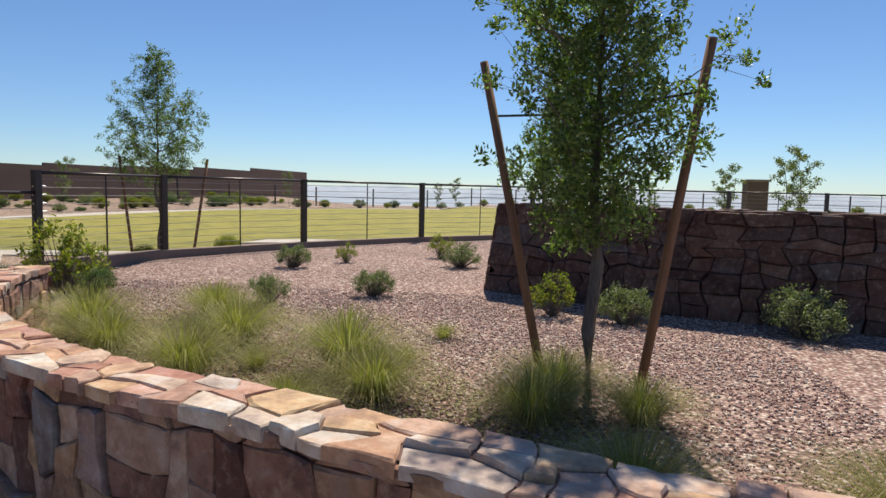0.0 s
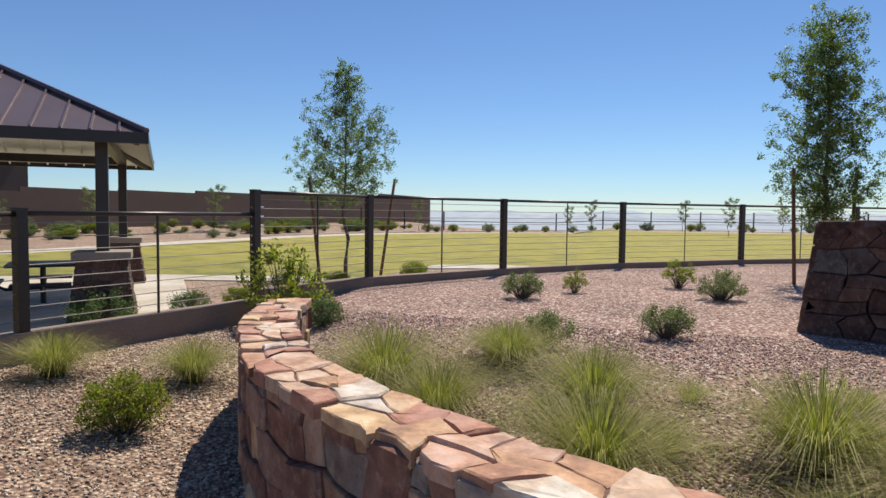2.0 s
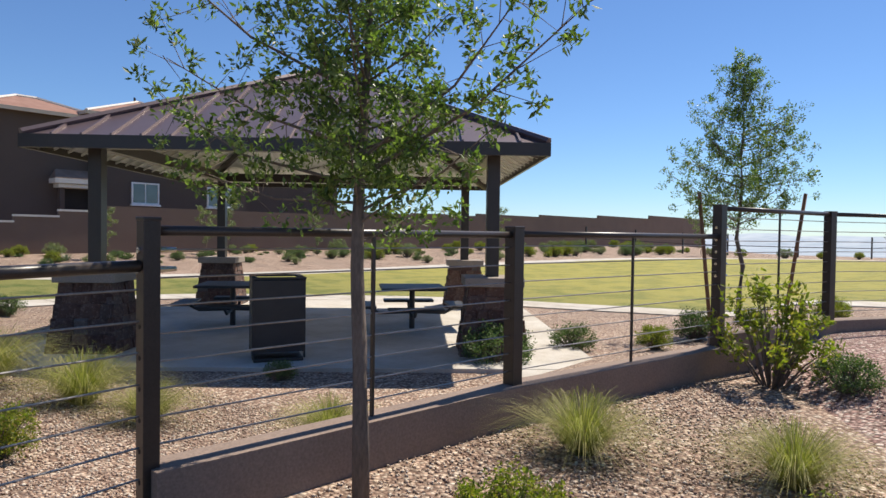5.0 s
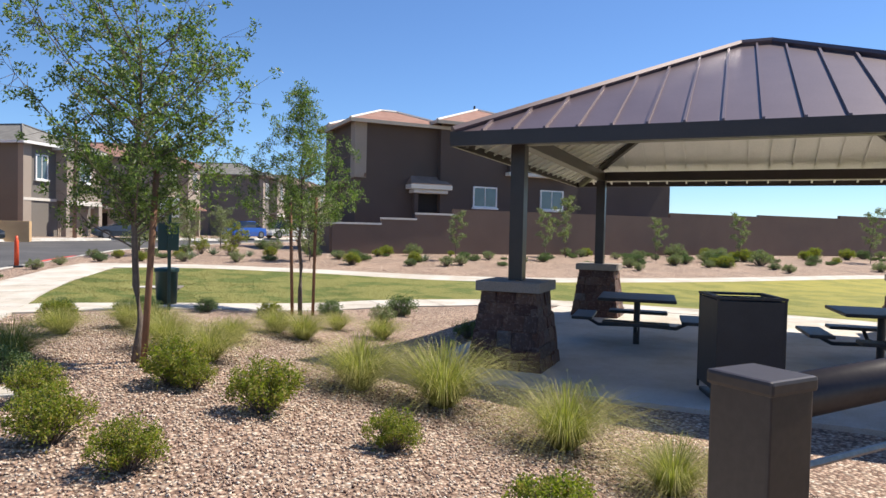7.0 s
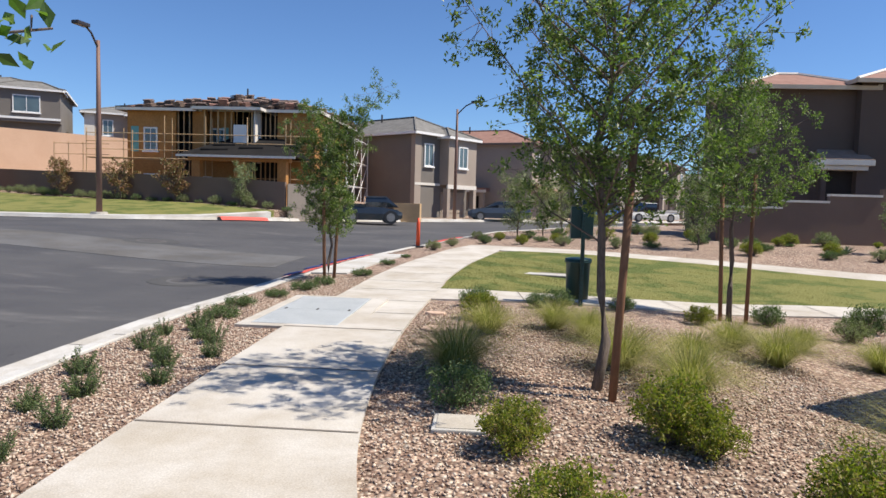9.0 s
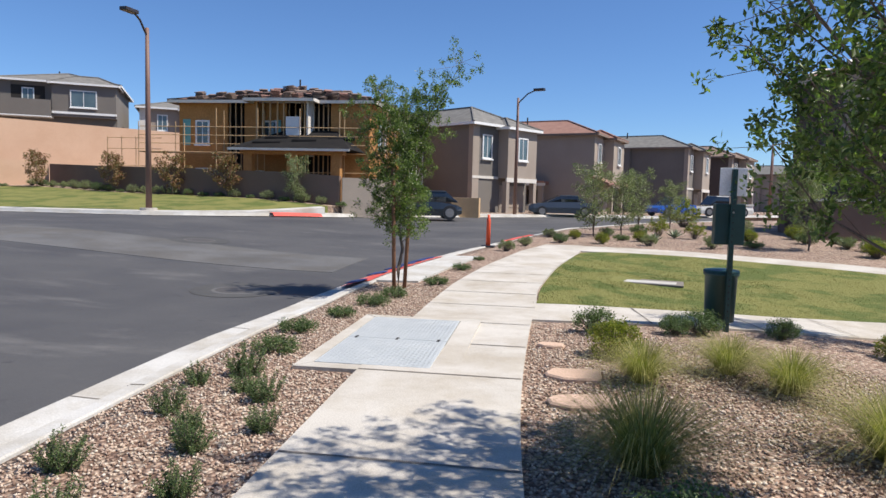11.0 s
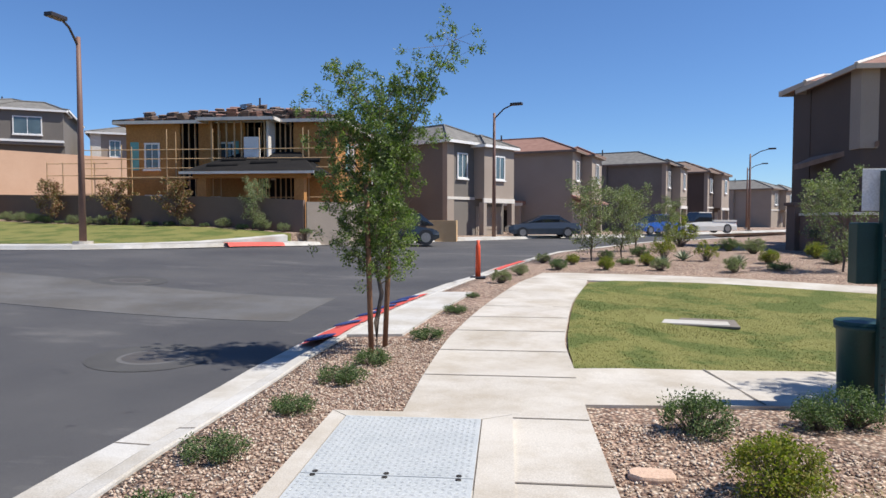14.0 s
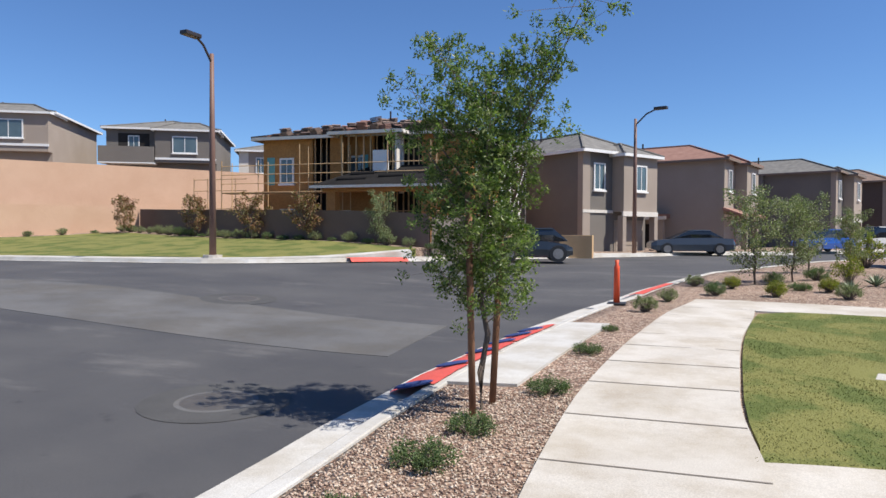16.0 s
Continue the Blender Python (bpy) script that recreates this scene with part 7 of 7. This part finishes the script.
for k, x, y, s in (("green", -0.15, 8.55, 1.1), ("green", 0.52, 7.4, 1.1), ("green", -1.25, 8.2, 0.85), ("green", -1.05, 6.95, 1.0), ("green", 1.28, 6.3, 0.8), ("green", -0.54, 6.2, 0.85), ("green", 1.55, 4.6, 1.1), ("green", 0.0, 8.3, 0.8), ("dark", -1.65, 9.15, 0.85), ("green", 2.48, 0.72, 1.05), ("green", 3.22, -0.5, 1.05), ("dark", 8.0, 4.6, 1.5), ("dark", 5.2, 6.1, 0.7), ("dark", -1.62, 14.4, 0.85), ("green", -1.52, 13.12, 0.95), ("dark", -0.30, 14.75, 0.75), ("dark", -0.62, 14.65, 0.65), ("dark", 0.78, 15.1, 0.75), ("green", 1.9, 14.6, 0.8), ("dark", 3.4, 15.7, 0.9), ("dark", 5.0, 15.6, 1.1), ("sage", 4.2, 14.6, 0.9), ("dark", 5.0, 12.2, 0.9), ("green", 8.9, 2.6, 0.9), ("dark", 10.0, 2.4, 1.2), ("green", 11.4, 2.0, 1.0), ("dark", 9.9, 4.4, 1.1), ("green", 13.6, 1.2, 1.2)):
    shrub(k, x, y, s)
# low clumps between kerb and footway
for x, y, s in ((-4.55, 8.9, 1.0), (-4.95, 9.5, 1.0), (-4.4, 9.9, 1.0), (-4.9, 10.5, 0.9), (-4.35, 10.9, 1.0), (-4.80, 11.55, 1.1), (-4.95, 8.0, 1.0), (-4.3, 8.2, 0.9), (-4.90, 12.42, 1.25), (-5.05, 13.5, 1.2), (-4.90, 14.7, 1.1), (-4.75, 15.85, 1.4), (-4.62, 16.75, 1.4), (-4.17, 18.3, 1.35), (-3.95, 20.5, 1.2), (-3.75, 22.6, 0.9), (-4.4, 7.0, 1.0), (-4.9, 6.4, 1.0), (-4.15, 9.3, 0.85), (-4.7, 8.5, 0.8), (-4.1, 10.3, 0.85), (-4.6, 10.2, 0.8), (-5.05, 11.2, 0.8), (-4.85, 7.3, 0.9), (-4.25, 7.6, 0.85), (-4.6, 11.1, 0.8)):
    shrub("low" if y < 11.7 else "flat", x, y, s * (0.82 if y < 11.7 else 0.66))
# planting behind the far path
frng = random.Random(77)
for i in range(84):
    x = frng.uniform(0.5, 34)
    y = frng.uniform(26.0, 30.6) if x > 6 else frng.uniform(28.5, 35)
    if y < lerp_line(FF, x, 0, 1) + 0.8 or x < 7:
        continue
    shrub(frng.choice(("green", "dark", "sage", "flat", "flat")), x, y, frng.uniform(0.6, 1.3))
for k, x, y, s in (("dark", -1.55, 28.7, 0.85), ("green", -1.0, 30.4, 0.9), ("dark", 0.25, 31.8, 0.9), ("green", -0.2, 28.7, 1.0), ("dark", 1.6, 33.0, 1.0), ("green", 1.15, 29.7, 1.0), ("sage", 1.25, 28.4, 0.8), ("tall", 2.2, 32.1, 1.0), ("tall", 4.6, 39.5, 1.8), ("tall", 3.2, 30.8, 0.8), ("green", 4.7, 29.7, 1.1), ("green", 6.7, 31.2, 1.2), ("dark", 6.5, 29.6, 1.1), ("sage", 3.1, 27.9, 1.0), ("flat", 0.6, 30.2, 1.2), ("sage", 5.6, 33.5, 1.2), ("sage", -2.7, 27.2, 0.7), ("sage", -3.2, 25.2, 0.75), ("sage", -1.9, 30.9, 0.8), ("dark", 5.4, 35.5, 1.3), ("flat", 4.4, 28.2, 1.1)):
    shrub(k, x, y, s)
for x, y, s in ((-0.22, 31.8, 1.15), (0.9, 32.6, 1.0), (3.6, 37.5, 0.9), (5.9, 27.9, 1.15), (8.2, 34.0, 1.1), (2.0, 36.0, 1.1)):
    plant_tree("olive_tree", OLIVE, (x, y, ground_z(x, y)), "small multi-stemmed grey-green tree in gravel", "tree", "small desert trees", frng.uniform(0, 6), s)
for x, y, s in ((12.5, 28.0, 1.0), (17.5, 28.5, 1.1), (19.5, 29.5, 1.4), (24.0, 28.0, 1.0), (30.0, 28.0, 1.2), (40, 27, 1.5)):
    plant_tree("sapling", SPARSE, (x, y, ground_z(x, y)), "sparse young sapling in gravel", "tree", "saplings", frng.uniform(0, 6), s)
for x, y in ((-27.5, 42.8), (-22.6, 40.9), (-19.0, 40.0), (-34.0, 44.6)):
    plant_tree("red_leaf_tree", REDBUSH, (x, y, far_z(x, y)), "low reddish-leaved tree before the wall", "tree", "red-leaved trees", frng.uniform(0, 6), 1.05)
plant_tree("sapling", OLIVE, (-14.8, 39.0, far_z(-14.8, 39.0)), "small multi-stemmed grey-green tree by the wall", "tree", "small desert trees", 1.0, 1.0)
for i in range(26):
    x = -38.5 + i * 1.05
    shrub(frng.choice(("dark", "flat", "sage")), x, lerp_line([(-70, 40.0), (-39.5, 40.0), (-35.5, 45.5), (-24.0, 41.2), (-14.5, 38.6), (-9, 38.5)], x, 0, 1) + 0.4, frng.uniform(0.9, 1.4), far_z(x, lerp_line([(-70, 40.0), (-39.5, 40.0), (-35.5, 45.5), (-24.0, 41.2), (-14.5, 38.6), (-9, 38.5)], x, 0, 1) + 0.4))

def agave(x, y, s):
    """A rosette of stiff pointed leaves."""
    t = thing("agave", "grey-green agave rosette in gravel", "agave", "agaves", "", Matrix.Translation((x, y, ground_z(x, y))) @ Matrix.Scale(s, 4))
    for ring, (n, el, L) in enumerate(((9, 22, 0.52), (8, 45, 0.50), (5, 70, 0.42))):
        for k in range(n):
            a = 6.2832 * (k + 0.5 * ring) / n + frng.uniform(-0.1, 0.1)
            d = Vector((math.cos(a) * math.cos(radians(el)), math.sin(a) * math.cos(radians(el)), math.sin(radians(el))))
            sd = Vector((-math.sin(a), math.cos(a), 0))
            up = sd.cross(d) * -1
            bm = bmn()
            rows = []
            for f, w, th in ((0.0, 0.030, 0.020), (0.3, 0.045, 0.016), (0.7, 0.028, 0.010), (1.0, 0.002, 0.002)):
                c = d * L * f + Vector((0, 0, 0.02 + 0.05 * f * f))
                rows.append([bm.verts.new(c + sd * w + up * th), bm.verts.new(c - up * th), bm.verts.new(c - sd * w + up * th)])
            for r0, r1 in zip(rows, rows[1:]):
                for q in range(3):
                    bm.faces.new((r0[q], r0[(q + 1) % 3], r1[(q + 1) % 3], r1[q]))
            part("leaf", bm, M_AGAVE, t)


for x, y, s in ((1.6, 29.6, 0.7), (3.9, 29.9, 0.6), (7.4, 28.9, 0.7), (2.6, 31.2, 0.75), (11.0, 28.0, 0.7)):
    agave(x, y, s)


def broadleaf_street_tree(x, y):
    """Young tree at the kerb with one long low limb over the footway."""
    z = ground_z(x, y)
    t = thing("street_tree", "young broad-leaved street tree with a limb over the footway", "tree", "", "", Matrix.Translation((x, y, z)))
    rng = np.random.default_rng(12)
    bm = bmn()
    tube(bm, [(0, 0, -0.15), (0.02, 0.01, 1.0), (0.0, 0.03, 2.0), (0.03, 0.0, 3.6)], [0.05, 0.043, 0.034, 0.012], 9)
    C, R = [], []
    limbs = [((0, 0.02, 1.55), (1.80, 0.76, 2.08))] + [((0, 0.02, 1.7 + 0.16 * k), (math.cos(2.4 * k + 2.2) * 0.75, math.sin(2.4 * k + 2.2) * 0.75, 2.3 + 0.2 * k)) for k in range(8)]
    for i, (a, b) in enumerate(limbs):
        a, b = Vector(a), Vector(b)
        mid = a.lerp(b, 0.5) + Vector((0, 0, 0.06))
        tube(bm, [a, mid, b], [0.018, 0.012, 0.004], 6, False)
        for k in range(9):
            f = 0.4 + 0.6 * k / 8
            c = (mid.lerp(b, f * 2 - 1) if f > 0.5 else a.lerp(mid, f * 2)) + Vector(rng.normal(size=3) * 0.07)
            C.append(tuple(c))
            R.append(0.12)
            tube(bm, [a.lerp(b, f * 0.97) + Vector((0, 0, 0.05)), c], [0.004, 0.002], 4, False)
    V, F = leaf_cloud(C, R, 14, 0.052, rng, 0.8, 1.5)
    part("trunk", mesh_of("trunk", bm, M_BARK, True), None, t)
    part("crown", raw_mesh("crown", V, F, M_BROADLEAF), None, t)


broadleaf_street_tree(-4.65, 5.35)

# rough planting between the lawn and the boundary wall
for i in range(95):
    x, y = frng.uniform(20, 74), frng.uniform(23.5, 30.8)
    if y > lerp_line(FF, x, 0, 1) + 0.7:
        shrub(frng.choice(("green", "dark", "sage", "sage", "flat")), x, y, frng.uniform(0.9, 1.9))
# far edge of the park
for i in range(34):
    t = i / 33
    p = resample([(40, 25), (58, 24), (69, 14), (74, 0), (75, -18), (74, -40)], 34)[i]
    shrub(frng.choice(("green", "dark", "sage")), p.x + frng.uniform(0, 4), p.y + frng.uniform(-1.5, 1.5), frng.uniform(1.4, 2.6))
for x, y, s in ((64, 20, 1.6), (73, 6, 1.3), (76, -6, 1.5), (77, -16, 1.4), (75, -26, 1.6), (37.1, -16.2, 1.6), (36.0, -19.7, 2.0), (34.5, -18.6, 1.7), (46.0, -13.5, 1.2), (57.0, -9.0, 1.4), (60.0, 2.0, 1.3)):
    plant_tree("sapling", SPARSE, (x, y, ground_z(x, y)), "sparse young sapling at the park edge", "tree", "saplings", frng.uniform(0, 6), s)

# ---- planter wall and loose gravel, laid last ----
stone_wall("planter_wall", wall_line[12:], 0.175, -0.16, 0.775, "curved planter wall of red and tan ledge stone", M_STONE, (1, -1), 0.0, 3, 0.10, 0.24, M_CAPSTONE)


def loose_gravel(name, label, region, count, zf, keep, seed, material=None, flat=1.0):
    """Small crushed stones lying on the gravel: each an uneven octahedron."""
    rng = np.random.default_rng(seed)
    x0, x1, y0, y1 = region
    xy = np.column_stack([rng.uniform(x0, x1, count), rng.uniform(y0, y1, count)])
    xy = xy[[keep(a, b) for a, b in xy]]
    n = len(xy)
    z = np.array([zf(a, b) for a, b in xy])
    base = np.array([[1, 0, 0], [0, 1, 0], [-1, 0, 0], [0, -1, 0], [0, 0, 0.8], [0, 0, -0.6]], float)
    r = rng.uniform(0.0065, 0.0175, n)[:, None, None] * rng.uniform(0.55, 1.25, (n, 6, 3))
    ang = rng.uniform(0, 6.28, n)
    c, s = np.cos(ang), np.sin(ang)
    R = np.zeros((n, 3, 3))
    R[:, 0, 0], R[:, 0, 1], R[:, 1, 0], R[:, 1, 1], R[:, 2, 2] = c, -s, s, c, 1
    P = base[None] * r * np.array([1, 1, flat])
    P += rng.normal(0, 0.003, P.shape)
    P = np.einsum("nij,nkj->nki", R, P)
    P[:, :, :2] += xy[:, None, :]
    P[:, :, 2] += z[:, None] + 0.006
    tri = np.array([[0, 1, 4], [1, 2, 4], [2, 3, 4], [3, 0, 4], [1, 0, 5], [2, 1, 5], [3, 2, 5], [0, 3, 5]])
    F = (tri[None] + 6 * np.arange(n)[:, None, None]).reshape(-1, 3)
    me = bpy.data.meshes.new(name)
    V = P.reshape(-1, 3)
    me.vertices.add(len(V))
    me.vertices.foreach_set("co", V.ravel())
    me.loops.add(F.size)
    me.loops.foreach_set("vertex_index", F.ravel().astype(np.int32))
    me.polygons.add(len(F))
    me.polygons.foreach_set("loop_start", np.arange(0, F.size, 3, dtype=np.int32))
    me.update(calc_edges=True)
    me.validate()
    me.materials.append(material or M_STONELET)
    tagged(new(name, me), label, "leaf litter" if "litter" in name else "gravel", "", "stuff")


SWI = [(p.x, p.y) for p in sw_in]
SWO = [(p.x, p.y) for p in sw_out]
loose_gravel("gravel_by_kerb", "loose pink and tan crushed stones by the kerb", (-5.4, -3.6, 5.0, 18.2), 30000, ground_z, lambda x, y: edge_x(y) + 0.03 < x < lerp_line(SWO, y, 1, 0) - 0.02 and not (11.80 < y < 14.60 and x > -4.53), 1)
loose_gravel("gravel_in_park", "loose pink and tan crushed stones in the park", (-2.5, 4.2, 2.6, 14.6), 68000, ground_z, lambda x, y: x > lerp_line(SWI, y, 1, 0) + 0.02 and (P0.inverted() @ Vector((x, y, 0))).y < -1.02 or x < 2.2 and x > lerp_line(SWI, y, 1, 0) + 0.02 and y < 13.4, 2)
loose_gravel("gravel_in_bed", "loose pink and tan crushed stones in the planter bed", (0.3, 7.5, -9.0, 0.6), 48000, bed_z, lambda x, y: min((Vector((x, y)) - p).length for p in wall_line[::4]) > 0.3 and x > lerp_line([(p.x, p.y) for p in wall_line], y, 1, 0) + 0.25 and y < 1.6 - 0.25 * (7.6 - x), 3, M_ROSELET)
loose_gravel("gravel_outside_wall", "loose pink and tan crushed stones outside the planter", (0.2, 7.0, -4.5, 2.2), 34000, ground_z, lambda x, y: x < lerp_line([(p.x, p.y) for p in wall_line], y, 1, 0) - 0.22 if y < -0.92 else y < 2.1 - 0.03 * x * x / 2 and y > -0.9 - (x - 4.85) * -0.9 if x > 4.8 else y < 2.05, 4)

BED_TUFTS = [(4.0, -2.3), (5.2, -3.0), (4.0, -3.8), (3.35, -5.1), (3.5, -2.85), (2.8, -4.0), (2.7, -5.5), (2.3, -6.3)]


def litter_here(x, y):
    """Dry blades gather round the grasses and thin out between them."""
    if x < lerp_line([(p.x, p.y) for p in wall_line], y, 1, 0) + 0.24:
        return False
    d = min(math.hypot(x - a, y - b) for a, b in BED_TUFTS)
    return noise.noise(Vector((x * 1.7, y * 1.7, 3.0))) * 0.45 + noise.noise(Vector((x * 19, y * 19, 5.0))) * 0.3 > d - 0.78


loose_gravel("leaf_litter", "dry yellow-green leaf litter strewn on the gravel bed", (1.2, 6.4, -7.2, -1.0), 42000, lambda x, y: bed_z(x, y) + 0.016, litter_here, 9, M_LITTER, 0.22)


def lawn_blades(count):
    """Short mown blades standing on the near part of the lawn."""
    rng = np.random.default_rng(21)
    poly = [tuple(p)[:2] for p in resample(lawn_near, 60)] + [tuple(p)[:2] for p in resample(lawn_far, 60)][::-1]
    xy = np.column_stack([rng.uniform(-2.4, 11.0, count), rng.uniform(13.5, 27.0, count)])
    inside = np.zeros(count, bool)
    for (x0, y0), (x1, y1) in zip(poly, poly[1:] + poly[:1]):
        if abs(y1 - y0) > 1e-9:
            inside ^= ((xy[:, 1] > y0) != (xy[:, 1] > y1)) & (xy[:, 0] < x0 + (xy[:, 1] - y0) / (y1 - y0) * (x1 - x0))
    inside &= rng.random(count) < np.clip(1.25 - 0.11 * np.hypot(xy[:, 0] + 1.5, 0.5 * (xy[:, 1] - 17.0)), 0.0, 1.0)
    m = Matrix.Translation((-0.02, 20.45, 0)) @ Matrix.Rotation(radians(-12), 4, "Z")
    mi = m.inverted()
    V, F = [], []
    for x, y in xy[inside]:
        q = mi @ Vector((x, y, 0))
        if -0.74 < q.x < 0.72 and -0.36 < q.y < 0.46:
            continue
        lush = noise.noise(Vector((x * 0.9, y * 0.9, 7.0)))
        z = ground_z(x, y) + 0.026
        a = rng.uniform(0, 6.28)
        w, h = rng.uniform(0.004, 0.008), rng.uniform(0.010, 0.020) * (1.0 + 0.7 * max(0.0, lush))
        dx, dy = math.cos(a) * w, math.sin(a) * w
        i = len(V)
        V += [(x - dx, y - dy, z), (x + dx, y + dy, z), (x + rng.normal() * 0.012, y + rng.normal() * 0.012, z + h)]
        F.append((i, i + 1, i + 2))
    tagged(new("lawn_grass", raw_mesh("lawn_grass", V, F, M_LAWN_BLADE)), "short mown yellow-green lawn grass", "grass", "", "stuff")


lawn_blades(190000)
